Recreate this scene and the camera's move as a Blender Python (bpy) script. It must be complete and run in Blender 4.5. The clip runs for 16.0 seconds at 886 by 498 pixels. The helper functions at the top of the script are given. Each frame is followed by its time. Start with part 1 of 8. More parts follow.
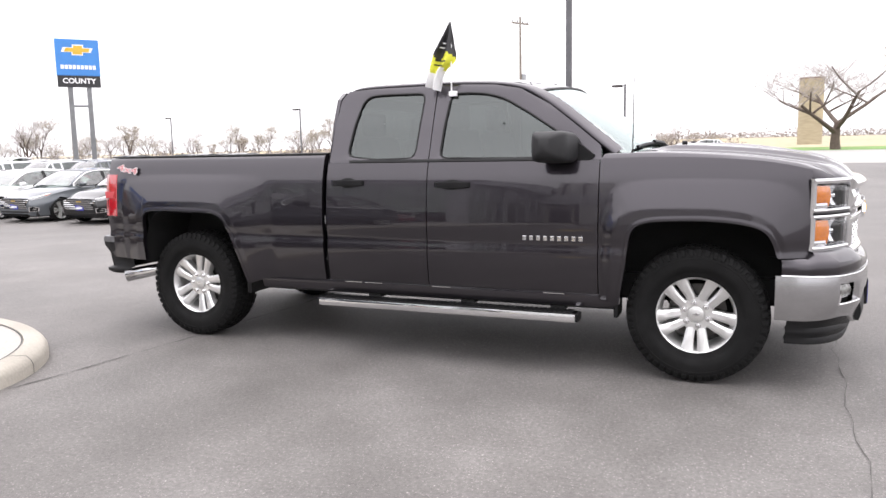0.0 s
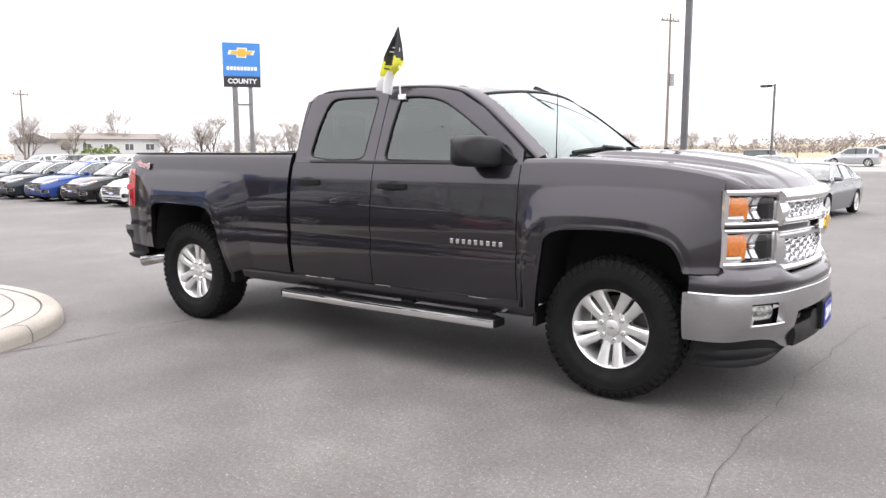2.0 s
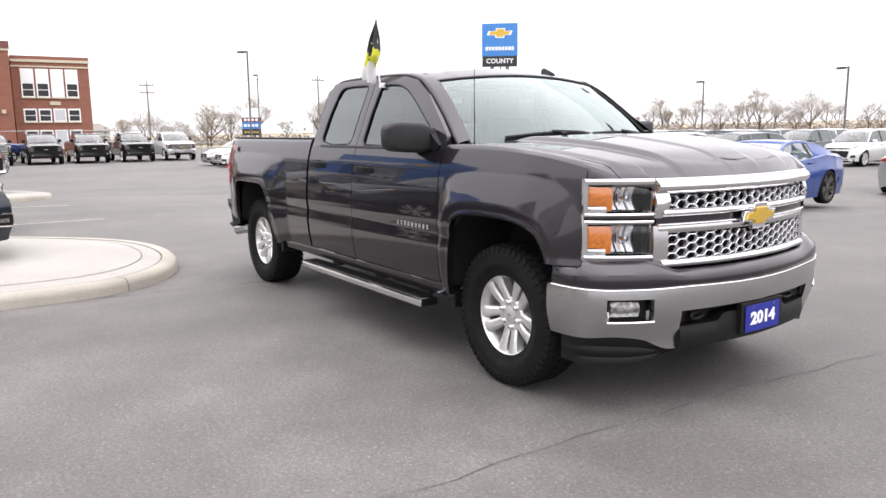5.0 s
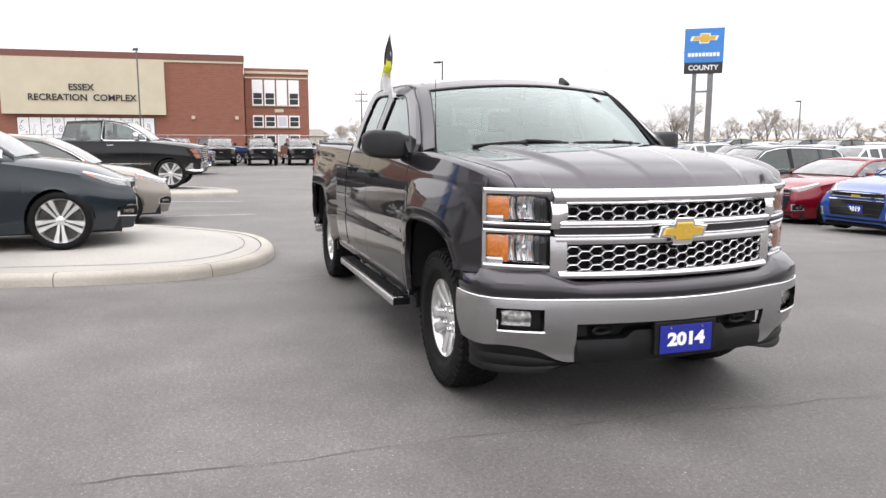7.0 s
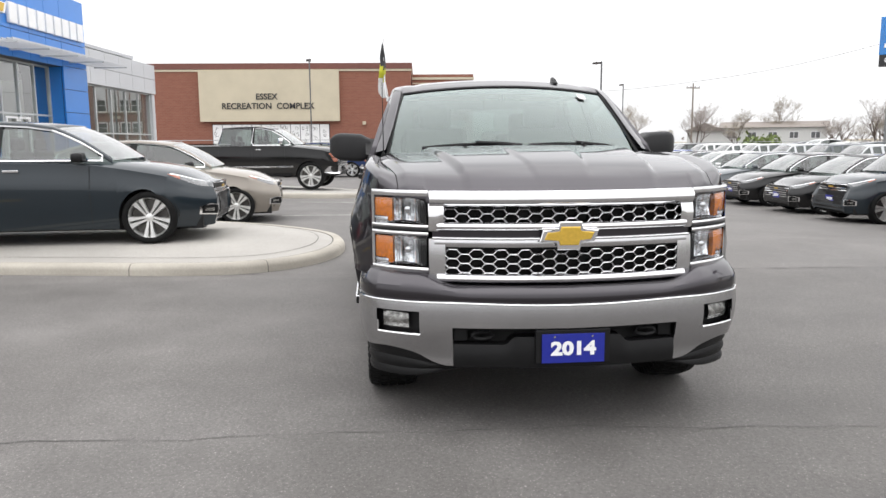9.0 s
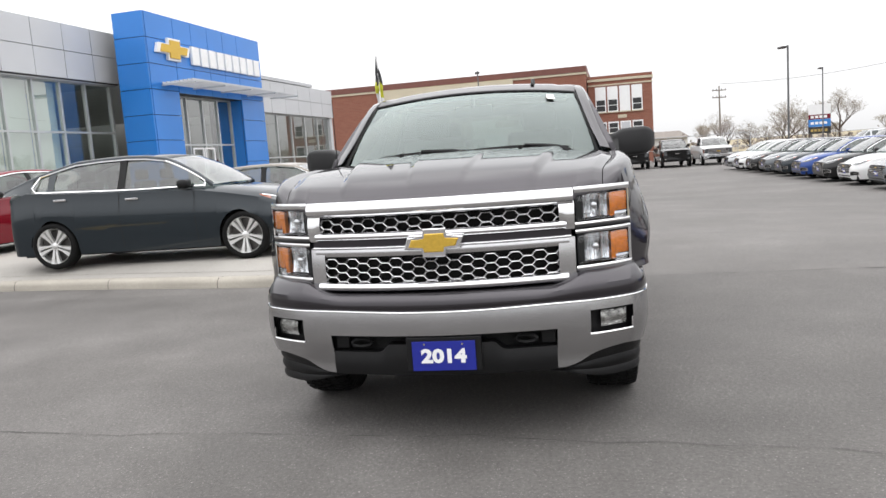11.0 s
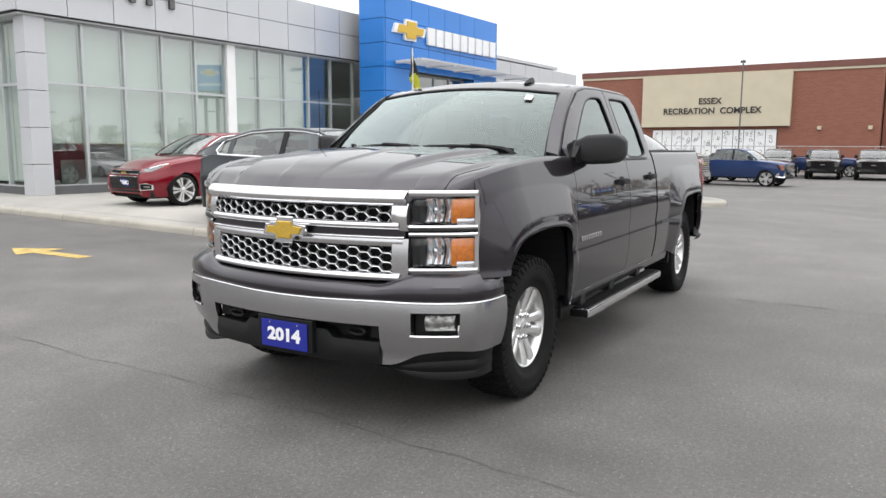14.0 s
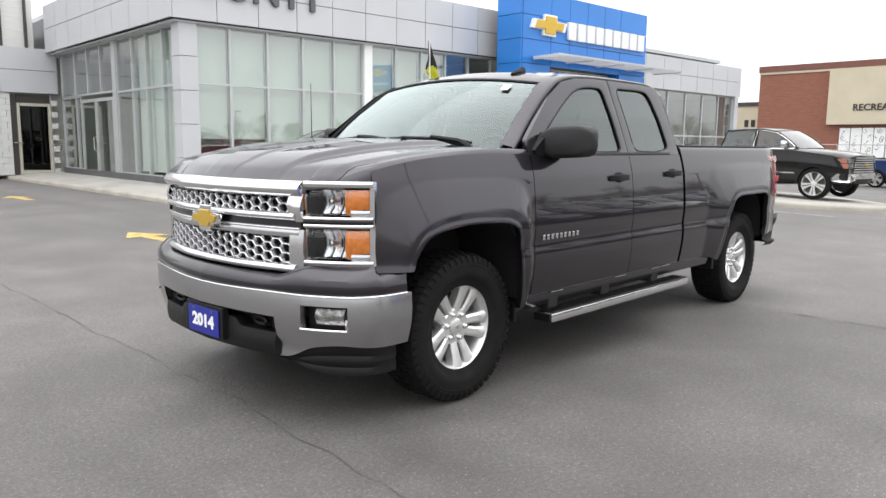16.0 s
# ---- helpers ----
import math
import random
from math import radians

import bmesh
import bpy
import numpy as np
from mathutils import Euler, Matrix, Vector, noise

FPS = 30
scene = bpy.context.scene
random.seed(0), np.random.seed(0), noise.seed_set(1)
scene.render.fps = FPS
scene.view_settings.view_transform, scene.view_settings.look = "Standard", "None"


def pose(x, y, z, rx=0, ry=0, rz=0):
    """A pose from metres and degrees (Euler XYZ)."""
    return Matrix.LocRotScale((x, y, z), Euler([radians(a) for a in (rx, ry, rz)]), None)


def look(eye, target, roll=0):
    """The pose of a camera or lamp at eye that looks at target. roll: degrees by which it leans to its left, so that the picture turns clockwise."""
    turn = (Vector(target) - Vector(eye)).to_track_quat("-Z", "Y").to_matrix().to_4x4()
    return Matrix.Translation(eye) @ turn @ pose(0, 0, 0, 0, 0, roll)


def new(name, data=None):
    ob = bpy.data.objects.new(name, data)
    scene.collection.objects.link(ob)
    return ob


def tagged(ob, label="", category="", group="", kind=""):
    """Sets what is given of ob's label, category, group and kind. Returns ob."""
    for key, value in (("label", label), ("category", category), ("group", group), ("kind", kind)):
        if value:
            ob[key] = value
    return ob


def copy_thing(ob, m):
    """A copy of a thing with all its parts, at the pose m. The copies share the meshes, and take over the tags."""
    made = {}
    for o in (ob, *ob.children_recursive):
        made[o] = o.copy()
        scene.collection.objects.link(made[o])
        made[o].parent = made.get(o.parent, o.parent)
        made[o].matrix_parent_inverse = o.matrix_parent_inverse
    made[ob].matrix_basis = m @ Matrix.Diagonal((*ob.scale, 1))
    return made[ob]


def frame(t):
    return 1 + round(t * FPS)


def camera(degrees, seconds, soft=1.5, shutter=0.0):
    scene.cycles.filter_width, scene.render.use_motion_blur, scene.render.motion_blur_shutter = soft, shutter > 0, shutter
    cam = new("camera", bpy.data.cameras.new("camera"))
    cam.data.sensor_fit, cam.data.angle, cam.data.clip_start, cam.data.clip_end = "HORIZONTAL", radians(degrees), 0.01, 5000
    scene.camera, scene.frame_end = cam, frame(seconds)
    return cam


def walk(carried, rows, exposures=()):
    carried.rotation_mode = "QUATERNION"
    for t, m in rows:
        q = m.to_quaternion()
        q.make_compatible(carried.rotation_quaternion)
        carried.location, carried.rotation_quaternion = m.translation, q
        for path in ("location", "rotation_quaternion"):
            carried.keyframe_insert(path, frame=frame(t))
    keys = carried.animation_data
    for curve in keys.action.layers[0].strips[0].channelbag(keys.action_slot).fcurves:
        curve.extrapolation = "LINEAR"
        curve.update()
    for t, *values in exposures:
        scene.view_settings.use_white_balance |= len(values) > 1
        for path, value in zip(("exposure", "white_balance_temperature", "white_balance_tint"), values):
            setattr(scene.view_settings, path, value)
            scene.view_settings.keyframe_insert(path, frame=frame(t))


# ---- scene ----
cam = camera(61.7, 16.0)
PATH = [
    (0, (2.122, -5.371, 1.381), (1.357, -3.542, 1.116), -1.1),
    (0.5, (2.43, -5.253, 1.395), (1.577, -3.463, 1.133), -1.0),
    (1, (2.804, -5.153, 1.391), (1.85, -3.415, 1.128), -0.8),
    (1.5, (3.086, -4.976, 1.372), (2.051, -3.285, 1.111), -0.5),
    (2, (3.364, -4.778, 1.385), (2.242, -3.143, 1.123), -0.1),
    (2.5, (3.706, -4.615, 1.394), (2.482, -3.059, 1.114), 0.3),
    (3, (3.944, -4.381, 1.375), (2.636, -2.895, 1.088), 0.9),
    (3.5, (4.186, -4.146, 1.394), (2.794, -2.741, 1.098), 0.8),
    (4, (4.521, -3.956, 1.41), (3.029, -2.654, 1.131), 0.4),
    (4.2, (4.615, -3.878, 1.431), (3.096, -2.609, 1.141), -0.0),
    (6.3, (5.526, -2.689, 1.43), (3.728, -1.867, 1.13), 0.3),
    (6.5, (5.6, -2.564, 1.405), (3.78, -1.788, 1.111), 0.4),
    (7, (5.799, -2.257, 1.423), (3.925, -1.625, 1.128), 0.1),
    (7.5, (5.865, -1.919, 1.415), (3.953, -1.413, 1.122), 0.2),
    (8, (5.972, -1.592, 1.411), (4.034, -1.193, 1.118), 0.5),
    (8.5, (6.111, -1.25, 1.431), (4.152, -0.971, 1.142), -0.0),
    (9, (6.131, -0.891, 1.415), (4.159, -0.715, 1.129), -0.4),
    (9.5, (6.19, -0.538, 1.406), (4.212, -0.458, 1.125), -0.8),
    (9.7, (6.132, -0.401, 1.394), (4.152, -0.382, 1.111), -1.9),
    (11.8, (6.117, 1.13, 1.367), (4.204, 0.612, 1.102), -1.4),
    (12, (6.059, 1.218, 1.411), (4.157, 0.672, 1.118), -0.3),
    (12.5, (5.983, 1.58, 1.39), (4.118, 0.917, 1.105), -0.1),
    (13, (5.884, 1.899, 1.398), (4.07, 1.11, 1.106), -0.1),
    (13.5, (5.701, 2.198, 1.396), (3.933, 1.31, 1.109), 0.2),
    (14, (5.56, 2.535, 1.386), (3.846, 1.541, 1.116), 0.3),
    (14.5, (5.396, 2.816, 1.384), (3.752, 1.71, 1.114), 0.2),
    (15, (5.141, 3.059, 1.371), (3.563, 1.859, 1.104), 0.6),
    (15.5, (4.928, 3.318, 1.363), (3.412, 2.038, 1.108), 0.5),
    (16, (4.698, 3.479, 1.361), (3.252, 2.124, 1.082), 0.6),
]
walk(cam, [(t, look(eye, target, roll)) for t, eye, target, roll in PATH],
     [(0, 0.85, 6500, 15), (4, 0.72, 6500, 14), (7, 0.55, 6500, 13), (9, 0.37, 6500, 10), (12, 0.28, 6500, 10), (14, 0.33, 6450, 9), (16, 0.47, 6450, 9)])

# ---- sky and sun: a bright overcast day ----
world = bpy.data.worlds.new("overcast_sky")
scene.world = world
world.use_nodes = True
wn, wl = world.node_tree.nodes, world.node_tree.links
sky = wn.new("ShaderNodeTexSky")
sky.sky_type, sky.sun_disc = "NISHITA", False
sky.sun_elevation, sky.sun_rotation = radians(82), radians(27)
grey = wn.new("ShaderNodeHueSaturation")
grey.inputs["Saturation"].default_value, grey.inputs["Value"].default_value = 0.12, 0.16
# an overcast sky is about three times as bright overhead as at the horizon
coord = wn.new("ShaderNodeTexCoord")
axes = wn.new("ShaderNodeSeparateXYZ")
rise = wn.new("ShaderNodeMapRange")
rise.inputs["From Min"].default_value, rise.inputs["From Max"].default_value = 0.0, 1.0
rise.inputs["To Min"].default_value, rise.inputs["To Max"].default_value = 0.82, 2.5
tint = wn.new("ShaderNodeVectorMath")
tint.operation = "SCALE"
tint.inputs[0].default_value = (0.985, 0.985, 1.0)
cloud = wn.new("ShaderNodeMix")
cloud.data_type = "RGBA"
cloud.inputs[0].default_value = 0.8
wl.new(coord.outputs["Generated"], axes.inputs[0])
wl.new(axes.outputs[2], rise.inputs[0])
wl.new(rise.outputs[0], tint.inputs["Scale"])
wl.new(sky.outputs[0], grey.inputs["Color"])
wl.new(grey.outputs[0], cloud.inputs[6])
wl.new(tint.outputs[0], cloud.inputs[7])
wl.new(cloud.outputs[2], wn["Background"].inputs["Color"])
wn["Background"].inputs["Strength"].default_value = 1.0
sun_data = bpy.data.lights.new("sun", "SUN")
sun_data.energy, sun_data.angle, sun_data.color = 0.7, radians(100), (1, 0.975, 0.94)
sun = new("sun", sun_data)
sun.matrix_world = look((3, 6, 50), (0, 0, 0))

# ---- materials ----


def pm(name, col, rough=0.5, metal=0.0, var=0.12, scale=3.0, bump=0.0, bscale=80.0, coat=0.0, fine=0.0, fscale=150.0, spec=0.5, emit=0.0, stretch=(1, 1, 1), rvar=0.0):
    """A surface with variation at two scales, and fine relief."""
    m = bpy.data.materials.new(name)
    m.use_nodes = True
    n, l = m.node_tree.nodes, m.node_tree.links
    b = n["Principled BSDF"]
    b.inputs["Roughness"].default_value, b.inputs["Metallic"].default_value = rough, metal
    b.inputs["Coat Weight"].default_value, b.inputs["Coat Roughness"].default_value = coat, 0.03
    b.inputs["Specular IOR Level"].default_value = spec
    b.inputs["Coat IOR"].default_value = 1.55
    b.inputs["Base Color"].default_value = (*col, 1)
    tc = n.new("ShaderNodeTexCoord")
    mp = n.new("ShaderNodeMapping")
    mp.inputs["Scale"].default_value = stretch
    l.new(tc.outputs["Object"], mp.inputs["Vector"])
    if var or fine:
        a = n.new("ShaderNodeTexNoise")
        a.inputs["Scale"].default_value, a.inputs["Detail"].default_value = scale, 6
        f = n.new("ShaderNodeTexNoise")
        f.inputs["Scale"].default_value, f.inputs["Detail"].default_value = fscale, 3
        l.new(mp.outputs[0], a.inputs["Vector"])
        l.new(mp.outputs[0], f.inputs["Vector"])
        r1 = n.new("ShaderNodeMapRange")
        r1.inputs["From Min"].default_value, r1.inputs["From Max"].default_value = 0.3, 0.7
        r1.inputs["To Min"].default_value, r1.inputs["To Max"].default_value = 1 - var, 1 + var
        r2 = n.new("ShaderNodeMapRange")
        r2.inputs["From Min"].default_value, r2.inputs["From Max"].default_value = 0.3, 0.7
        r2.inputs["To Min"].default_value, r2.inputs["To Max"].default_value = 1 - fine, 1 + fine
        l.new(a.outputs["Fac"], r1.inputs[0])
        l.new(f.outputs["Fac"], r2.inputs[0])
        mul = n.new("ShaderNodeMath")
        mul.operation = "MULTIPLY"
        l.new(r1.outputs[0], mul.inputs[0])
        l.new(r2.outputs[0], mul.inputs[1])
        vm = n.new("ShaderNodeVectorMath")
        vm.operation = "SCALE"
        vm.inputs[0].default_value = col
        l.new(mul.outputs[0], vm.inputs["Scale"])
        l.new(vm.outputs[0], b.inputs["Base Color"])
        if rvar:
            r3 = n.new("ShaderNodeMapRange")
            r3.inputs["From Min"].default_value, r3.inputs["From Max"].default_value = 0.3, 0.7
            r3.inputs["To Min"].default_value, r3.inputs["To Max"].default_value = rough - rvar, rough + rvar
            l.new(a.outputs["Fac"], r3.inputs[0])
            l.new(r3.outputs[0], b.inputs["Roughness"])
    if bump:
        t = n.new("ShaderNodeTexNoise")
        t.inputs["Scale"].default_value, t.inputs["Detail"].default_value = bscale, 4
        l.new(mp.outputs[0], t.inputs["Vector"])
        bn = n.new("ShaderNodeBump")
        bn.inputs["Strength"].default_value, bn.inputs["Distance"].default_value = bump, 0.01
        l.new(t.outputs["Fac"], bn.inputs["Height"])
        l.new(bn.outputs[0], b.inputs["Normal"])
    if emit:
        b.inputs["Emission Color"].default_value, b.inputs["Emission Strength"].default_value = (*col, 1), emit
    return m


def glass(name, tint, gloss=1.0, rough=0.0, ior=1.5, cast=(1, 1, 1), edge=5.0):
    """A thin pane: tinted see-through, with a reflection that grows at grazing angles."""
    m = bpy.data.materials.new(name)
    m.use_nodes = True
    n, l = m.node_tree.nodes, m.node_tree.links
    n.remove(n["Principled BSDF"])
    t = n.new("ShaderNodeBsdfTransparent")
    t.inputs[0].default_value = (*tint, 1)
    g = n.new("ShaderNodeBsdfGlossy")
    g.inputs["Color"].default_value, g.inputs["Roughness"].default_value = (gloss * cast[0], gloss * cast[1], gloss * cast[2], 1), rough
    face = n.new("ShaderNodeLayerWeight")
    face.inputs["Blend"].default_value = 0.5
    power = n.new("ShaderNodeMath")
    power.operation = "POWER"
    power.inputs[1].default_value = edge
    l.new(face.outputs["Facing"], power.inputs[0])
    fr = n.new("ShaderNodeMapRange")
    fr.inputs["To Min"].default_value = ((ior - 1) / (ior + 1)) ** 2
    l.new(power.outputs[0], fr.inputs[0])
    mx = n.new("ShaderNodeMixShader")
    l.new(fr.outputs[0], mx.inputs[0])
    l.new(t.outputs[0], mx.inputs[1])
    l.new(g.outputs[0], mx.inputs[2])
    l.new(mx.outputs[0], n["Material Output"].inputs[0])
    return m


def paint(name, col, metal=0.55, rough=0.32):
    m = pm(name, col, rough, metal, var=0.04, scale=1.2, coat=1.0, fine=0.05, fscale=900, spec=0.12)
    m.node_tree.nodes["Principled BSDF"].inputs["Coat IOR"].default_value = 1.46
    return m


PAINT_TRUCK = paint("tungsten_grey_paint", (0.034, 0.030, 0.036), 0.88, 0.34)
for key, value in (("Specular Tint", (0.5, 0.5, 0.5, 1)), ("Coat IOR", 1.52), ("Coat Roughness", 0.015)):
    PAINT_TRUCK.node_tree.nodes["Principled BSDF"].inputs[key].default_value = value
PAINT_GREY = paint("dark_grey_paint", (0.013, 0.020, 0.026), 0.15)
PAINT_BLACK = paint("black_paint", (0.004, 0.004, 0.0045), 0.1)
PAINT_RED = paint("red_paint", (0.16, 0.0015, 0.010), 0.15)
PAINT_BLUE = paint("blue_paint", (0.012, 0.05, 0.23), 0.15)
PAINT_NAVY = paint("navy_paint", (0.02, 0.04, 0.12), 0.15)
PAINT_WHITE = paint("white_paint", (0.72, 0.72, 0.72), 0.0, 0.35)
PAINT_SILVER = paint("silver_paint", (0.42, 0.43, 0.44), 0.7)
PAINT_TAUPE = paint("taupe_paint", (0.24, 0.215, 0.185), 0.3)
PAINT_SLATE = paint("slate_paint", (0.10, 0.11, 0.12), 0.3)
CHROME = pm("chrome", (0.78, 0.78, 0.79), 0.06, 1.0, var=0.03, scale=9, rvar=0.02)
SATIN = pm("satin_chrome", (0.62, 0.62, 0.63), 0.2, 1.0, var=0.05, scale=4)
BUMPER = pm("satin_bumper_chrome", (0.46, 0.46, 0.47), 0.2, 1.0, var=0.05, scale=4)
ALLOY = pm("machined_alloy", (0.74, 0.74, 0.73), 0.34, 0.8, var=0.06, scale=20)
ALLOY_DARK = pm("dusty_brake_metal", (0.10, 0.095, 0.09), 0.5, 0.6, var=0.3, scale=15)
RUBBER = pm("tyre_rubber", (0.0075, 0.0075, 0.0075), 0.75, var=0.3, scale=12, bump=0.25, bscale=120, spec=0.17)
PLASTIC = pm("black_plastic", (0.0065, 0.0065, 0.007), 0.45, var=0.2, scale=10, bump=0.15, bscale=400, spec=0.24)
# near-black underbody parts and joints, also shade painted at handles and side door
VOID = pm("dark_underbody_and_shade", (0.006, 0.006, 0.006), 0.85, var=0.3, scale=8)
TRIM = pm("textured_grey_trim", (0.015, 0.015, 0.016), 0.55, var=0.15, scale=6, bump=0.1, bscale=500, spec=0.35)
GLASS = glass("windscreen_glass", (0.56, 0.68, 0.64), ior=1.75, cast=(0.87, 0.97, 0.95), edge=3.0)
GLASS_DARK = glass("tinted_window_glass", (0.09, 0.105, 0.10), ior=1.85, cast=(0.93, 1, 0.98), edge=4.0)
GLASS_CAR = glass("car_window_glass", (0.42, 0.49, 0.46), ior=1.9, edge=3.2)
LENS_CLEAR = glass("clear_lamp_lens", (0.92, 0.93, 0.94), 0.9)
AMBER = pm("amber_lens", (0.62, 0.17, 0.008), 0.14, var=0.28, scale=70, coat=1.0, bump=0.3, bscale=220)
REDLENS = pm("red_lamp_lens", (0.36, 0.003, 0.010), 0.12, var=0.2, scale=30, coat=1.0)
REFLECTOR = pm("lamp_reflector", (0.88, 0.89, 0.90), 0.16, 0.75, var=0.25, scale=45, bump=0.3, bscale=60)
CARLAMP = pm("smoky_headlight", (0.085, 0.088, 0.092), 0.12, 0.35, var=0.6, scale=30, coat=1.0, bump=0.3, bscale=50)
MARKER = pm("orange_marker_lens", (0.26, 0.06, 0.02), 0.15, var=0.2, scale=30, coat=1.0)
LAMP_DIM = pm("dim_lamp_reflector", (0.26, 0.26, 0.25), 0.14, 0.8, var=0.5, scale=40, bump=0.5, bscale=60)
GOLD = pm("gold_emblem", (0.62, 0.40, 0.06), 0.28, 0.55, var=0.08, scale=60, bump=0.2, bscale=700)
BLUEPLATE = pm("blue_plate", (0.009, 0.017, 0.25), 0.4, var=0.06, scale=30)
WHITEINK = pm("white_lettering", (0.82, 0.82, 0.82), 0.5, var=0.03)
SEAT = pm("seat_cloth", (0.05, 0.05, 0.052), 0.9, var=0.15, scale=25, bump=0.3, bscale=300)
REDINK = pm("red_decal", (0.42, 0.12, 0.13), 0.45, var=0.05)
DECAL = pm("pale_decal", (0.62, 0.58, 0.58), 0.45, var=0.05)
CONCRETE = pm("pale_concrete", (0.33, 0.315, 0.29), 0.85, var=0.10, scale=0.9, fine=0.10, fscale=60, bump=0.25, bscale=90)
KERB = pm("kerb_concrete", (0.35, 0.325, 0.28), 0.85, var=0.14, scale=1.6, fine=0.07, fscale=50, bump=0.3, bscale=80)
YELLOW = pm("worn_yellow_paint", (0.42, 0.30, 0.09), 0.75, var=0.35, scale=6, fine=0.4, fscale=80)
LINEWHITE = pm("worn_white_paint", (0.25, 0.245, 0.225), 0.7, var=0.3, scale=6, fine=0.3, fscale=80)
CRACKFILL = pm("crack_dirt", (0.063, 0.060, 0.057), 0.9, var=0.4, scale=12)
GALV = pm("galvanised_steel", (0.34, 0.35, 0.36), 0.45, 0.6, var=0.15, scale=4)
POSTGREY = pm("weathered_grey_steel", (0.19, 0.195, 0.20), 0.5, 0.4, var=0.15, scale=3)
POLE_GREY = pm("grey_painted_steel", (0.12, 0.12, 0.125), 0.5, 0.3, var=0.12, scale=3)
POLE_BROWN = pm("bronze_painted_steel", (0.06, 0.052, 0.05), 0.5, 0.3, var=0.12, scale=3)
POLE_WOOD = pm("weathered_pole_wood", (0.21, 0.18, 0.15), 0.85, var=0.25, scale=3, stretch=(6, 6, 0.4), bump=0.4, bscale=30)
PANEL_GREY = pm("silver_cladding", (0.53, 0.54, 0.56), 0.42, 0.2, var=0.04, scale=0.6, fine=0.02)
PANEL_BLUE = pm("blue_cladding", (0.018, 0.19, 0.60), 0.3, 0.15, var=0.06, scale=0.5, coat=0.3)
SIGN_BLUE = pm("blue_sign_face", (0.03, 0.20, 0.55), 0.3, var=0.05, scale=1.5, coat=0.3)
SIGN_BLACK = pm("black_sign_face", (0.02, 0.02, 0.022), 0.4, var=0.1, scale=2)
BLIND = pm("white_roller_blind", (0.66, 0.70, 0.66), 0.8, var=0.05, scale=0.7, fine=0.03)
INSIDE = pm("showroom_wall", (0.50, 0.50, 0.47), 0.8, var=0.1, scale=0.8)
STONE = pm("polished_floor", (0.30, 0.29, 0.27), 0.3, var=0.1, scale=1)
MULLION = pm("anodised_mullion", (0.52, 0.54, 0.54), 0.4, 0.5, var=0.05, scale=2)
SHOPGLASS = glass("showroom_glass", (0.74, 0.81, 0.78), 0.95, ior=3.0)
STUCCO = pm("cream_stucco", (0.55, 0.49, 0.37), 0.9, var=0.05, scale=0.8, fine=0.05, fscale=40, bump=0.3, bscale=60)
WINGLASS = glass("building_window_glass", (0.10, 0.12, 0.13), 0.9)
STEELDOOR = pm("door_frame_cream", (0.48, 0.46, 0.38), 0.5, var=0.08)
BARK = pm("grey_bark", (0.10, 0.075, 0.06), 0.9, var=0.3, scale=6, bump=0.6, bscale=25)
TWIG = pm("twigs", (0.30, 0.265, 0.245), 0.9, var=0.3, scale=2)
BUD = pm("spring_buds", (0.30, 0.265, 0.18), 0.85, var=0.35, scale=2)
LEAF = pm("young_leaves", (0.17, 0.22, 0.07), 0.85, var=0.35, scale=2)
SIDING = pm("white_siding", (0.62, 0.62, 0.60), 0.7, var=0.06, scale=2, stretch=(1, 1, 12))
SHINGLE = pm("grey_shingle", (0.21, 0.185, 0.165), 0.9, var=0.2, scale=5, bump=0.3, bscale=20)
SILO = pm("silo_concrete", (0.36, 0.31, 0.215), 0.9, var=0.14, scale=0.6, stretch=(1, 1, 5), bump=0.3, bscale=8)


def brick_mat():
    m = pm("red_brick", (0.25, 0.085, 0.055), 0.85, var=0.1, scale=0.5)
    n, l = m.node_tree.nodes, m.node_tree.links
    tc = n.new("ShaderNodeTexCoord")
    mp = n.new("ShaderNodeMapping")
    mp.inputs["Rotation"].default_value = (radians(90), 0, radians(90))
    br = n.new("ShaderNodeTexBrick")
    br.inputs["Scale"].default_value = 1.0
    br.inputs["Brick Width"].default_value, br.inputs["Row Height"].default_value, br.inputs["Mortar Size"].default_value = 0.42, 0.15, 0.012
    br.inputs["Color1"].default_value, br.inputs["Color2"].default_value = (0.225, 0.083, 0.055, 1), (0.255, 0.100, 0.066, 1)
    br.inputs["Mortar"].default_value = (0.26, 0.14, 0.10, 1)
    sw = n.new("ShaderNodeSeparateXYZ")
    cb = n.new("ShaderNodeCombineXYZ")
    l.new(tc.outputs["Object"], sw.inputs[0])
    ad = n.new("ShaderNodeMath")
    l.new(sw.outputs[0], ad.inputs[0])
    l.new(sw.outputs[1], ad.inputs[1])
    l.new(ad.outputs[0], cb.inputs[0])
    l.new(sw.outputs[2], cb.inputs[1])
    l.new(cb.outputs[0], br.inputs["Vector"])
    l.new(br.outputs["Color"], n["Principled BSDF"].inputs["Base Color"])
    return m


BRICK = brick_mat()


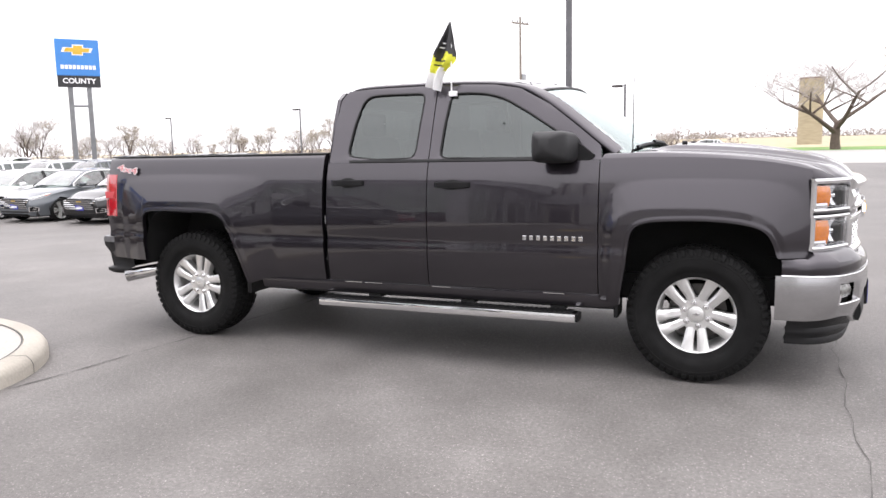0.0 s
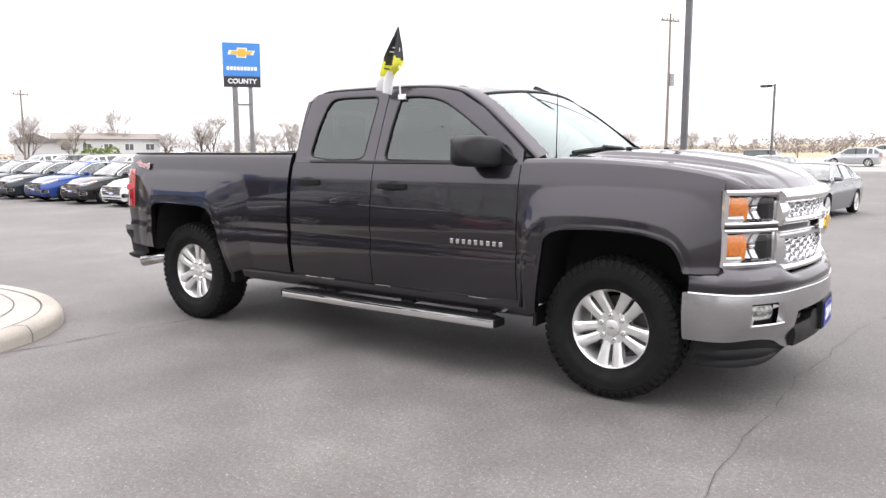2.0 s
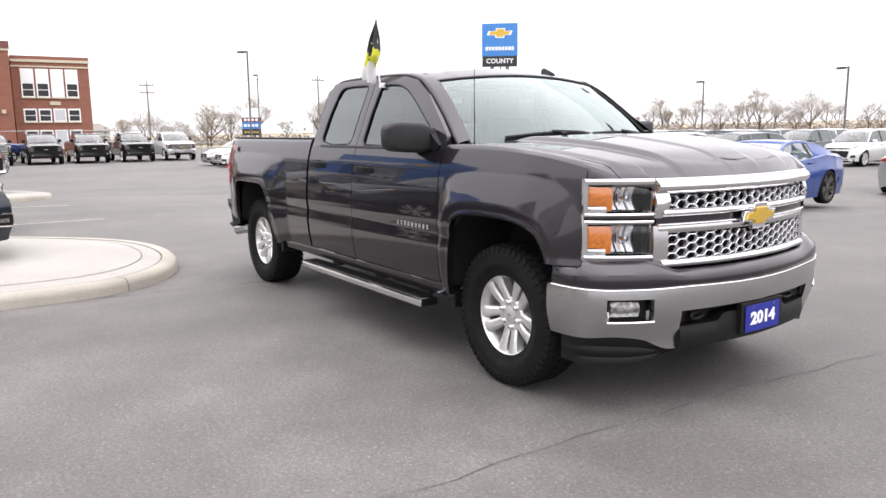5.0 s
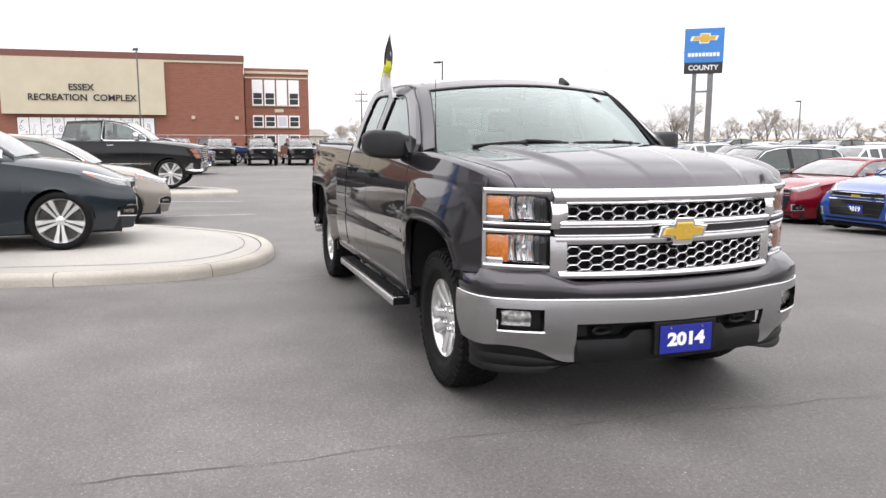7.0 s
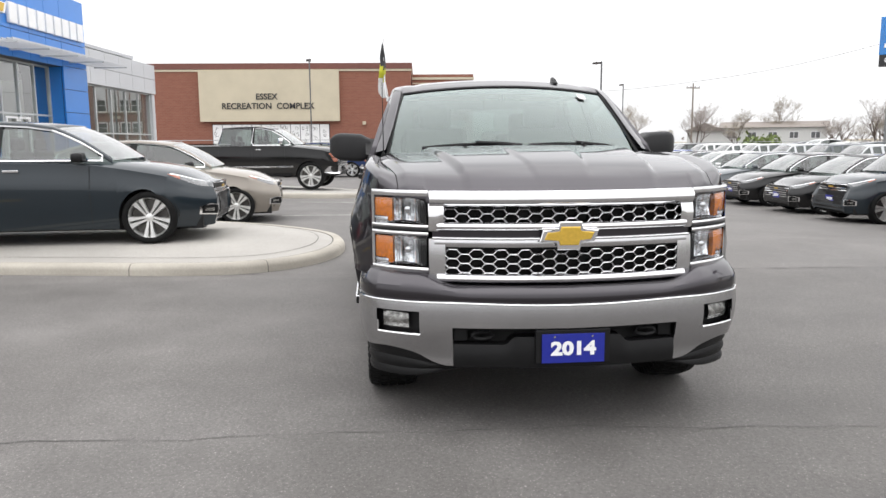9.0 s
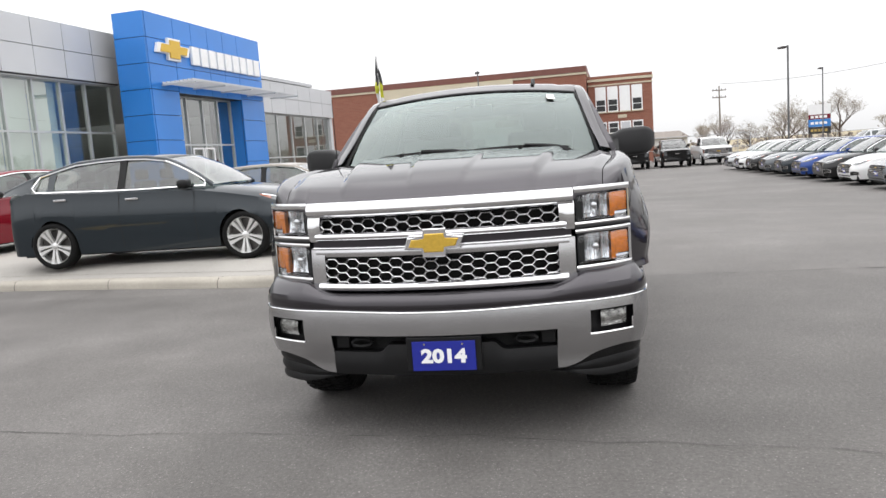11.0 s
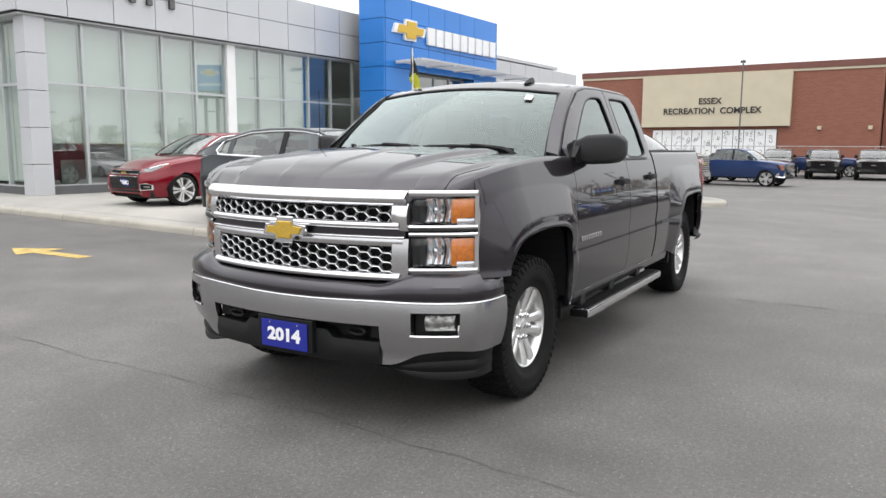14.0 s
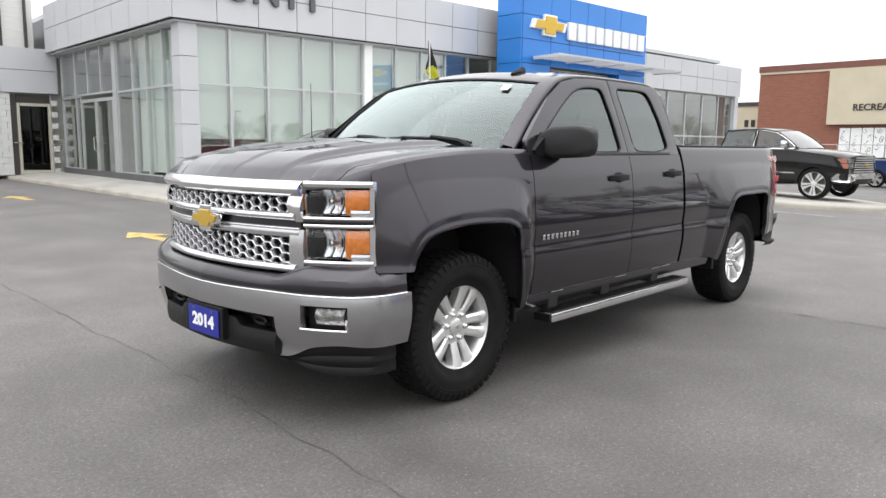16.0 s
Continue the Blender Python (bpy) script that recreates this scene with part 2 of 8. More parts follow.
def asphalt_mat():
    """Grey, worn asphalt: pale stones in a dark binder, broad stains and paving lanes."""
    m = bpy.data.materials.new("worn_asphalt")
    m.use_nodes = True
    n, l = m.node_tree.nodes, m.node_tree.links
    b = n["Principled BSDF"]
    tc = n.new("ShaderNodeTexCoord")

    def noise_node(scale, detail=5, rough=0.6):
        t = n.new("ShaderNodeTexNoise")
        t.inputs["Scale"].default_value, t.inputs["Detail"].default_value, t.inputs["Roughness"].default_value = scale, detail, rough
        l.new(tc.outputs["Object"], t.inputs["Vector"])
        return t

    def ranged(src, a, c, lo, hi):
        r = n.new("ShaderNodeMapRange")
        for key, v in (("From Min", a), ("From Max", c), ("To Min", lo), ("To Max", hi)):
            r.inputs[key].default_value = v
        l.new(src, r.inputs[0])
        return r.outputs[0]

    def times(a, c):
        q = n.new("ShaderNodeMath")
        q.operation = "MULTIPLY"
        l.new(a, q.inputs[0])
        l.new(c, q.inputs[1])
        return q.outputs[0]

    broad, mid = noise_node(0.16, 4), noise_node(1.1, 6, 0.65)
    grain = noise_node(48, 5, 0.7)
    stain = noise_node(0.55, 8, 0.72)
    vor = n.new("ShaderNodeTexVoronoi")
    vor.inputs["Scale"].default_value = 62
    l.new(tc.outputs["Object"], vor.inputs["Vector"])
    stones = ranged(vor.outputs["Distance"], 0.06, 0.26, 1.85, 0.92)
    v = times(ranged(broad.outputs["Fac"], 0.3, 0.7, 0.84, 1.16), ranged(mid.outputs["Fac"], 0.3, 0.7, 0.80, 1.18))
    v = times(v, ranged(grain.outputs["Fac"], 0.3, 0.7, 0.70, 1.26))
    v = times(v, stones)
    big = n.new("ShaderNodeTexVoronoi")
    big.inputs["Scale"].default_value = 30
    l.new(tc.outputs["Object"], big.inputs["Vector"])
    v = times(v, ranged(big.outputs["Distance"], 0.05, 0.15, 2.2, 0.98))
    # the older, paler paving lane behind the open joint
    axis = n.new("ShaderNodeSeparateXYZ")
    l.new(tc.outputs["Object"], axis.inputs[0])
    v = times(v, ranged(axis.outputs[0], -1.72, -1.66, 1.09, 0.98))
    # worn wheel tracks, long across the lot
    lane = n.new("ShaderNodeMapping")
    lane.inputs["Scale"].default_value = (1.3, 0.12, 1)
    l.new(tc.outputs["Object"], lane.inputs["Vector"])
    track = n.new("ShaderNodeTexNoise")
    track.inputs["Scale"].default_value, track.inputs["Detail"].default_value = 1.0, 5
    l.new(lane.outputs[0], track.inputs["Vector"])
    v = times(v, ranged(track.outputs["Fac"], 0.32, 0.68, 0.95, 1.05))
    vm = n.new("ShaderNodeVectorMath")
    vm.operation = "SCALE"
    blend = n.new("ShaderNodeMix")
    blend.data_type = "RGBA"
    blend.inputs[6].default_value, blend.inputs[7].default_value = (0.110, 0.102, 0.0955, 1), (0.145, 0.138, 0.132, 1)
    l.new(ranged(stain.outputs["Fac"], 0.28, 0.70, 0.0, 1.0), blend.inputs[0])
    l.new(blend.outputs[2], vm.inputs[0])
    l.new(v, vm.inputs["Scale"])
    l.new(vm.outputs[0], b.inputs["Base Color"])
    l.new(ranged(mid.outputs["Fac"], 0.3, 0.7, 0.62, 0.82), b.inputs["Roughness"])
    b.inputs["Specular IOR Level"].default_value = 0.4
    bn = n.new("ShaderNodeBump")
    bn.inputs["Strength"].default_value, bn.inputs["Distance"].default_value = 0.8, 0.008
    l.new(grain.outputs["Fac"], bn.inputs["Height"])
    l.new(bn.outputs[0], b.inputs["Normal"])
    return m


ASPHALT = asphalt_mat()
GRASS = pm("spring_grass", (0.10, 0.19, 0.035), 0.9, var=0.25, scale=0.25, fine=0.25, fscale=6)
FIELD = pm("dry_field", (0.30, 0.255, 0.165), 0.95, var=0.15, scale=0.02, fine=0.2, fscale=0.6)
ROAD = pm("pale_road", (0.27, 0.265, 0.25), 0.85, var=0.08, scale=0.3, fine=0.1, fscale=8)

# ---- mesh helpers ----


def part(name, bm, material, parent=None, label="", smooth=False, auto=None):
    me = bpy.data.meshes.new(name)
    bmesh.ops.recalc_face_normals(bm, faces=bm.faces[:])
    if smooth or auto:
        for f in bm.faces:
            f.smooth = True
    if auto:
        for e in bm.edges:
            if len(e.link_faces) == 2 and e.calc_face_angle(0) > radians(auto):
                e.smooth = False
    bm.to_mesh(me)
    bm.free()
    for one in (material if isinstance(material, (list, tuple)) else [material]):
        me.materials.append(one)
    ob = new(name, me)
    if parent:
        ob.parent = parent
    if label:
        ob["label"] = label
    return ob


def thing(name, label, category, m=None, group="", kind=""):
    ob = new(name)
    ob.empty_display_size = 0.2
    if m is not None:
        ob.matrix_basis = m
    return tagged(ob, label, category, group, kind)


def box(bm, x0, x1, y0, y1, z0, z1, m=None, bev=0.0):
    vs = [bm.verts.new((x, y, z)) for x in (x0, x1) for y in (y0, y1) for z in (z0, z1)]
    fs = [bm.faces.new([vs[i] for i in q]) for q in ((0, 1, 3, 2), (4, 6, 7, 5), (0, 4, 5, 1), (2, 3, 7, 6), (0, 2, 6, 4), (1, 5, 7, 3))]
    if bev:
        es = list({e for f in fs for e in f.edges})
        r = bmesh.ops.bevel(bm, geom=es, offset=bev, segments=2, affect="EDGES", profile=0.6)
        vs = list({v for f in r["faces"] for v in f.verts} | {v for v in vs if v.is_valid})
    if m is not None:
        bmesh.ops.transform(bm, matrix=m, verts=[v for v in vs if v.is_valid])
    return vs


def sheet(bm, rows, closed=False, flip=False):
    """Quads over a grid of points; closed joins the last column to the first."""
    g = [[bm.verts.new(p) for p in r] for r in rows]
    for a, b in zip(g, g[1:]):
        k = len(a)
        for i in range(k if closed else k - 1):
            j = (i + 1) % k
            q = [a[i], a[j], b[j], b[i]]
            bm.faces.new(q[::-1] if flip else q)
    return g


def rim(bm, g, off, sides="tblr"):
    """A return along the border of a grid of vertices, off away, which gives a sheet its thickness."""
    off = Vector(off)
    lines = {"t": g[-1], "b": g[0], "l": [r[0] for r in g], "r": [r[-1] for r in g]}
    for s in sides:
        line = lines[s]
        back = [bm.verts.new(v.co + off) for v in line]
        for i in range(len(line) - 1):
            bm.faces.new([line[i], line[i + 1], back[i + 1], back[i]])


def cap(bm, ring):
    try:
        bm.faces.new(ring)
    except ValueError:
        pass


def tube(bm, pts, r, n=10, caps=True):
    """A round bar along points; r is one radius or one for each point."""
    pts = [Vector(p) for p in pts]
    rows = []
    for i, p in enumerate(pts):
        d = (pts[min(i + 1, len(pts) - 1)] - pts[max(i - 1, 0)]).normalized()
        a = d.cross(Vector((0, 0, 1)) if abs(d.z) < 0.9 else Vector((1, 0, 0))).normalized()
        b = d.cross(a)
        rr = r[i] if isinstance(r, (list, tuple)) else r
        rows.append([p + (a * math.cos(2 * math.pi * k / n) + b * math.sin(2 * math.pi * k / n)) * rr for k in range(n)])
    g = sheet(bm, rows, closed=True)
    if caps:
        cap(bm, g[0][::-1])
        cap(bm, g[-1])
    return g


def prism(bm, outline, fn, a, b):
    """A polygon of 2D points run from depth a to b; fn(u, v, d) gives the place."""
    p = [bm.verts.new(fn(u, v, a)) for u, v in outline]
    q = [bm.verts.new(fn(u, v, b)) for u, v in outline]
    bm.faces.new(p[::-1])
    bm.faces.new(q)
    k = len(outline)
    for i in range(k):
        bm.faces.new([p[i], p[(i + 1) % k], q[(i + 1) % k], q[i]])


def lathe(bm, prof, n=40, axis="y"):
    """Turn a profile of (radius, along) about the y axis."""
    rows = []
    for r, a in prof:
        rows.append([(r * math.cos(2 * math.pi * k / n), a, r * math.sin(2 * math.pi * k / n)) for k in range(n)])
    return sheet(bm, rows, closed=True)


def lerp(a, b, t):
    return a + (b - a) * t


def curve(pts, x):
    """The smooth height at x of a curve through points, sorted by x."""
    if x <= pts[0][0]:
        return pts[0][1]
    for (a, u), (b, v) in zip(pts, pts[1:]):
        if x <= b:
            t = (x - a) / (b - a)
            return u + (v - u) * t
    return pts[-1][1]


def smooth(a, b, x):
    t = min(1, max(0, (x - a) / (b - a)))
    return t * t * (3 - 2 * t)


def text(body, size, m, material, parent, name="lettering", depth=0.004, bold=0.0, label="", align="CENTER"):
    c = bpy.data.curves.new(name, "FONT")
    c.body, c.size, c.extrude, c.offset = body, size, depth, bold
    c.align_x, c.align_y, c.resolution_u = align, "CENTER", 3
    tmp = bpy.data.objects.new(name, c)
    scene.collection.objects.link(tmp)
    me = bpy.data.meshes.new_from_object(tmp.evaluated_get(bpy.context.evaluated_depsgraph_get()))
    bpy.data.objects.remove(tmp)
    bpy.data.curves.remove(c)
    me.materials.clear()
    me.materials.append(material)
    me.name = name
    ob = new(name, me)
    ob.parent = parent
    ob.matrix_basis = m
    if label:
        ob["label"] = label
    return ob

# ---- ground ----


def ground_z(x, y):
    """The lot falls away a little from the pickup towards the rows of cars; the far field lies higher."""
    z = -0.45 * smooth(3.5, 16, -0.6 * x + 0.8 * y)
    if y > 45:
        z += 0.0158 * (min(y, 300) - 45) + 0.0085 * max(0, y - 300)
    if x < -60:
        z -= 0.006 * (-60 - x)
    return z


def ground():
    bm = bmesh.new()
    xs = [-1600, -900, -500, -300, -200, -140, -100, -80, -60, -50, -40, -34, -28] + [-24 + i for i in range(0, 37)] + [16, 20, 26, 34, 45, 60, 90, 140, 220, 400, 800, 1600]
    ys = [-600, -200, -100, -60, -40, -30] + [-26 + i for i in range(0, 53)] + [29, 32, 36, 40, 45, 52, 60, 70, 80, 86, 92, 100, 108, 120, 140, 170, 210, 260, 300, 400, 600, 1000, 1600, 2400]
    g = sheet(bm, [[(x, y, ground_z(x, y)) for x in xs] for y in ys])
    for f in bm.faces:
        c = f.calc_center_median()
        edge = 102 + 0.10 * c.x
        f.material_index = 0 if c.y < 62 and c.x > -100 else 3 if c.y < edge and c.x > -100 else 1 if c.y < edge + 22 and c.x > 2 else 2
        f.smooth = True
    ob = part("ground", bm, [ASPHALT, GRASS, FIELD, ROAD])
    for f in ob.data.polygons:
        f.use_smooth = True
    tagged(ob, "worn grey asphalt car lot with grass and a field beyond", "ground", kind="structure")


ground()


def flat_strip(name, pts, width, material, label, lift=0.004, jitter=0.0):
    """A thin painted line or a crack that follows the ground."""
    rnd = random.Random(len(pts) * 7 + int(width * 1e4))
    fine = []
    for (x0, y0), (x1, y1) in zip(pts, pts[1:]):
        k = max(1, int(math.hypot(x1 - x0, y1 - y0) / 0.12)) if jitter else 1
        for i in range(k):
            fine.append((lerp(x0, x1, i / k), lerp(y0, y1, i / k)))
    fine.append(pts[-1])
    rows, drift = [], 0
    for i, (x, y) in enumerate(fine):
        a, b = fine[max(0, i - 1)], fine[min(len(fine) - 1, i + 1)]
        d = Vector((b[0] - a[0], b[1] - a[1], 0)).normalized()
        nn = Vector((-d.y, d.x, 0))
        drift = drift * 0.8 + rnd.uniform(-1, 1) * jitter
        w = width * (max(0.04, rnd.uniform(-0.5, 1.4)) if jitter else 1) / 2
        c = Vector((x, y, ground_z(x, y) + lift)) + nn * drift
        rows.append([c - nn * w, c + nn * w])
    bm = bmesh.new()
    sheet(bm, rows)
    return tagged(part(name, bm, material), label, kind="structure", category="marking")


flat_strip("pavement_crack", [(2.52, -6.5), (2.55, -4.1), (2.56, -2.7), (2.62, -1.1), (2.66, 0.1), (2.74, 0.6), (2.8, 1.5), (3.0, 2.4), (3.1, 4)], 0.0052, CRACKFILL, "long crack across the worn asphalt", jitter=0.02)
flat_strip("paving_joint", [(-1.98, -2.4), (-1.8, -1.15), (-1.65, 0.3), (-1.68, 1.1), (-1.65, 3.1), (-1.5, 7), (-1.2, 12)], 0.015, CRACKFILL, "open paving joint between two asphalt lanes", jitter=0.008)

# ---- concrete apron and its kerb ----
EDGE = [(-4.6, -40), (-3.9, -26), (-3.3, -14.6), (-2.95, -11), (-2.66, -8.2), (-2.42, -5.8), (-2.16, -4.2), (-1.99, -3.2), (-1.97, -2.6), (-2.08, -2.15), (-2.38, -1.75), (-2.86, -1.46), (-3.45, -1.32), (-4.1, -1.33), (-4.7, -1.48), (-5.2, -1.78), (-5.65, -2.18), (-6.1, -2.65), (-6.6, -3.4), (-7.0, -4.3), (-7.5, -6.0), (-7.9, -9)]


def offset_line(pts, d):
    out = []
    for i, p in enumerate(pts):
        a, b = pts[max(0, i - 1)], pts[min(len(pts) - 1, i + 1)]
        v = Vector((b[0] - a[0], b[1] - a[1], 0)).normalized()
        out.append((p[0] - v.y * d, p[1] + v.x * d))
    return out


def round_line(pts, times=2):
    for _ in range(times):
        out = [pts[0]]
        for a, b in zip(pts, pts[1:]):
            out += [(lerp(a[0], b[0], 0.25), lerp(a[1], b[1], 0.25)), (lerp(a[0], b[0], 0.75), lerp(a[1], b[1], 0.75))]
        pts = out + [pts[-1]]
    return pts


def kerbed(name, edge, far, height, label, climb=0.0):
    """A slab of pale concrete behind a rounded kerb."""
    edge = round_line(edge, 2)
    bm = bmesh.new()
    inner = offset_line(edge, 0.15)
    rows = []
    for (x, y), (u, v) in zip(edge, inner):
        z = ground_z(x, y)
        o = Vector((u - x, v - y, 0)) / 0.15
        prof = [(0, -0.3), (0, 0.06), (0.012, height - 0.03), (0.04, height), (0.15, height + 0.002), (0.15, -0.3)]
        rows.append([(x + o.x * a, y + o.y * a, z + h) for a, h in prof])
    sheet(bm, rows)
    k = tagged(part("kerb", bm, KERB, auto=50), "rounded cream concrete kerb along the apron", "kerb", kind="structure")
    # the slab rises gently from the kerb
    bm = bmesh.new()
    lines = [[bm.verts.new((u, v, ground_z(u, v) + height - 0.004 + lift * climb)) for u, v in offset_line(edge, d)] for d, lift in ((0.154, 0.0), (0.34, 0.25), (0.55, 0.62), (0.80, 1.0))]
    for a, b in zip(lines, lines[1:]):
        for k in range(len(edge) - 1):
            bm.faces.new([a[k], a[k + 1], b[k + 1], b[k]])
    back = [bm.verts.new((x, y, ground_z(x, y) + height - 0.004 + climb)) for x, y in far]
    last = bm.faces.new(lines[-1] + back)
    bmesh.ops.triangulate(bm, faces=[last])
    return tagged(part(name, bm, CONCRETE), label, "pavement", kind="structure")


kerbed("pavement", EDGE, [(-14, -9.5), (-40, -9), (-40, -40)], 0.118, "pale concrete display apron beside the showroom", 0.10)
EDGE2 = [(-13.3, -12), (-13.5, -6), (-13.7, -3.2), (-14.1, -1.9), (-14.8, -1.25), (-15.9, -1.0), (-17.2, -1.1), (-18.4, -1.6), (-19.3, -2.6), (-19.7, -4), (-19.9, -12)]
kerbed("pavement_island", EDGE2, [], 0.13, "pale concrete parking island under the black pickup")
for x in (-8.6, -12.3):
    flat_strip("parking_line", [(x, -2.75), (x + 0.02, -1.15)], 0.1, LINEWHITE, "worn white parking line on the asphalt")
    flat_strip("parking_line", [(x, -8), (x, -3.2)], 0.1, LINEWHITE, "worn white parking line on the asphalt")


def arrow(x, y):
    bm = bmesh.new()
    for poly in ([(0.28, 0.3), (-0.05, -0.38), (-0.4, 0.3)], [(0.06, 0.3), (0.06, 1.25), (-0.14, 1.25), (-0.14, 0.3)]):
        bm.faces.new([bm.verts.new((x + u, y + v, ground_z(x, y) + 0.005)) for u, v in poly])
    tagged(part("road_arrow", bm, YELLOW), "worn yellow direction arrow painted on the asphalt", "marking", kind="structure")


arrow(-0.1, -7.2)
arrow(-1.2, -16.3)
for line in ([(-4.9, -2.83), (-2.95, -2.95)], [(-5.8, -4.2), (-3.0, -3.9)], [(-6.3, -5.6), (-3.2, -5.4)], [(-4.6, -2.5), (-4.75, -9)]):
    a, b = line
    rows = [[(lerp(a[0], b[0], k / 4) + u, lerp(a[1], b[1], k / 4) + v, 0.2175) for u, v in ((-0.005, -0.005), (0.005, 0.005))] for k in range(5)]
    bm = bmesh.new()
    sheet(bm, rows)
    tagged(part("slab_joint", bm, KERB), "scored joint in the concrete apron", "joint", kind="structure")


def kerb_joints(edge, step, height):
    """Narrow dark joints across the kerb stones."""
    edge = round_line(edge, 2)
    inner = offset_line(edge, 0.15)
    run = 0.0
    for (x0, y0), (x, y), (u, v) in zip(edge, edge[1:], inner[1:]):
        run += math.hypot(x - x0, y - y0)
        if run < step or y < -15:
            continue
        run = 0.0
        z = ground_z(x, y)
        o = Vector((u - x, v - y, 0)).normalized()
        along = Vector((-o.y, o.x, 0)) * 0.004
        bm = bmesh.new()
        rows = []
        for a, h in ((-0.002, 0.0), (-0.002, 0.06), (0.010, height - 0.029), (0.039, height + 0.002), (0.15, height + 0.004)):
            p = Vector((x, y, z + h)) + o * a
            rows.append([p - along, p + along])
        sheet(bm, rows)
        tagged(part("kerb_joint", bm, CRACKFILL), "dark joint between two kerb stones", "joint", kind="structure")


kerb_joints(EDGE, 1.5, 0.118)
for inset, rise_ in ((0.156, 0.001), (0.35, 0.028)):
    line = [p for p in round_line(EDGE, 2) if p[1] > -15]
    bm = bmesh.new()
    sheet(bm, [[(x, y, 0.1176 + rise_ + ground_z(x, y)), (u, v, 0.1176 + rise_ + ground_z(u, v))] for (x, y), (u, v) in zip(offset_line(line, inset), offset_line(line, inset + 0.009))])
    tagged(part("slab_joint", bm, CRACKFILL), "dark scored line inside the kerb", "joint", kind="structure")

# ---- showroom: silver and glass, with a blue entrance tower ----
BO, BU, BN = Vector((-4.9, -14.7, 0)), Vector((-0.997, 0.077, 0)), Vector((0.077, 0.997, 0))
FLOOR = 0.2
SHOW = Matrix((( BU.x, BN.x, 0, BO.x), (BU.y, BN.y, 0, BO.y), (0, 0, 1, 0), (0, 0, 0, 1)))
# in the building's own frame: x along the front, y outward, z up


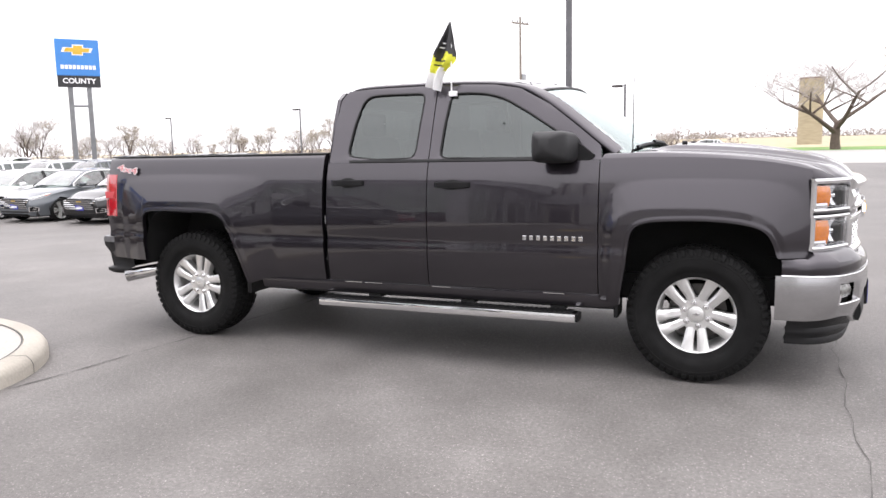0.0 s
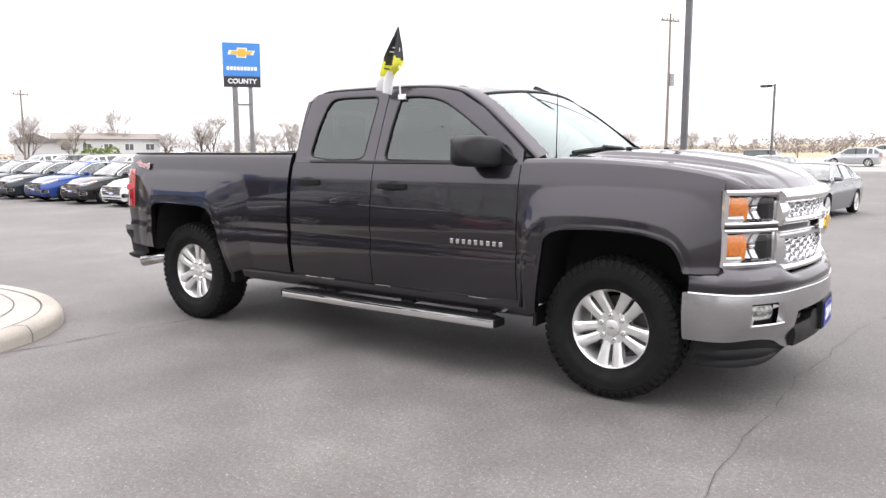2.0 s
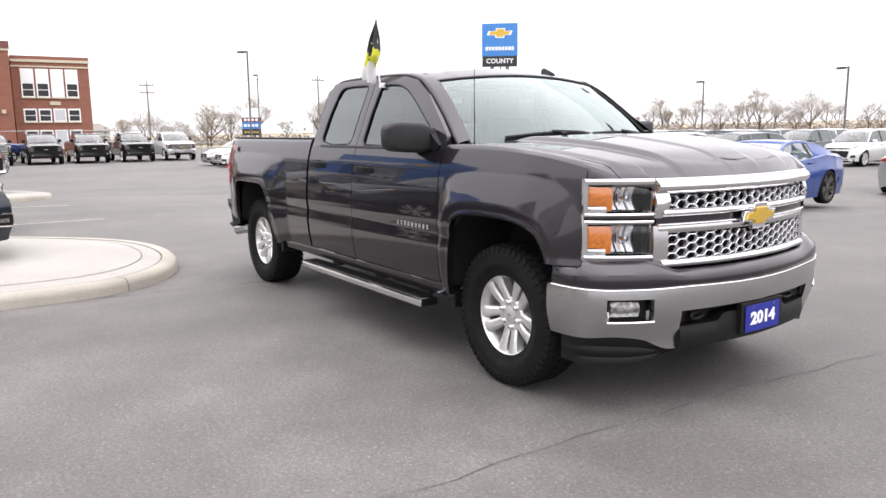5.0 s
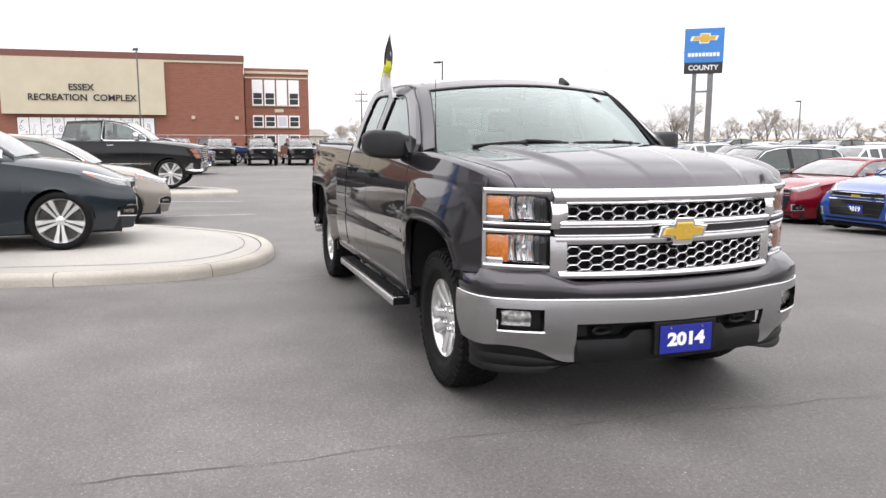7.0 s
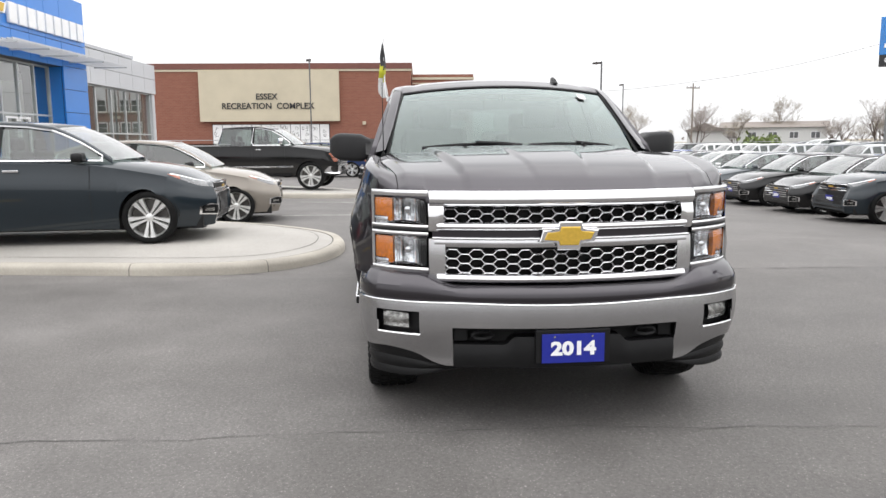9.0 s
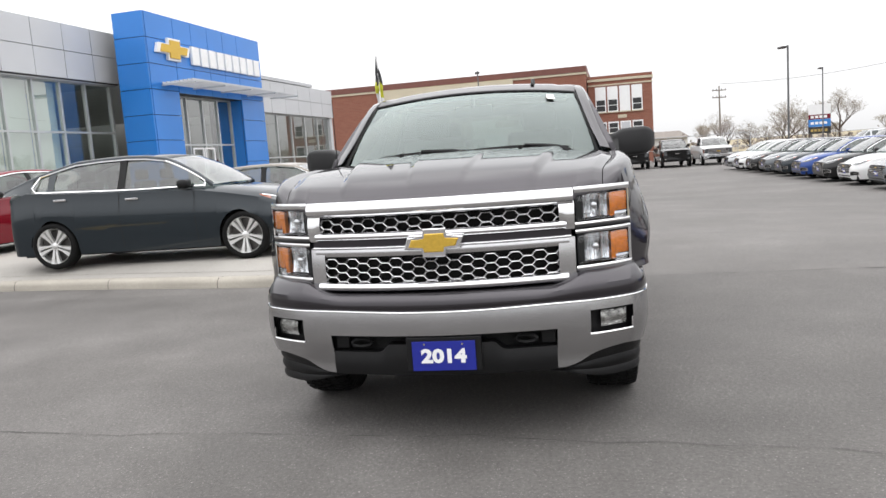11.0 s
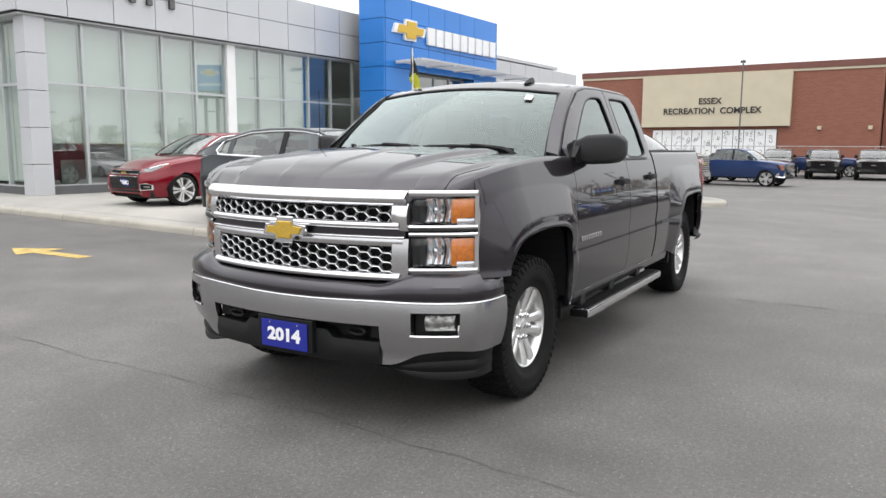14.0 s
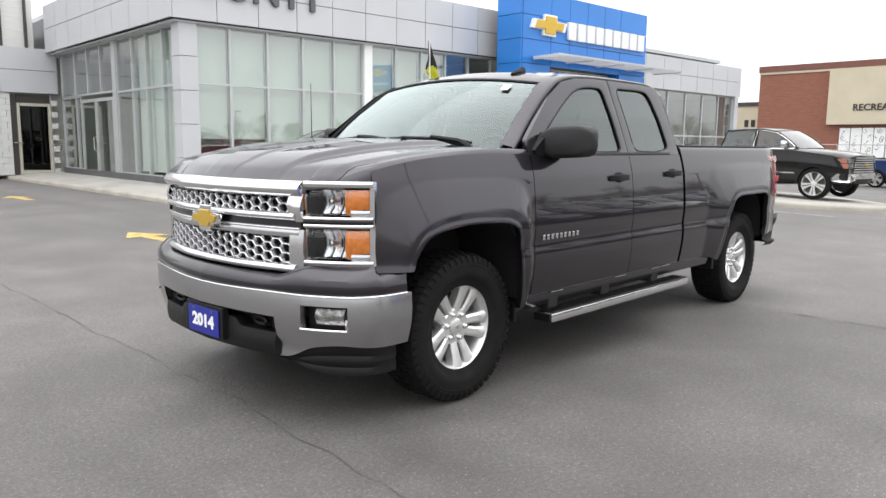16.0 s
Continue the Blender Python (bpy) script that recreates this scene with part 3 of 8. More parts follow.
def showroom():
    top = thing("showroom", "silver-clad glass car showroom with a blue entrance tower", "building", SHOW)
    rnd = random.Random(4)

    def block(name, mat_, dims, label="", bev=0.0):
        bm = bmesh.new()
        box(bm, *dims, bev=bev)
        return part(name, bm, mat_, top, label)

    # cladding panels with open joints, each its own piece
    def clad(name, mat_, x0, x1, z0, z1, y, nx, nz, parent, depth=0.06, gap=0.02, zcuts=None):
        zc = zcuts or [lerp(z0, z1, i / nz) for i in range(nz + 1)]
        for i in range(nx):
            for k in range(len(zc) - 1):
                bm = bmesh.new()
                box(bm, lerp(x0, x1, i / nx) + gap / 2, lerp(x0, x1, (i + 1) / nx) - gap / 2, y - depth, y + rnd.uniform(-0.002, 0.002), zc[k] + gap / 2, zc[k + 1] - gap / 2)
                part(name, bm, mat_, parent)

    def clad_side(name, mat_, y0, y1, z0, z1, x, ny, parent, depth=0.06, gap=0.02, zcuts=None):
        zc = zcuts or [z0, z1]
        for i in range(ny):
            for k in range(len(zc) - 1):
                bm = bmesh.new()
                box(bm, x, x + depth, lerp(y0, y1, i / ny) + gap / 2, lerp(y0, y1, (i + 1) / ny) - gap / 2, zc[k] + gap / 2, zc[k + 1] - gap / 2)
                part(name, bm, mat_, parent)

    GT, FT = 4.42, 6.02
    # fascia over the front and round the corner
    fascia = block("fascia", SIGN_BLACK, (-0.32, 11.45, -0.6, 0.24, GT - 0.02, FT - 0.01), "dark backing of the silver fascia")
    clad("fascia_panel", PANEL_GREY, -0.36, 11.5, GT, FT, 0.3, 10, 2, fascia, zcuts=[GT, 5.23, FT])
    clad_side("fascia_panel", PANEL_GREY, -10.6, 0.3, GT, FT, -0.42, 8, fascia, zcuts=[GT, 5.23, FT])
    block("soffit", PANEL_GREY, (-0.3, 11.4, -10.5, 0.2, GT - 0.06, GT - 0.021))
    block("roof", PANEL_GREY, (-0.3, 29.0, -22, -0.61, FT - 0.35, FT - 0.2))
    block("wall", INSIDE, (-0.2, 29.0, -22, -21.7, 0, FT - 0.36), "rear wall of the showroom")
    block("showroom_floor", STONE, (0, 29, -21.7, 0.0, 0.05, FLOOR + 0.02), "polished showroom floor")
    # corner pier
    for k in range(5):
        bm = bmesh.new()
        z0 = 0.1 + k * 0.86
        box(bm, -0.14, 0.34, -0.34, 0.14, z0, z0 + 0.845, bev=0.006)
        part("corner_panel", bm, PANEL_GREY, top)
    block("plinth", POLE_GREY, (0.34, 11.4, -0.12, 0.08, 0.0, 0.42), "grey metal plinth")
    block("plinth", POLE_GREY, (-0.06, 0.1, -10.5, -0.34, 0.0, 0.40), "grey metal plinth")

    def glazing(xs, zs, y, parent_name, blind_to=None, dark=(), side=False):
        """Bays of glass between mullions; blinds hang behind some of them."""
        def put(name, mat_, a0, a1, d0, d1, z0, z1, label=""):
            bm = bmesh.new()
            if side:
                box(bm, d0, d1, -a1, -a0, z0, z1)
            else:
                box(bm, a0, a1, d0, d1, z0, z1)
            return part(name, bm, mat_, wall, label)
        wall = tagged(new(parent_name), "")
        wall.parent = top
        for x in xs:
            put("mullion", MULLION, x - 0.035, x + 0.035, y - 0.09 if not side else y - 0.03, y + 0.03 if not side else y + 0.09, zs[0], zs[-1])
        for z in zs:
            put("transom", MULLION, xs[0] + 0.036, xs[-1] - 0.036, y - 0.085 if not side else y - 0.025, y + 0.025 if not side else y + 0.085, z - 0.03, z + 0.03)
        for i, (a, b) in enumerate(zip(xs, xs[1:])):
            for k, (u, v) in enumerate(zip(zs, zs[1:])):
                bm = bmesh.new()
                pts = [(a + 0.03, u + 0.03), (b - 0.03, u + 0.03), (b - 0.03, v - 0.03), (a + 0.03, v - 0.03)]
                bm.faces.new([bm.verts.new((p, y - 0.02, z) if not side else (y + 0.02, -p, z)) for p, z in pts])
                ob = part("pane", bm, SHOPGLASS, wall)
                ob.visible_shadow = False
            if blind_to is not None and i not in dark:
                lo = blind_to if not callable(blind_to) else blind_to(i)
                put("roller_blind", BLIND, a + 0.02, b - 0.02, y - 0.22 if not side else y + 0.18, y - 0.2 if not side else y + 0.2, lo, zs[-1] - 0.05, "white roller blind")
        return wall

    glazing([0.36, 1.3, 2.42, 3.55, 4.62, 5.66], [0.42, 2.88, GT - 0.05], 0.0, "window_wall", blind_to=lambda i: 1.45 if i < 2 else 0.55)
    block("column", WHITEINK, (5.67, 5.97, -0.3, 0.1, 0.1, GT - 0.02), "white column")
    glazing([5.98, 6.96, 8.02, 9.08, 10.15, 11.3], [0.42, 2.88, GT - 0.05], 0.0, "window_wall", blind_to=0.6, dark=(3, 4))
    glazing([0.36, 1.28, 2.43, 3.5, 4.72], [0.40, 2.84, GT - 0.05], 0.0, "window_wall", side=True, blind_to=0.5, dark=(3,))
    block("column", MULLION, (-0.05, 0.2, -5.1, -4.77, 0.1, GT - 0.02), "grey column beside the doors")
    glazing([5.12, 6.22, 7.49, 8.8, 10.3], [2.88, GT - 0.05], 0.0, "window_wall", side=True)
    glazing([8.3, 8.8, 10.3], [0.40, 2.84], 0.0, "window_wall", side=True)
    # double glass door
    for k, (a, b) in enumerate(((5.14, 6.74), (6.78, 8.24))):
        door = new("door")
        door.parent = top
        for q in ((a, a + 0.09, FLOOR, 2.72), (b - 0.09, b, FLOOR, 2.72), (a + 0.09, b - 0.09, FLOOR, FLOOR + 0.2), (a + 0.09, b - 0.09, 2.62, 2.72)):
            bm = bmesh.new()
            box(bm, -0.03, 0.03, -q[1], -q[0], q[2], q[3])
            part("door_frame", bm, MULLION, door)
        bm = bmesh.new()
        bm.faces.new([bm.verts.new((0.0, -p, z)) for p, z in ((a + 0.09, FLOOR + 0.2), (b - 0.09, FLOOR + 0.2), (b - 0.09, 2.62), (a + 0.09, 2.62))])
        part("pane", bm, SHOPGLASS, door)
        hx = b - 0.14 if k == 0 else a + 0.14
        bm = bmesh.new()
        tube(bm, [(-0.03, -hx, 1.05), (-0.09, -hx, 1.07), (-0.09, -hx, 1.48), (-0.03, -hx, 1.5)], 0.018)
        part("door_handle", bm, SATIN, door)
    # blue tower
    TX0, TX1, TY, TT = 10.75, 18.15, 1.9, 6.48
    tower = block("entrance_tower", SIGN_BLACK, (TX0 + 0.07, TX0 + 1.5, 0.8, TY - 0.07, 0.1, TT - 0.01), "blue-clad entrance tower")
    block("entrance_tower", SIGN_BLACK, (TX1 - 1.75, TX1 - 0.07, 0.45, TY - 0.07, 0.1, TT - 0.01))
    block("entrance_tower", SIGN_BLACK, (TX0 + 1.51, TX1 - 1.76, 0.8, TY - 0.07, 4.06, TT - 0.011))
    zz = [0.15 + i * (TT - 0.15) / 8 for i in range(9)]
    clad("tower_panel", PANEL_BLUE, TX0 + 0.07, TX0 + 1.53, 0, 0, TY, 1, 1, tower, zcuts=zz)
    clad("tower_panel", PANEL_BLUE, TX1 - 1.77, TX1, 0, 0, TY, 1, 1, tower, zcuts=zz)
    clad("tower_panel", PANEL_BLUE, TX0 + 1.53, TX1 - 1.77, 0, 0, TY, 4, 1, tower, zcuts=[4.06] + [z for z in zz if z > 4.2])
    clad_side("tower_panel", PANEL_BLUE, 0.8, TY, 0, 0, TX0, 1, tower, zcuts=zz)
    for z0, z1 in zip(zz, zz[1:]):
        bm = bmesh.new()
        box(bm, TX0 + 1.54, TX0 + 1.58, 0.85, TY - 0.08, z0 + 0.01, z1 - 0.01)
        if z1 < 4.1:
            part("tower_panel", bm, PANEL_BLUE, tower)
        else:
            bm.free()
    bm = bmesh.new()
    box(bm, TX1 - 1.8, TX1 - 1.76, 0.85, TY - 0.08, 0.15, 4.05)
    part("tower_panel", bm, PANEL_BLUE, tower)
    glazing([TX0 + 1.6, 13.35, 14.35, 15.35, TX1 - 1.82], [0.25, 2.4, 4.04], 1.4, "entrance_glazing")
    for a in (13.42, 14.15):
        for q in ((a, a + 0.06, 0.25, 2.3), (a + 0.6, a + 0.66, 0.25, 2.3), (a + 0.06, a + 0.6, 2.24, 2.3)):
            bm = bmesh.new()
            box(bm, q[0], q[1], 1.435, 1.48, q[2], q[3])
            part("door_frame", bm, WHITEINK, top)
    # canopy of thin slats over the entrance
    canopy = tagged(new("canopy"), "")
    canopy.parent = top
    for i in range(8):
        y = TY + 0.06 + i * 0.15
        bm = bmesh.new()
        box(bm, TX0 + 0.55, TX1 + 0.70, y, y + 0.03, 4.28 + i * 0.004, 4.34 + i * 0.004)
        part("canopy_slat", bm, PANEL_GREY, canopy)
    for x in (TX0 + 0.6, 13.1, 14.9, 16.8, TX1 + 0.60):
        bm = bmesh.new()
        box(bm, x, x + 0.06, TY + 0.01, TY + 1.24, 4.23, 4.28)
        part("canopy_bracket", bm, PANEL_GREY, canopy)
    # emblem and the brand name as plain shapes
    bow = [(-1, 0.16), (-0.36, 0.16), (-0.36, 0.36), (0.42, 0.36), (0.42, 0.16), (1.06, 0.16), (0.92, -0.16), (0.36, -0.16), (0.36, -0.36), (-0.42, -0.36), (-0.42, -0.16), (-1.14, -0.16)]
    for mat_, k, d, nm in ((WHITEINK, 1.0, 0.10, "emblem_border"), (GOLD, 0.8, 0.14, "emblem")):
        bm = bmesh.new()
        prism(bm, [(12.12 + u * 0.86 * k, 5.42 + v * 0.98 * k) for u, v in bow], lambda u, v, dd: (u, TY + dd, v), 0.004, d)
        part(nm, bm, mat_, tower)
    for i in range(9):
        bm = bmesh.new()
        x = 13.12 + i * 0.538
        box(bm, x, x + 0.43, TY + 0.004, TY + 0.12, 5.04 + (0.0 if i % 2 else 0.004), 5.66, bev=0.03)
        part("brand_bar", bm, WHITEINK, tower, "plain white sign bar")
    text("COUNTY", 1.12, pose(1.65, 0.33, 5.38) @ Matrix(((-1, 0, 0, 0), (0, 0, 1, 0), (0, 1, 0, 0), (0, 0, 0, 1))) @ Matrix.Diagonal((-1, 1, 1, 1)), POLE_GREY, top, "sign_lettering", 0.06, 0.02)
    # lower wing beyond the tower
    wing = block("fascia", SIGN_BLACK, (TX1 + 0.05, 30.1, -0.6, -0.05, 4.0, 5.45))
    clad("fascia_panel", PANEL_GREY, TX1 + 0.05, 30.15, 3.98, 5.47, 0.0, 8, 2, wing)
    glazing([TX1 + 0.1, 20.2, 21.8, 23.4, 25.0, 26.6, 28.2, 29.7], [0.4, 1.9, 3.96], -0.2, "window_wall")
    block("corner_panel", PANEL_GREY, (29.72, 30.1, -0.5, -0.06, 0.1, 3.97))
    block("wall", INSIDE, (29.75, 30.08, -21.6, -0.62, 0.1, 5.45))
    block("ceiling", WHITEINK, (0.1, 28.5, -21.6, -0.63, 4.62, 4.7), "white showroom ceiling")
    block("wall", PANEL_BLUE, (9.2, 11.4, -2.6, -2.4, FLOOR + 0.03, 4.3), "blue display wall inside the showroom")
    # annex set back beside the corner: block wall, glass door, silver fascia
    AY = -10.6
    block("annex_body", INSIDE, (-13.0, 6.0, -18.0, AY - 0.32, 0.1, 4.3))
    clad("fascia_panel", PANEL_GREY, -12.97, -0.07, 3.0, 4.56, AY, 7, 2, top, depth=0.3, zcuts=[3.0, 3.79, 4.56])
    for r in range(14):
        for c in range(20):
            x1 = -0.12 - c * 0.41 - (0.205 if r % 2 else 0)
            x0 = x1 - 0.40
            z0 = 0.15 + r * 0.203
            if z0 < 2.80 and x1 > -1.62 and x0 < -0.33:
                if x0 < -1.62:
                    x1 = -1.63
                elif x1 > -0.33:
                    x0 = -0.32
                else:
                    continue
            bm = bmesh.new()
            box(bm, x0, x1, AY - 0.3, AY - 0.06 + rnd.uniform(0, 0.004), z0, z0 + 0.197)
            part("concrete_block", bm, SIDING, top)
    sd = new("side_door")
    sd.parent = top
    for nm, mat_, q in (("door_frame", STEELDOOR, (-1.42, -1.33, 0.18, 2.66)), ("door_frame", STEELDOOR, (-0.42, -0.34, 0.18, 2.66)), ("door_frame", STEELDOOR, (-1.32, -0.43, 2.56, 2.66)), ("door_frame", STEELDOOR, (-1.32, -0.43, 0.18, 0.30)), ("dark_reveal", POLE_BROWN, (-1.62, -1.43, 0.15, 2.95)), ("transom_panel", POLE_BROWN, (-1.42, -0.34, 2.67, 2.95))):
        bm = bmesh.new()
        box(bm, q[0], q[1], AY - 0.28, AY - (0.10 if nm == "door_frame" else 0.14), q[2], q[3])
        part(nm, bm, mat_, sd)
    bm = bmesh.new()
    box(bm, -1.325, -0.425, AY - 0.22, AY - 0.19, 0.305, 2.555)
    part("pane", bm, WINGLASS, sd)
    # near-black sheet behind the pane stands in for the shade of an unbuilt hall
    bm = bmesh.new()
    box(bm, -1.60, -0.34, AY - 0.31, AY - 0.29, 0.15, 2.95)
    part("hall_shade", bm, VOID, sd)
    bm = bmesh.new()
    box(bm, -1.58, -1.30, AY - 0.09, AY - 0.06, 1.25, 1.28)
    part("door_handle", bm, SATIN, sd)
    block("upper_wall", SIDING, (-13.0, -0.6, AY - 0.9, AY - 0.7, 4.3, 7.6), "white upper wall behind the annex")
    for x in (-0.86, -1.66, -4.2):
        bm = bmesh.new()
        tube(bm, [(x, AY - 0.62, 4.57), (x, AY - 0.62, 7.5)], 0.055)
        part("downpipe", bm, POLE_BROWN, top)
    # a few display shapes inside: desk and low counters
    for x, y in ((2.2, -3.0), (7.2, -3.4)):
        bm = bmesh.new()
        box(bm, x, x + 1.6, y, y + 0.7, FLOOR + 0.021, 1.0, bev=0.03)
        part("counter", bm, WHITEINK, top, "white reception counter")


showroom()

# ---- recreation complex: brick, with a cream panel ----
RX = -66.0
REC = pose(RX, 0, 0, 0, 0, -3.4)
# in its frame: y along the front, x outward towards the lot


def recreation():
    top = thing("recreation_building", "red brick recreation building with a cream sign panel", "building", REC)

    def block(name, mat_, x0, x1, y0, y1, z0, z1, label="", parent=None):
        bm = bmesh.new()
        box(bm, x0, x1, y0, y1, z0, z1)
        return part(name, bm, mat_, parent or top, label)

    ZB = -1.2
    block("wall", BRICK, -20, 0, -23.6, 2.6, ZB, 8.1, "red brick wall")
    block("roof_edge", pm("brown_metal_coping", (0.16, 0.06, 0.045), 0.5, var=0.08), -20.1, 0.12, -23.7, 2.7, 8.3, 8.85, "brown metal roof edge")
    block("cornice", STUCCO, -20, 0.08, -23.66, 2.66, 8.1, 8.29, "cream band under the roof edge")
    panel = block("sign_panel", STUCCO, 0.0, 0.45, -17.3, -4.2, 3.45, 8.16, "cream stucco sign panel")
    flat = Matrix(((0, 0, 1, 0), (1, 0, 0, 0), (0, 1, 0, 0), (0, 0, 0, 1)))
    for body, y, z, s in (("ESSEX", -11.0, 5.72, 0.78), ("RECREATION  COMPLEX", -10.9, 4.85, 0.78)):
        text(body, s, Matrix.Translation((0.47, y, z)) @ flat, SIGN_BLACK, panel, "sign_lettering", 0.04, 0.012)
    # mural windows: white panes with grey shapes
    rnd = random.Random(8)
    win = block("window_band", SIGN_BLACK, 0.0, 0.05, -16.3, -5.2, 0.6, 3.2)
    for i in range(12):
        y = -16.25 + i * 0.92
        p = block("mural_panel", WHITEINK, 0.051, 0.09, y, y + 0.86, 0.65, 3.15, parent=win)
        for k in range(9):
            bm = bmesh.new()
            c, z, r = y + rnd.uniform(0.16, 0.70), rnd.uniform(0.85, 2.95), rnd.uniform(0.07, 0.17)
            a0, turn, wide = rnd.uniform(0, 6.3), rnd.uniform(2.2, 6.5), rnd.uniform(0.018, 0.045)
            line = []
            for q in range(13):
                a = a0 + turn * q / 12
                rr = r * (1 - 0.45 * q / 12)
                line.append([(0.094, min(y + 0.84, max(y + 0.02, c + e * math.cos(a))), min(3.12, max(0.68, z + 1.3 * e * math.sin(a)))) for e in (rr - wide / 2, rr + wide / 2)])
            sheet(bm, line)
            part("mural_shape", bm, (POLE_GREY, GALV, SIGN_BLACK)[k % 3], p)
    # the older block with tall windows
    block("wall", BRICK, -14, -1.6, 2.7, 8.6, ZB, 7.4, "older red brick wing")
    block("cornice", STUCCO, -14, -1.5, 2.68, 8.7, 7.4, 7.62, "cream cornice")
    block("cornice", STUCCO, -14, -1.52, 2.69, 8.66, 6.98, 7.1, "cream stone band")
    block("roof_edge", BRICK, -14, -1.55, 2.7, 8.64, 7.63, 7.9, "brick parapet")
    for r, (z0, z1) in enumerate(((4.5, 6.85), (2.45, 3.55), (0.2, 1.75))):
        for i in range(4):
            y = 3.35 + i * 1.12
            w = new("window")
            w.parent = top
            f = block("window_frame", WHITEINK, -1.59, -1.52, y, y + 0.98, z0, z1, parent=w)
            block("window_sill", STUCCO, -1.585, -1.45, y - 0.04, y + 1.02, z0 - 0.1, z0 - 0.004, parent=w)
            if i == 2:
                block("window_board", PANEL_GREY if r else WHITEINK, -1.519, -1.5, y + 0.1, y + 0.88, z0 + 0.1, z1 - 0.1, parent=w)
                continue
            h = (z1 - z0)
            if r == 0:
                block("blind", WHITEINK, -1.519, -1.505, y + 0.1, y + 0.88, z0 + h * 0.52, z1 - 0.08, parent=w)
                cuts = (z0 + 0.08, z0 + h * 0.27, z0 + h * 0.50)
            else:
                cuts = (z0 + 0.08, z0 + h * 0.5, z1 - 0.08)
            for u, v in zip(cuts, cuts[1:]):
                block("pane", SIGN_BLACK, -1.519, -1.51, y + 0.1, y + 0.88, u, v - 0.06, parent=w)
    block("name_stone", STUCCO, -1.59, -1.5, 5.4, 6.2, 3.85, 4.15, "cream name stone")
    # neighbouring cream wing with dark lettering that cannot be read whole
    block("wall", STUCCO, -30, -6, -34, -23.7, ZB, 5.6, "cream rendered side wing")
    block("roof_edge", POLE_BROWN, -30, -5.9, -34.1, -23.72, 5.6, 6.0)
    for i in range(4):
        block("sign_bar", SIGN_BLACK, -6.0, -5.94, -27.6 + i * 0.7, -27.2 + i * 0.7, 3.5, 4.2)
    for y in (-1.9, 1.9):
        block("wall_lamp", STUCCO, 0.0, 0.25, y - 0.15, y + 0.15, 3.1, 3.4, "small wall lamp")


recreation()

# ---- the pickup: nose towards +x, its middle over the origin ----


def spline(pts, x):
    """A smooth curve through (x, y) points, sorted by x."""
    if x <= pts[0][0]:
        return pts[0][1]
    if x >= pts[-1][0]:
        return pts[-1][1]
    for i in range(len(pts) - 1):
        if x <= pts[i + 1][0]:
            break
    (x1, y1), (x2, y2) = pts[i], pts[i + 1]
    x0, y0 = pts[i - 1] if i else (2 * x1 - x2, 2 * y1 - y2)
    x3, y3 = pts[i + 2] if i + 2 < len(pts) else (2 * x2 - x1, 2 * y2 - y1)
    h = x2 - x1
    m1, m2 = (y2 - y0) / (x2 - x0) * h, (y3 - y1) / (x3 - x1) * h
    t = (x - x1) / h
    return (2 * t ** 3 - 3 * t * t + 1) * y1 + (t ** 3 - 2 * t * t + t) * m1 + (3 * t * t - 2 * t ** 3) * y2 + (t ** 3 - t * t) * m2


SIDE = [(0.36, 0.91), (0.44, 0.955), (0.50, 0.974), (0.60, 0.992), (0.70, 1.002), (0.76, 1.001), (0.80, 0.995), (0.86, 1.002), (0.92, 1.003), (1.05, 0.995), (1.14, 0.986), (1.19, 0.979), (1.25, 0.964), (1.31, 0.947), (1.37, 0.925)]
FRONT_AXLE, REAR_AXLE = 1.8225, -1.8225
ARCHES = ((1.845, 0.462, 0.572), (-1.715, 0.505, 0.592))
# outlines of the wheel openings, from back to front
OPENINGS = (
    round_line([(1.405, 0.36), (1.42, 0.51), (1.455, 0.70), (1.472, 0.87), (1.498, 0.917), (1.56, 0.946), (1.65, 0.957), (1.85, 0.963), (2.0, 0.956), (2.11, 0.940), (2.185, 0.912), (2.222, 0.87), (2.252, 0.79), (2.278, 0.69), (2.292, 0.36)], 2),
    round_line([(-2.178, 0.36), (-2.170, 0.905), (-2.150, 0.948), (-2.11, 0.964), (-1.9, 0.968), (-1.56, 0.962), (-1.475, 0.945), (-1.415, 0.895), (-1.34, 0.75), (-1.285, 0.60), (-1.23, 0.36)], 2),
)


# outlines of the flares: the crease where each begins, and the upright band round the opening
CREASES = (
    round_line([(1.30, 0.40), (1.318, 0.90), (1.341, 1.086), (1.415, 1.172), (1.6, 1.192), (1.884, 1.196), (2.256, 1.183), (2.385, 1.10), (2.43, 0.90), (2.44, 0.40)], 1),
    round_line([(-2.43, 0.40), (-2.41, 1.11), (-2.37, 1.19), (-2.29, 1.228), (-1.916, 1.24), (-1.20, 1.226), (-1.09, 1.196), (-1.03, 1.12), (-1.01, 0.87), (-1.0, 0.40)], 1),
)
BANDS = (
    round_line([(1.345, 0.40), (1.362, 0.84), (1.400, 0.968), (1.488, 1.019), (1.7, 1.030), (2.006, 1.027), (2.215, 0.978), (2.30, 0.85), (2.345, 0.66), (2.36, 0.40)], 1),
    round_line([(-2.245, 0.40), (-2.235, 0.93), (-2.20, 1.0), (-2.12, 1.03), (-1.9, 1.035), (-1.5, 1.03), (-1.41, 0.99), (-1.34, 0.90), (-1.25, 0.72), (-1.17, 0.40)], 1),
)


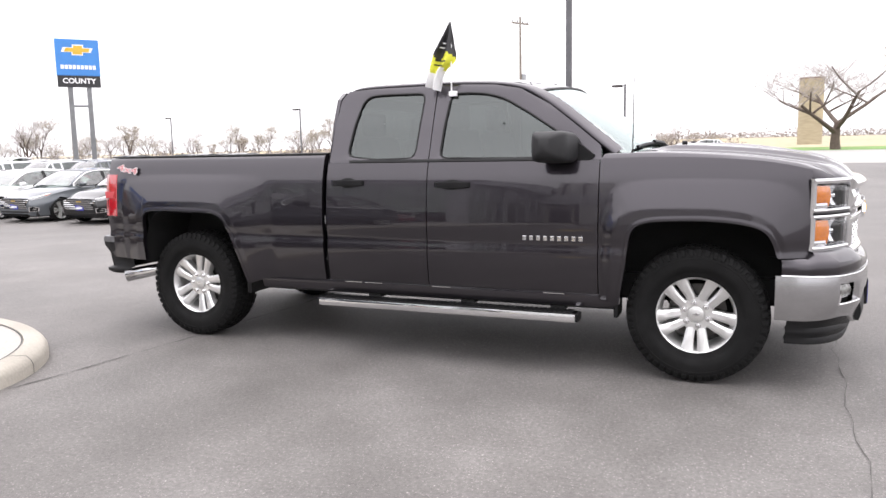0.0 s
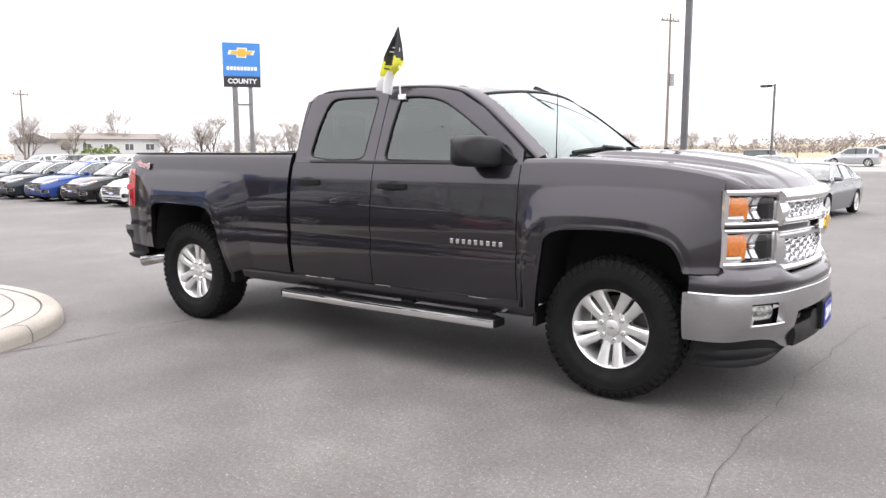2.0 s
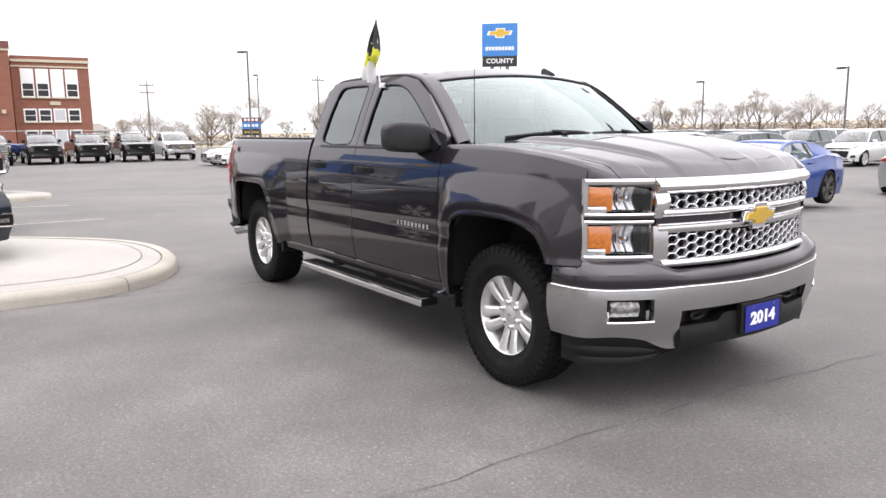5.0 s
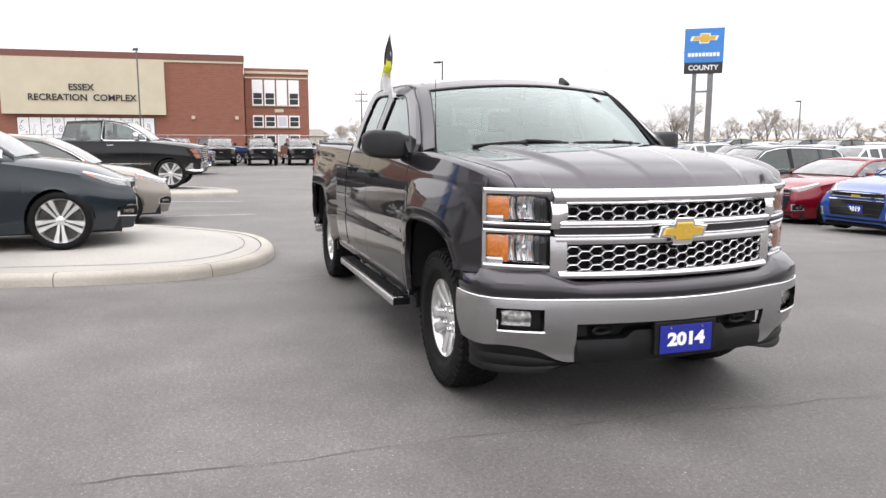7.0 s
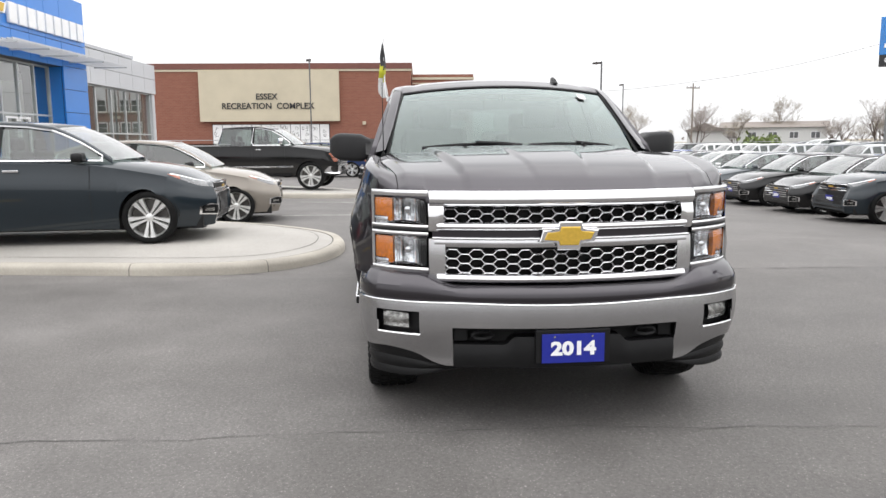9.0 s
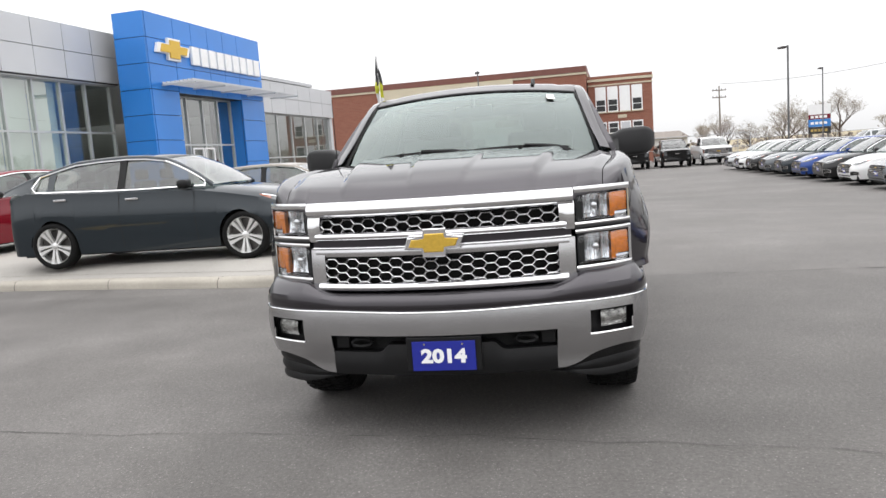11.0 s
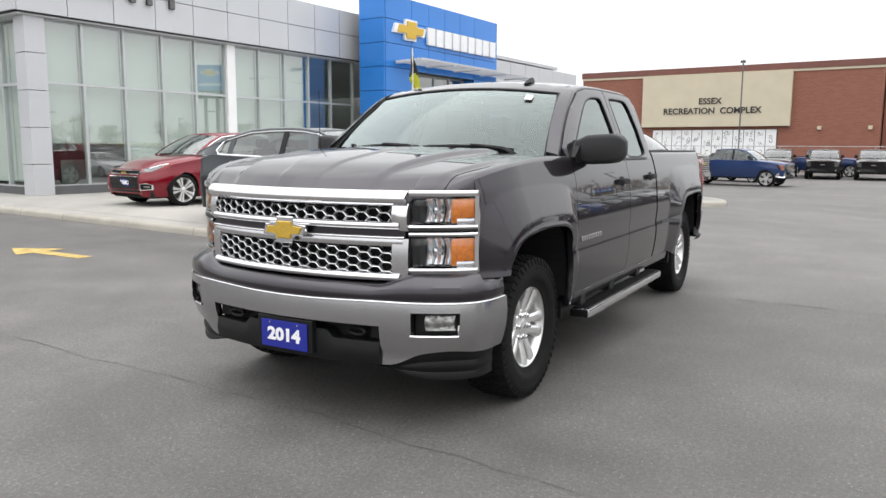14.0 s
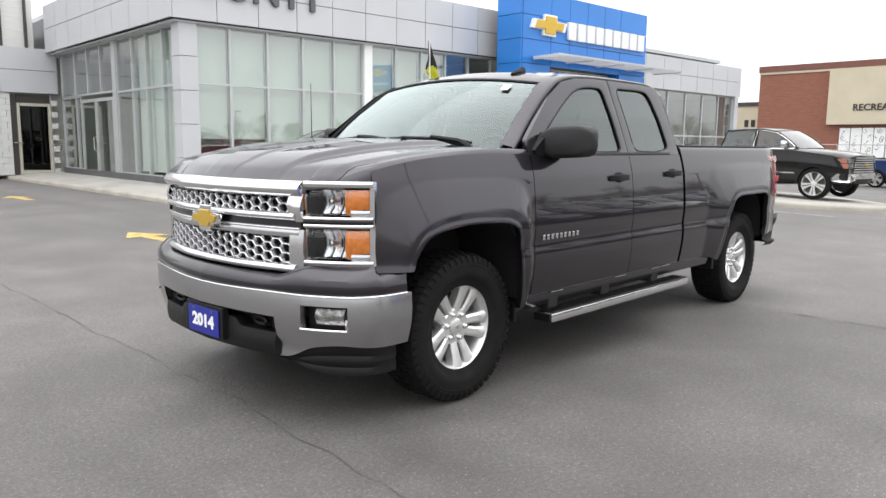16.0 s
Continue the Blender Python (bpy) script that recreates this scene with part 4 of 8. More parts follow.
def gap_to(line, x, z):
    """How far a point of the side lies from an outline; below zero inside it."""
    best = 9.0
    for (x0, z0), (x1, z1) in zip(line, line[1:]):
        ux, uz = x1 - x0, z1 - z0
        t = min(1.0, max(0.0, ((x - x0) * ux + (z - z0) * uz) / (ux * ux + uz * uz)))
        best = min(best, (x0 + t * ux - x) ** 2 + (z0 + t * uz - z) ** 2)
    inside = line[0][0] < x < line[-1][0] and z < curve(line, x)
    return -math.sqrt(best) if inside else math.sqrt(best)


def side_y(x, z):
    """Half-width of the body; squared flares stand out round the wheel openings."""
    y = spline(SIDE, z)
    foot = smooth(0.30, 0.46, z)
    for k, near, amount in ((0, 1.25 < x, 0.036), (1, x < -0.9, 0.040)):
        if not near:
            continue
        a, b = gap_to(CREASES[k], x, z), gap_to(BANDS[k], x, z)
        if a < 0:
            y += amount * (1.0 if b <= 0 else -a / (b - a)) * foot
            y += 0.003 * (1 - smooth(0.018, 0.026, gap_to(OPENINGS[k], x, z))) * foot
    if x > 2.05:
        y -= 0.085 * ((x - 2.05) / 0.37) ** 2
    if x < -2.3:
        y -= 0.05 * ((x + 2.3) / 0.32) ** 2
    return y


def arch_z(x, low):
    for line in OPENINGS:
        if line[0][0] < x < line[-1][0]:
            return max(low, curve(line, x))
    return low


def side_sheet(s, x0, x1, low, high, nz=44, step=0.022, extra=()):
    """One body panel of a side; low(x) and high(x) bound it; s is the side, 1 left or -1 right."""
    xs = set()
    k = max(2, int((x1 - x0) / step))
    xs.update(lerp(x0, x1, i / k) for i in range(k + 1))
    for line in OPENINGS:
        xs.update(q for q, _ in line if x0 < q < x1)
    xs = sorted(xs)
    xs = [x for i, x in enumerate(xs) if i in (0, len(xs) - 1) or x - xs[i - 1] > 0.0012]
    bm = bmesh.new()
    rows = []
    for i in range(nz + 1):
        rows.append([])
        for x in xs:
            lo, hi = low(x), high(x)
            z = lerp(lo, hi, i / nz)
            rows[-1].append((x, s * side_y(x, z), z))
    for dy, dz in extra:
        rows.append([(x, s * (side_y(x, high(x)) - dy), high(x) + dz) for x in xs])
    g = sheet(bm, rows)
    rim(bm, g, (0, -s * 0.035, 0), "bltr" if not extra else "blr")
    return bm


OUT = [(1.37, 1.338, 0.905), (1.31, 1.385, 0.888), (1.22, 1.455, 0.86), (1.10, 1.55, 0.83), (0.96, 1.655, 0.80), (0.85, 1.725, 0.782), (0.76, 1.768, 0.768), (0.62, 1.797, 0.757), (0.40, 1.812, 0.752), (0.10, 1.817, 0.750), (-0.20, 1.817, 0.750), (-0.40, 1.813, 0.752), (-0.49, 1.798, 0.758), (-0.535, 1.75, 0.778), (-0.552, 1.65, 0.818), (-0.562, 1.54, 0.86), (-0.57, 1.36, 0.925)]
def fine_line(pts, k=3):
    """More points along a smooth curve through points of three numbers."""
    out = []
    for i in range(len(pts) - 1):
        p0, p1, p2, p3 = (Vector(pts[min(len(pts) - 1, max(0, i + j))]) for j in (-1, 0, 1, 2))
        for q in range(k):
            t = q / k
            out.append(tuple(0.5 * (2 * p1 + (p2 - p0) * t + (2 * p0 - 5 * p1 + 4 * p2 - p3) * t * t + (3 * p1 - p0 - 3 * p2 + p3) * t ** 3)))
    return out + [tuple(pts[-1])]


OUT = fine_line(OUT[:11] + [(-0.38, 1.812, 0.752), (-0.455, 1.796, 0.759), (-0.505, 1.765, 0.772), (-0.533, 1.715, 0.792)] + OUT[14:])
GLASS_Y = [(1.28, 0.962), (1.31, 0.947), (1.36, 0.925), (1.455, 0.89), (1.54, 0.86), (1.65, 0.815), (1.75, 0.777), (1.80, 0.757), (1.83, 0.745)]
DOOR_RINGS = {
    "front": [((0.184, 1.305), (0.252, 1.328)), ((0.184, 1.55), (0.264, 1.55)), ((0.187, 1.802), (0.284, 1.742)), ((0.36, 1.802), (0.40, 1.744)), ((0.58, 1.79), (0.53, 1.734)), ((0.75, 1.758), (0.65, 1.70)), ((0.95, 1.650), (0.82, 1.605)), ((1.12, 1.522), (1.0, 1.49)), ((1.285, 1.39), (1.15, 1.385)), ((1.298, 1.305), (1.225, 1.328)), ((0.74, 1.305), (0.74, 1.321))],
    "rear": [((-0.558, 1.305), (-0.428, 1.348)), ((-0.553, 1.54), (-0.402, 1.56)), ((-0.536, 1.73), (-0.368, 1.70)), ((-0.488, 1.793), (-0.32, 1.752)), ((-0.30, 1.803), (-0.2, 1.758)), ((0.178, 1.804), (0.10, 1.754)), ((0.178, 1.55), (0.09, 1.55)), ((0.178, 1.305), (0.078, 1.330)), ((-0.2, 1.305), (-0.22, 1.323))],
}


def ring_round(pts, radius):
    """A closed outline with rounded corners, four points for each corner."""
    out, n = [], len(pts)
    for i in range(n):
        p0, p1, p2 = (Vector(pts[(i + j) % n]) for j in (-1, 0, 1))
        a = p1 + (p0 - p1).normalized() * min(radius, 0.45 * (p0 - p1).length)
        b = p1 + (p2 - p1).normalized() * min(radius, 0.45 * (p2 - p1).length)
        for q in range(4):
            t = q / 3
            out.append(a * (1 - t) ** 2 + p1 * 2 * t * (1 - t) + b * t * t)
    return out


BP = [(2.29, 0.985), (2.36, 0.984), (2.42, 0.978), (2.49, 0.957), (2.543, 0.925), (2.575, 0.897), (2.635, 0.81), (2.687, 0.707), (2.728, 0.56), (2.760, 0.40), (2.787, 0.20), (2.80, 0.0)]
FP = [(2.36, 0.955), (2.42, 0.918), (2.475, 0.872), (2.525, 0.81), (2.575, 0.735), (2.625, 0.645), (2.68, 0.45), (2.718, 0.25), (2.735, 0.0)]


def plan_curve(pts, y):
    q = [(b, a) for a, b in reversed(pts)]
    return spline(q, abs(y))


def bx(y):
    return plan_curve(BP, y)


def fx(y):
    return plan_curve(FP, y)


def fpatch(bm, y0, y1, z0, z1, fun, off=0.0, bulge=0.0, depth=0.03, ny=None, nz=4, lean=0.0):
    """A plate on the curved nose between two widths and two heights (numbers or functions of y)."""
    ny = ny or max(2, int(abs(y1 - y0) / 0.03))
    rows = []
    for k in range(nz + 1):
        v = k / nz
        r = []
        for i in range(ny + 1):
            y = lerp(y0, y1, i / ny)
            a = z0(y) if callable(z0) else z0
            b = z1(y) if callable(z1) else z1
            z = lerp(a, b, v)
            r.append((fun(y) + off + bulge * math.sin(math.pi * v) - lean * (z - 0.75), y, z))
        rows.append(r)
    g = sheet(bm, rows)
    rim(bm, g, (-depth, 0, 0))
    return g


def make_wheel(parent, R=0.402, name="wheel", detail=True):
    """A tyre with tread blocks on a five-pair-spoke alloy rim; its outer face looks along +y."""
    w = new(name)
    w.parent = parent
    bm = bmesh.new()
    k = R / 0.402
    prof = [(0.224, -0.115), (0.24, -0.128), (0.30, -0.137), (0.355, -0.133), (0.380, -0.122), (0.392, -0.10), (0.393, -0.06), (0.393, 0.06), (0.392, 0.10), (0.380, 0.122), (0.355, 0.133), (0.335, 0.1355), (0.333, 0.1335), (0.30, 0.137), (0.270, 0.131), (0.264, 0.124), (0.25, 0.118), (0.224, 0.108)]
    lathe(bm, [(r * k, a) for r, a in prof], 64)
    tread = bmesh.new()
    n = 52
    for i in range(n):
        for a0, a1, ph, r0, r1 in ((-0.125, -0.078, 0.0, 0.384, 0.402), (-0.07, -0.028, 0.5, 0.39, 0.402), (-0.02, 0.02, 0.2, 0.39, 0.402), (0.028, 0.07, 0.6, 0.39, 0.402), (0.078, 0.125, 0.1, 0.384, 0.402)):
            c = 2 * math.pi * (i + ph) / n
            d = 0.041
            vs = []
            for rr in (r0, r1):
                for aa in (a0, a1):
                    for cc in (c - d + 0.015 * math.sin(i * 2.1), c + d - 0.012):
                        dz = -0.012 if rr == r1 and abs(aa) > 0.12 else 0
                        vs.append(tread.verts.new(((rr + dz) * k * math.cos(cc), aa, (rr + dz) * k * math.sin(cc))))
            for q in ((4, 5, 7, 6), (0, 1, 5, 4), (2, 6, 7, 3), (0, 4, 6, 2), (1, 3, 7, 5)):
                tread.faces.new([vs[j] for j in q])
        for sgn in (-1, 1):
            c = 2 * math.pi * (i + 0.3) / n
            vs = [tread.verts.new((r * k * math.cos(c + q), sgn * a, r * k * math.sin(c + q))) for r, a in ((0.352, 0.1355), (0.384, 0.124)) for q in (-0.034, 0.034)]
            vo = [tread.verts.new((r * k * math.cos(c + q), sgn * a, r * k * math.sin(c + q))) for r, a in ((0.354, 0.1395), (0.388, 0.129)) for q in (-0.028, 0.028)]
            for q in ((0, 1), (1, 3), (3, 2), (2, 0)):
                tread.faces.new([vs[q[0]], vs[q[1]], vo[q[1]], vo[q[0]]])
            tread.faces.new([vo[0], vo[1], vo[3], vo[2]])
    part("tyre", bm, RUBBER, w, "black all-terrain tyre", auto=40)
    tagged(part("tread", tread, RUBBER, w, auto=40), "chunky black tread blocks", kind="stuff")
    bm = bmesh.new()
    lathe(bm, [(r * k, a) for r, a in ((0.206, -0.11), (0.200, -0.05), (0.203, 0.05), (0.212, 0.085), (0.219, 0.094), (0.228, 0.106), (0.246, 0.116), (0.256, 0.117), (0.260, 0.108), (0.250, 0.08))], 64)
    part("rim", bm, ALLOY, w, "silver alloy rim", auto=45)
    for j in range(5):
        for sgn in (-1, 1):
            bm = bmesh.new()
            rows = []
            for r, off, wd, a1, a0 in ((0.045, 0.024, 0.022, 0.062, 0.010), (0.080, 0.027, 0.0245, 0.070, 0.015), (0.110, 0.033, 0.0260, 0.077, 0.020), (0.150, 0.038, 0.0275, 0.086, 0.026), (0.185, 0.043, 0.0315, 0.092, 0.033), (0.222, 0.050, 0.041, 0.098, 0.04)):
                c = sgn * off
                rows.append([(r, c - wd, a0), (r, c - wd, a1 - 0.008), (r, c - wd * 0.55, a1), (r, c + wd * 0.55, a1), (r, c + wd, a1 - 0.008), (r, c + wd, a0)])
            ang = 2 * math.pi * j / 5 - math.pi / 2
            rows = [[(k * (x * math.cos(ang) - y * math.sin(ang)), z, k * (x * math.sin(ang) + y * math.cos(ang))) for x, y, z in r] for r in rows]
            sheet(bm, rows, closed=True)
            part("spoke", bm, ALLOY, w, auto=30)
    bm = bmesh.new()
    g = lathe(bm, [(r * k, a) for r, a in ((0.100, 0.0), (0.100, 0.060), (0.092, 0.070), (0.052, 0.070), (0.048, 0.064), (0.046, 0.064), (0.044, 0.076), (0.030, 0.081), (0.001, 0.082))], 40)
    part("hub", bm, ALLOY, w, auto=30)
    for j in range(6):
        c = 2 * math.pi * j / 6 + 0.35
        bm = bmesh.new()
        lathe(bm, [(0.0175, 0.0702), (0.0165, 0.072), (0.0125, 0.0722), (0.0125, 0.084), (0.009, 0.089), (0.0005, 0.090)], 10)
        bmesh.ops.translate(bm, verts=bm.verts, vec=(0.070 * k * math.cos(c), 0, 0.070 * k * math.sin(c)))
        part("lug_nut", bm, CHROME, w, auto=30)
    bm = bmesh.new()
    prism(bm, [(u * 0.020, v * 0.020) for u, v in ((-1, 0.2), (-0.4, 0.2), (-0.4, 0.42), (0.4, 0.42), (0.4, 0.2), (1, 0.2), (0.9, -0.2), (0.4, -0.2), (0.4, -0.42), (-0.4, -0.42), (-0.4, -0.2), (-1, -0.2))], lambda u, v, d: (u, d, v), 0.081, 0.0845)
    part("centre_emblem", bm, SATIN, w)
    bm = bmesh.new()
    lathe(bm, [(0.001, -0.03), (0.165 * k, -0.03), (0.165 * k, -0.05), (0.001, -0.05)], 40)
    part("brake_disc", bm, ALLOY_DARK, w)
    return w


def hexmesh(bm, y0, y1, z0, z1, fun, off, pitch=0.113, high=0.0445):
    """Chrome honeycomb: interlocked long hexagons, each with a raised frame round its opening."""
    a, h = pitch / 3, high / 2
    shape = [(-1, 0), (-0.5, 1), (0.5, 1), (1, 0), (0.5, -1), (-0.5, -1)]
    r, z = 0, z1 - h * 0.55
    while z > z0 - h * 0.6:
        y = y0 + (0.35 * pitch if r % 2 else -0.15 * pitch)
        while y < y1 + a:
            def ring(kx, kz, dx):
                out = []
                for u, v in shape:
                    yy = min(y1, max(y0, y + u * a * kx))
                    zz = min(z1, max(z0, z + v * h * kz))
                    out.append(bm.verts.new((fun(yy) + off + dx, yy, zz)))
                return out
            p0, p1, p2, p3 = ring(1.0, 1.0, 0.0), ring(0.93, 0.88, 0.002), ring(0.84, 0.73, -0.006), ring(0.80, 0.67, -0.03)
            for p, q in ((p0, p1), (p1, p2), (p2, p3)):
                for i in range(6):
                    j = (i + 1) % 6
                    if (p[i].co - p[j].co).length > 1e-5 and (q[i].co - q[j].co).length > 1e-5:
                        bm.faces.new([p[i], p[j], q[j], q[i]])
            y += pitch
        z -= h
        r += 1


def truck():
    top = thing("pickup_truck", "dark grey metallic extended-cab pickup with chrome grille and bumper", "pickup truck")
    UNI = lambda v: (lambda x: v)
    bed_low = lambda x: arch_z(x, 0.585 if x < -1.8 else lerp(0.44, 0.50, smooth(-1.3, -1.0, x)))
    for s in (-1, 1):
        # bed side
        bm = side_sheet(s, -2.60, -0.602, bed_low, lambda x: 1.335, extra=((0.008, 0.018), (0.022, 0.028), (0.075, 0.030), (0.085, 0.02), (0.085, -0.4)))
        bed = part("bed_side", bm, PAINT_TRUCK, top, auto=50)
        bm = bmesh.new()
        rows = [[(x, s * (side_y(x, 1.335) - d), z) for d, z in ((0.018, 1.364), (0.02, 1.374), (0.08, 1.376), (0.088, 1.364))] for x in [lerp(-2.58, -0.60, i / 30) for i in range(31)]]
        sheet(bm, rows)
        part("rail_cap", bm, PLASTIC, bed, "black plastic bed rail cap")
        # drive decal on the bed side
        text("4x4", 0.082, Matrix.Translation((-2.37, s * (side_y(-2.36, 1.275) + 0.003), 1.275)) @ (Matrix(((2.0, 0.3, 0, 0), (0, 0.32, -1, 0), (0, 0.74, 0, 0), (0, 0, 0, 1))) if s < 0 else Matrix(((-2.0, -0.3, 0, 0), (0, -0.32, 1, 0), (0, 0.74, 0, 0), (0, 0, 0, 1)))), DECAL, bed, "decal_lettering", 0.0003, 0.004, "red and white decal lettering")
        text("4x4", 0.082, Matrix.Translation((-2.37, s * (side_y(-2.36, 1.275) + 0.0036), 1.275)) @ (Matrix(((2.0, 0.3, 0, 0), (0, 0.32, -1, 0), (0, 0.74, 0, 0), (0, 0, 0, 1))) if s < 0 else Matrix(((-2.0, -0.3, 0, 0), (0, -0.32, 1, 0), (0, 0.74, 0, 0), (0, 0, 0, 1)))), REDINK, bed, "decal_lettering", 0.0005, 0.0, "red and white decal lettering")
        # doors
        for nm, x0, x1, ring in (("rear_door", -0.566, 0.178, "rear"), ("front_door", 0.184, 1.285, "front")):
            bm = side_sheet(s, x0, x1, UNI(0.505), UNI(1.304), nz=30)
            door = part(nm, bm, PAINT_TRUCK, top, auto=50)
            pairs = DOOR_RINGS[ring]
            oo, ii = ring_round([p[0] for p in pairs], 0.012), ring_round([p[1] for p in pairs], 0.05)
            bm = bmesh.new()
            gy = lambda z: spline(GLASS_Y, z)
            r0 = [(p.x, s * (gy(p.y) - 0.03), p.y) for p in oo]
            r1 = [(p.x, s * gy(p.y), p.y) for p in oo]
            r2 = [(lerp(p.x, q.x, 0.6), s * (gy(lerp(p.y, q.y, 0.6)) + 0.003), lerp(p.y, q.y, 0.6)) for p, q in zip(oo, ii)]
            r3 = [(q.x, s * gy(q.y), q.y) for q in ii]
            r4 = [(q.x, s * (gy(q.y) - 0.028), q.y) for q in ii]
            sheet(bm, [r0, r1, r2, r3, r4], closed=True)
            part("window_frame", bm, PAINT_TRUCK, door, auto=40)
            bm = bmesh.new()
            tube(bm, [(q.x, s * (gy(q.y) - 0.004), q.y) for q in ii + ii[:1]], 0.0075, 6, caps=False)
            part("window_seal", bm, PLASTIC, door)
            bm = bmesh.new()
            cx, cz = sum(q.x for q in ii) / len(ii), sum(q.y for q in ii) / len(ii)
            rows = [[(lerp(cx, q.x, k), s * (gy(lerp(cz, q.y, k)) - 0.012), lerp(cz, q.y, k)) for q in ii] for k in (0.02, 0.35, 0.7, 1.0)]
            sheet(bm, rows, closed=True)
            part("window", bm, GLASS_DARK, door, "dark tinted side window", smooth=True)
            # handle over a flat dark oval that paints the shade of its recess
            hx = -0.40 if ring == "rear" else 0.36
            hz = 1.172 if ring == "rear" else 1.160
            y = side_y(hx, hz)
            bm = bmesh.new()
            rows = []
            for t in range(13):
                a = -0.122 + 0.244 * t / 12
                bow = 0.040 * (1 - (a / 0.126) ** 4)
                h = 0.017 + 0.004 * math.cos(a * 14)
                rows.append([(hx + a, s * (y + bow * f + 0.003), hz + g * h) for f, g in ((0.35, -0.6), (0.6, -1), (0.95, -0.9), (1, 0), (0.95, 0.9), (0.6, 1), (0.35, 0.6))])
            g = sheet(bm, rows, closed=True)
            cap(bm, g[0])
            cap(bm, g[-1])
            part("door_handle", bm, PLASTIC, door, "black door handle", auto=50)
            # recess shade as colour: a near-black oval laid on the door skin
            bm = bmesh.new()
            bm.faces.new([bm.verts.new((hx + 0.062 * math.cos(a) - 0.0, s * (side_y(hx, hz + 0.034 * math.sin(a)) + 0.0025), hz + 0.034 * math.sin(a))) for a in [2 * math.pi * i / 20 for i in range(20)]])
            part("handle_recess_shade", bm, VOID, door)
            # lower moulding marks: thin bright strips at the sill
            for a in ((-0.45, -0.30) if ring == "rear" else (0.20, 0.95),):
                for q in a:
                    bm = bmesh.new()
                    box(bm, q, q + 0.13, s * 0.972 - 0.003, s * 0.972 + 0.003, 0.492, 0.497)
                    part("sill_clip", bm, SATIN, door)
        # belt line strip
        bm = bmesh.new()
        rows = [[(x, s * (spline(GLASS_Y, z) + o), z) for o, z in ((0.002, 1.304), (0.008, 1.308), (0.008, 1.320), (0.0, 1.325))] for x in [lerp(-0.40, 1.22, i / 24) for i in range(25)]]
        sheet(bm, rows)
        part("belt_strip", bm, PLASTIC, top, "black belt-line strip")
        # name badge on the door as plain bars
        for i in range(9):
            x = 0.838 + i * 0.0435 if s < 0 else 1.205 - i * 0.0435
            bm = bmesh.new()
            y = side_y(x, 0.836)
            box(bm, x - 0.0125, x + 0.0125, s * (y + 0.003) - 0.003, s * (y + 0.003) + 0.003, 0.821, 0.851, bev=0.003)
            part("badge_bar", bm, SATIN, top)
        # front fender
        top_line = [(1.28, 1.312), (1.42, 1.315), (1.6, 1.318), (1.87, 1.311), (2.14, 1.292), (2.30, 1.266), (2.42, 1.236)]
        top_z = lambda x: spline(top_line, x)
        f_low = lambda x: arch_z(x, 0.762 if x > 2.25 else 0.45 if x > 1.36 else 0.47)
        bm = side_sheet(s, 1.291, 2.42, f_low, top_z, nz=44)
        part("fender", bm, PAINT_TRUCK, top, auto=50)
        # rocker below the doors
        bm = bmesh.new()
        rows = [[(x, s * y, z) for y, z in ((0.90, 0.50), (0.955, 0.50), (0.962, 0.47), (0.945, 0.42), (0.90, 0.40))] for x in (-1.15, -0.6, 0, 0.6, 1.39)]
        g = sheet(bm, rows)
        cap(bm, g[0]); cap(bm, g[-1][::-1])
        part("rocker_panel", bm, PAINT_TRUCK, top, auto=40)
        # inner wheel houses
        for xc, a, h in ARCHES:
            bm = bmesh.new()
            rows = []
            for yy in (0.972, 0.52):
                rows.append([(xc + (a + 0.004) * math.copysign(abs(math.cos(math.pi * i / 30)) ** 0.5, math.cos(math.pi * i / 30)), s * yy, 0.40 + (h + 0.004) * math.sin(math.pi * i / 30) ** 0.5) for i in range(31)])
            foot = 0.48 if xc > 0 else 0.56
            rows = [[(p[0], p[1], foot) for p in r if p[2] <= foot][:1] + [p for p in r if p[2] > foot] + [(p[0], p[1], foot) for p in r if p[2] <= foot][-1:] for r in rows]
            sheet(bm, rows)
            bm.faces.new([bm.verts.new(p) for p in rows[-1]])
            part("wheel_house", bm, VOID, top)
        # front mud flap behind the wheel, black
        bm = bmesh.new()
        box(bm, 1.375, 1.40, s * 0.86 - 0.09, s * 0.86 + 0.09, 0.36, 0.47, bev=0.006)
        part("mud_flap", bm, PLASTIC, top)
        bm = bmesh.new()
        box(bm, -1.30, -1.26, s * 0.84 - 0.11, s * 0.84 + 0.11, 0.36, 0.56, bev=0.01)
        part("mud_flap", bm, PLASTIC, top)
        # running board
        board = new("running_board")
        board.parent = top
        bm = bmesh.new()
        box(bm, -0.63, 1.165, s * 0.985 - 0.062, s * 0.985 + 0.062, 0.330, 0.386, bev=0.016)
        part("board_body", bm, CHROME, board, "chrome running board bar", auto=40)
        for a, b in ((-0.60, 1.135),):
            bm = bmesh.new()
            box(bm, a, b, s * 0.985 - 0.050, s * 0.985 + 0.050, 0.384, 0.392, bev=0.003)
            part("tread_pad", bm, PLASTIC, board, "black ribbed tread pad")
            for i in range(56):
                bm = bmesh.new()
                q = lerp(a + 0.03, b - 0.03, i / 55)
                box(bm, q, q + 0.012, s * 0.985 - 0.044, s * 0.985 + 0.044, 0.392, 0.3965)
                part("tread_rib", bm, PLASTIC, board)
        for q in (-0.64, 1.165):
            bm = bmesh.new()
            box(bm, q - 0.006, q + 0.012, s * 0.983 - 0.058, s * 0.983 + 0.056, 0.336, 0.384, bev=0.006)
            part("end_cap", bm, PLASTIC, board, "black end cap")
        for q in (-0.30, 0.38, 0.98):
            bm = bmesh.new()
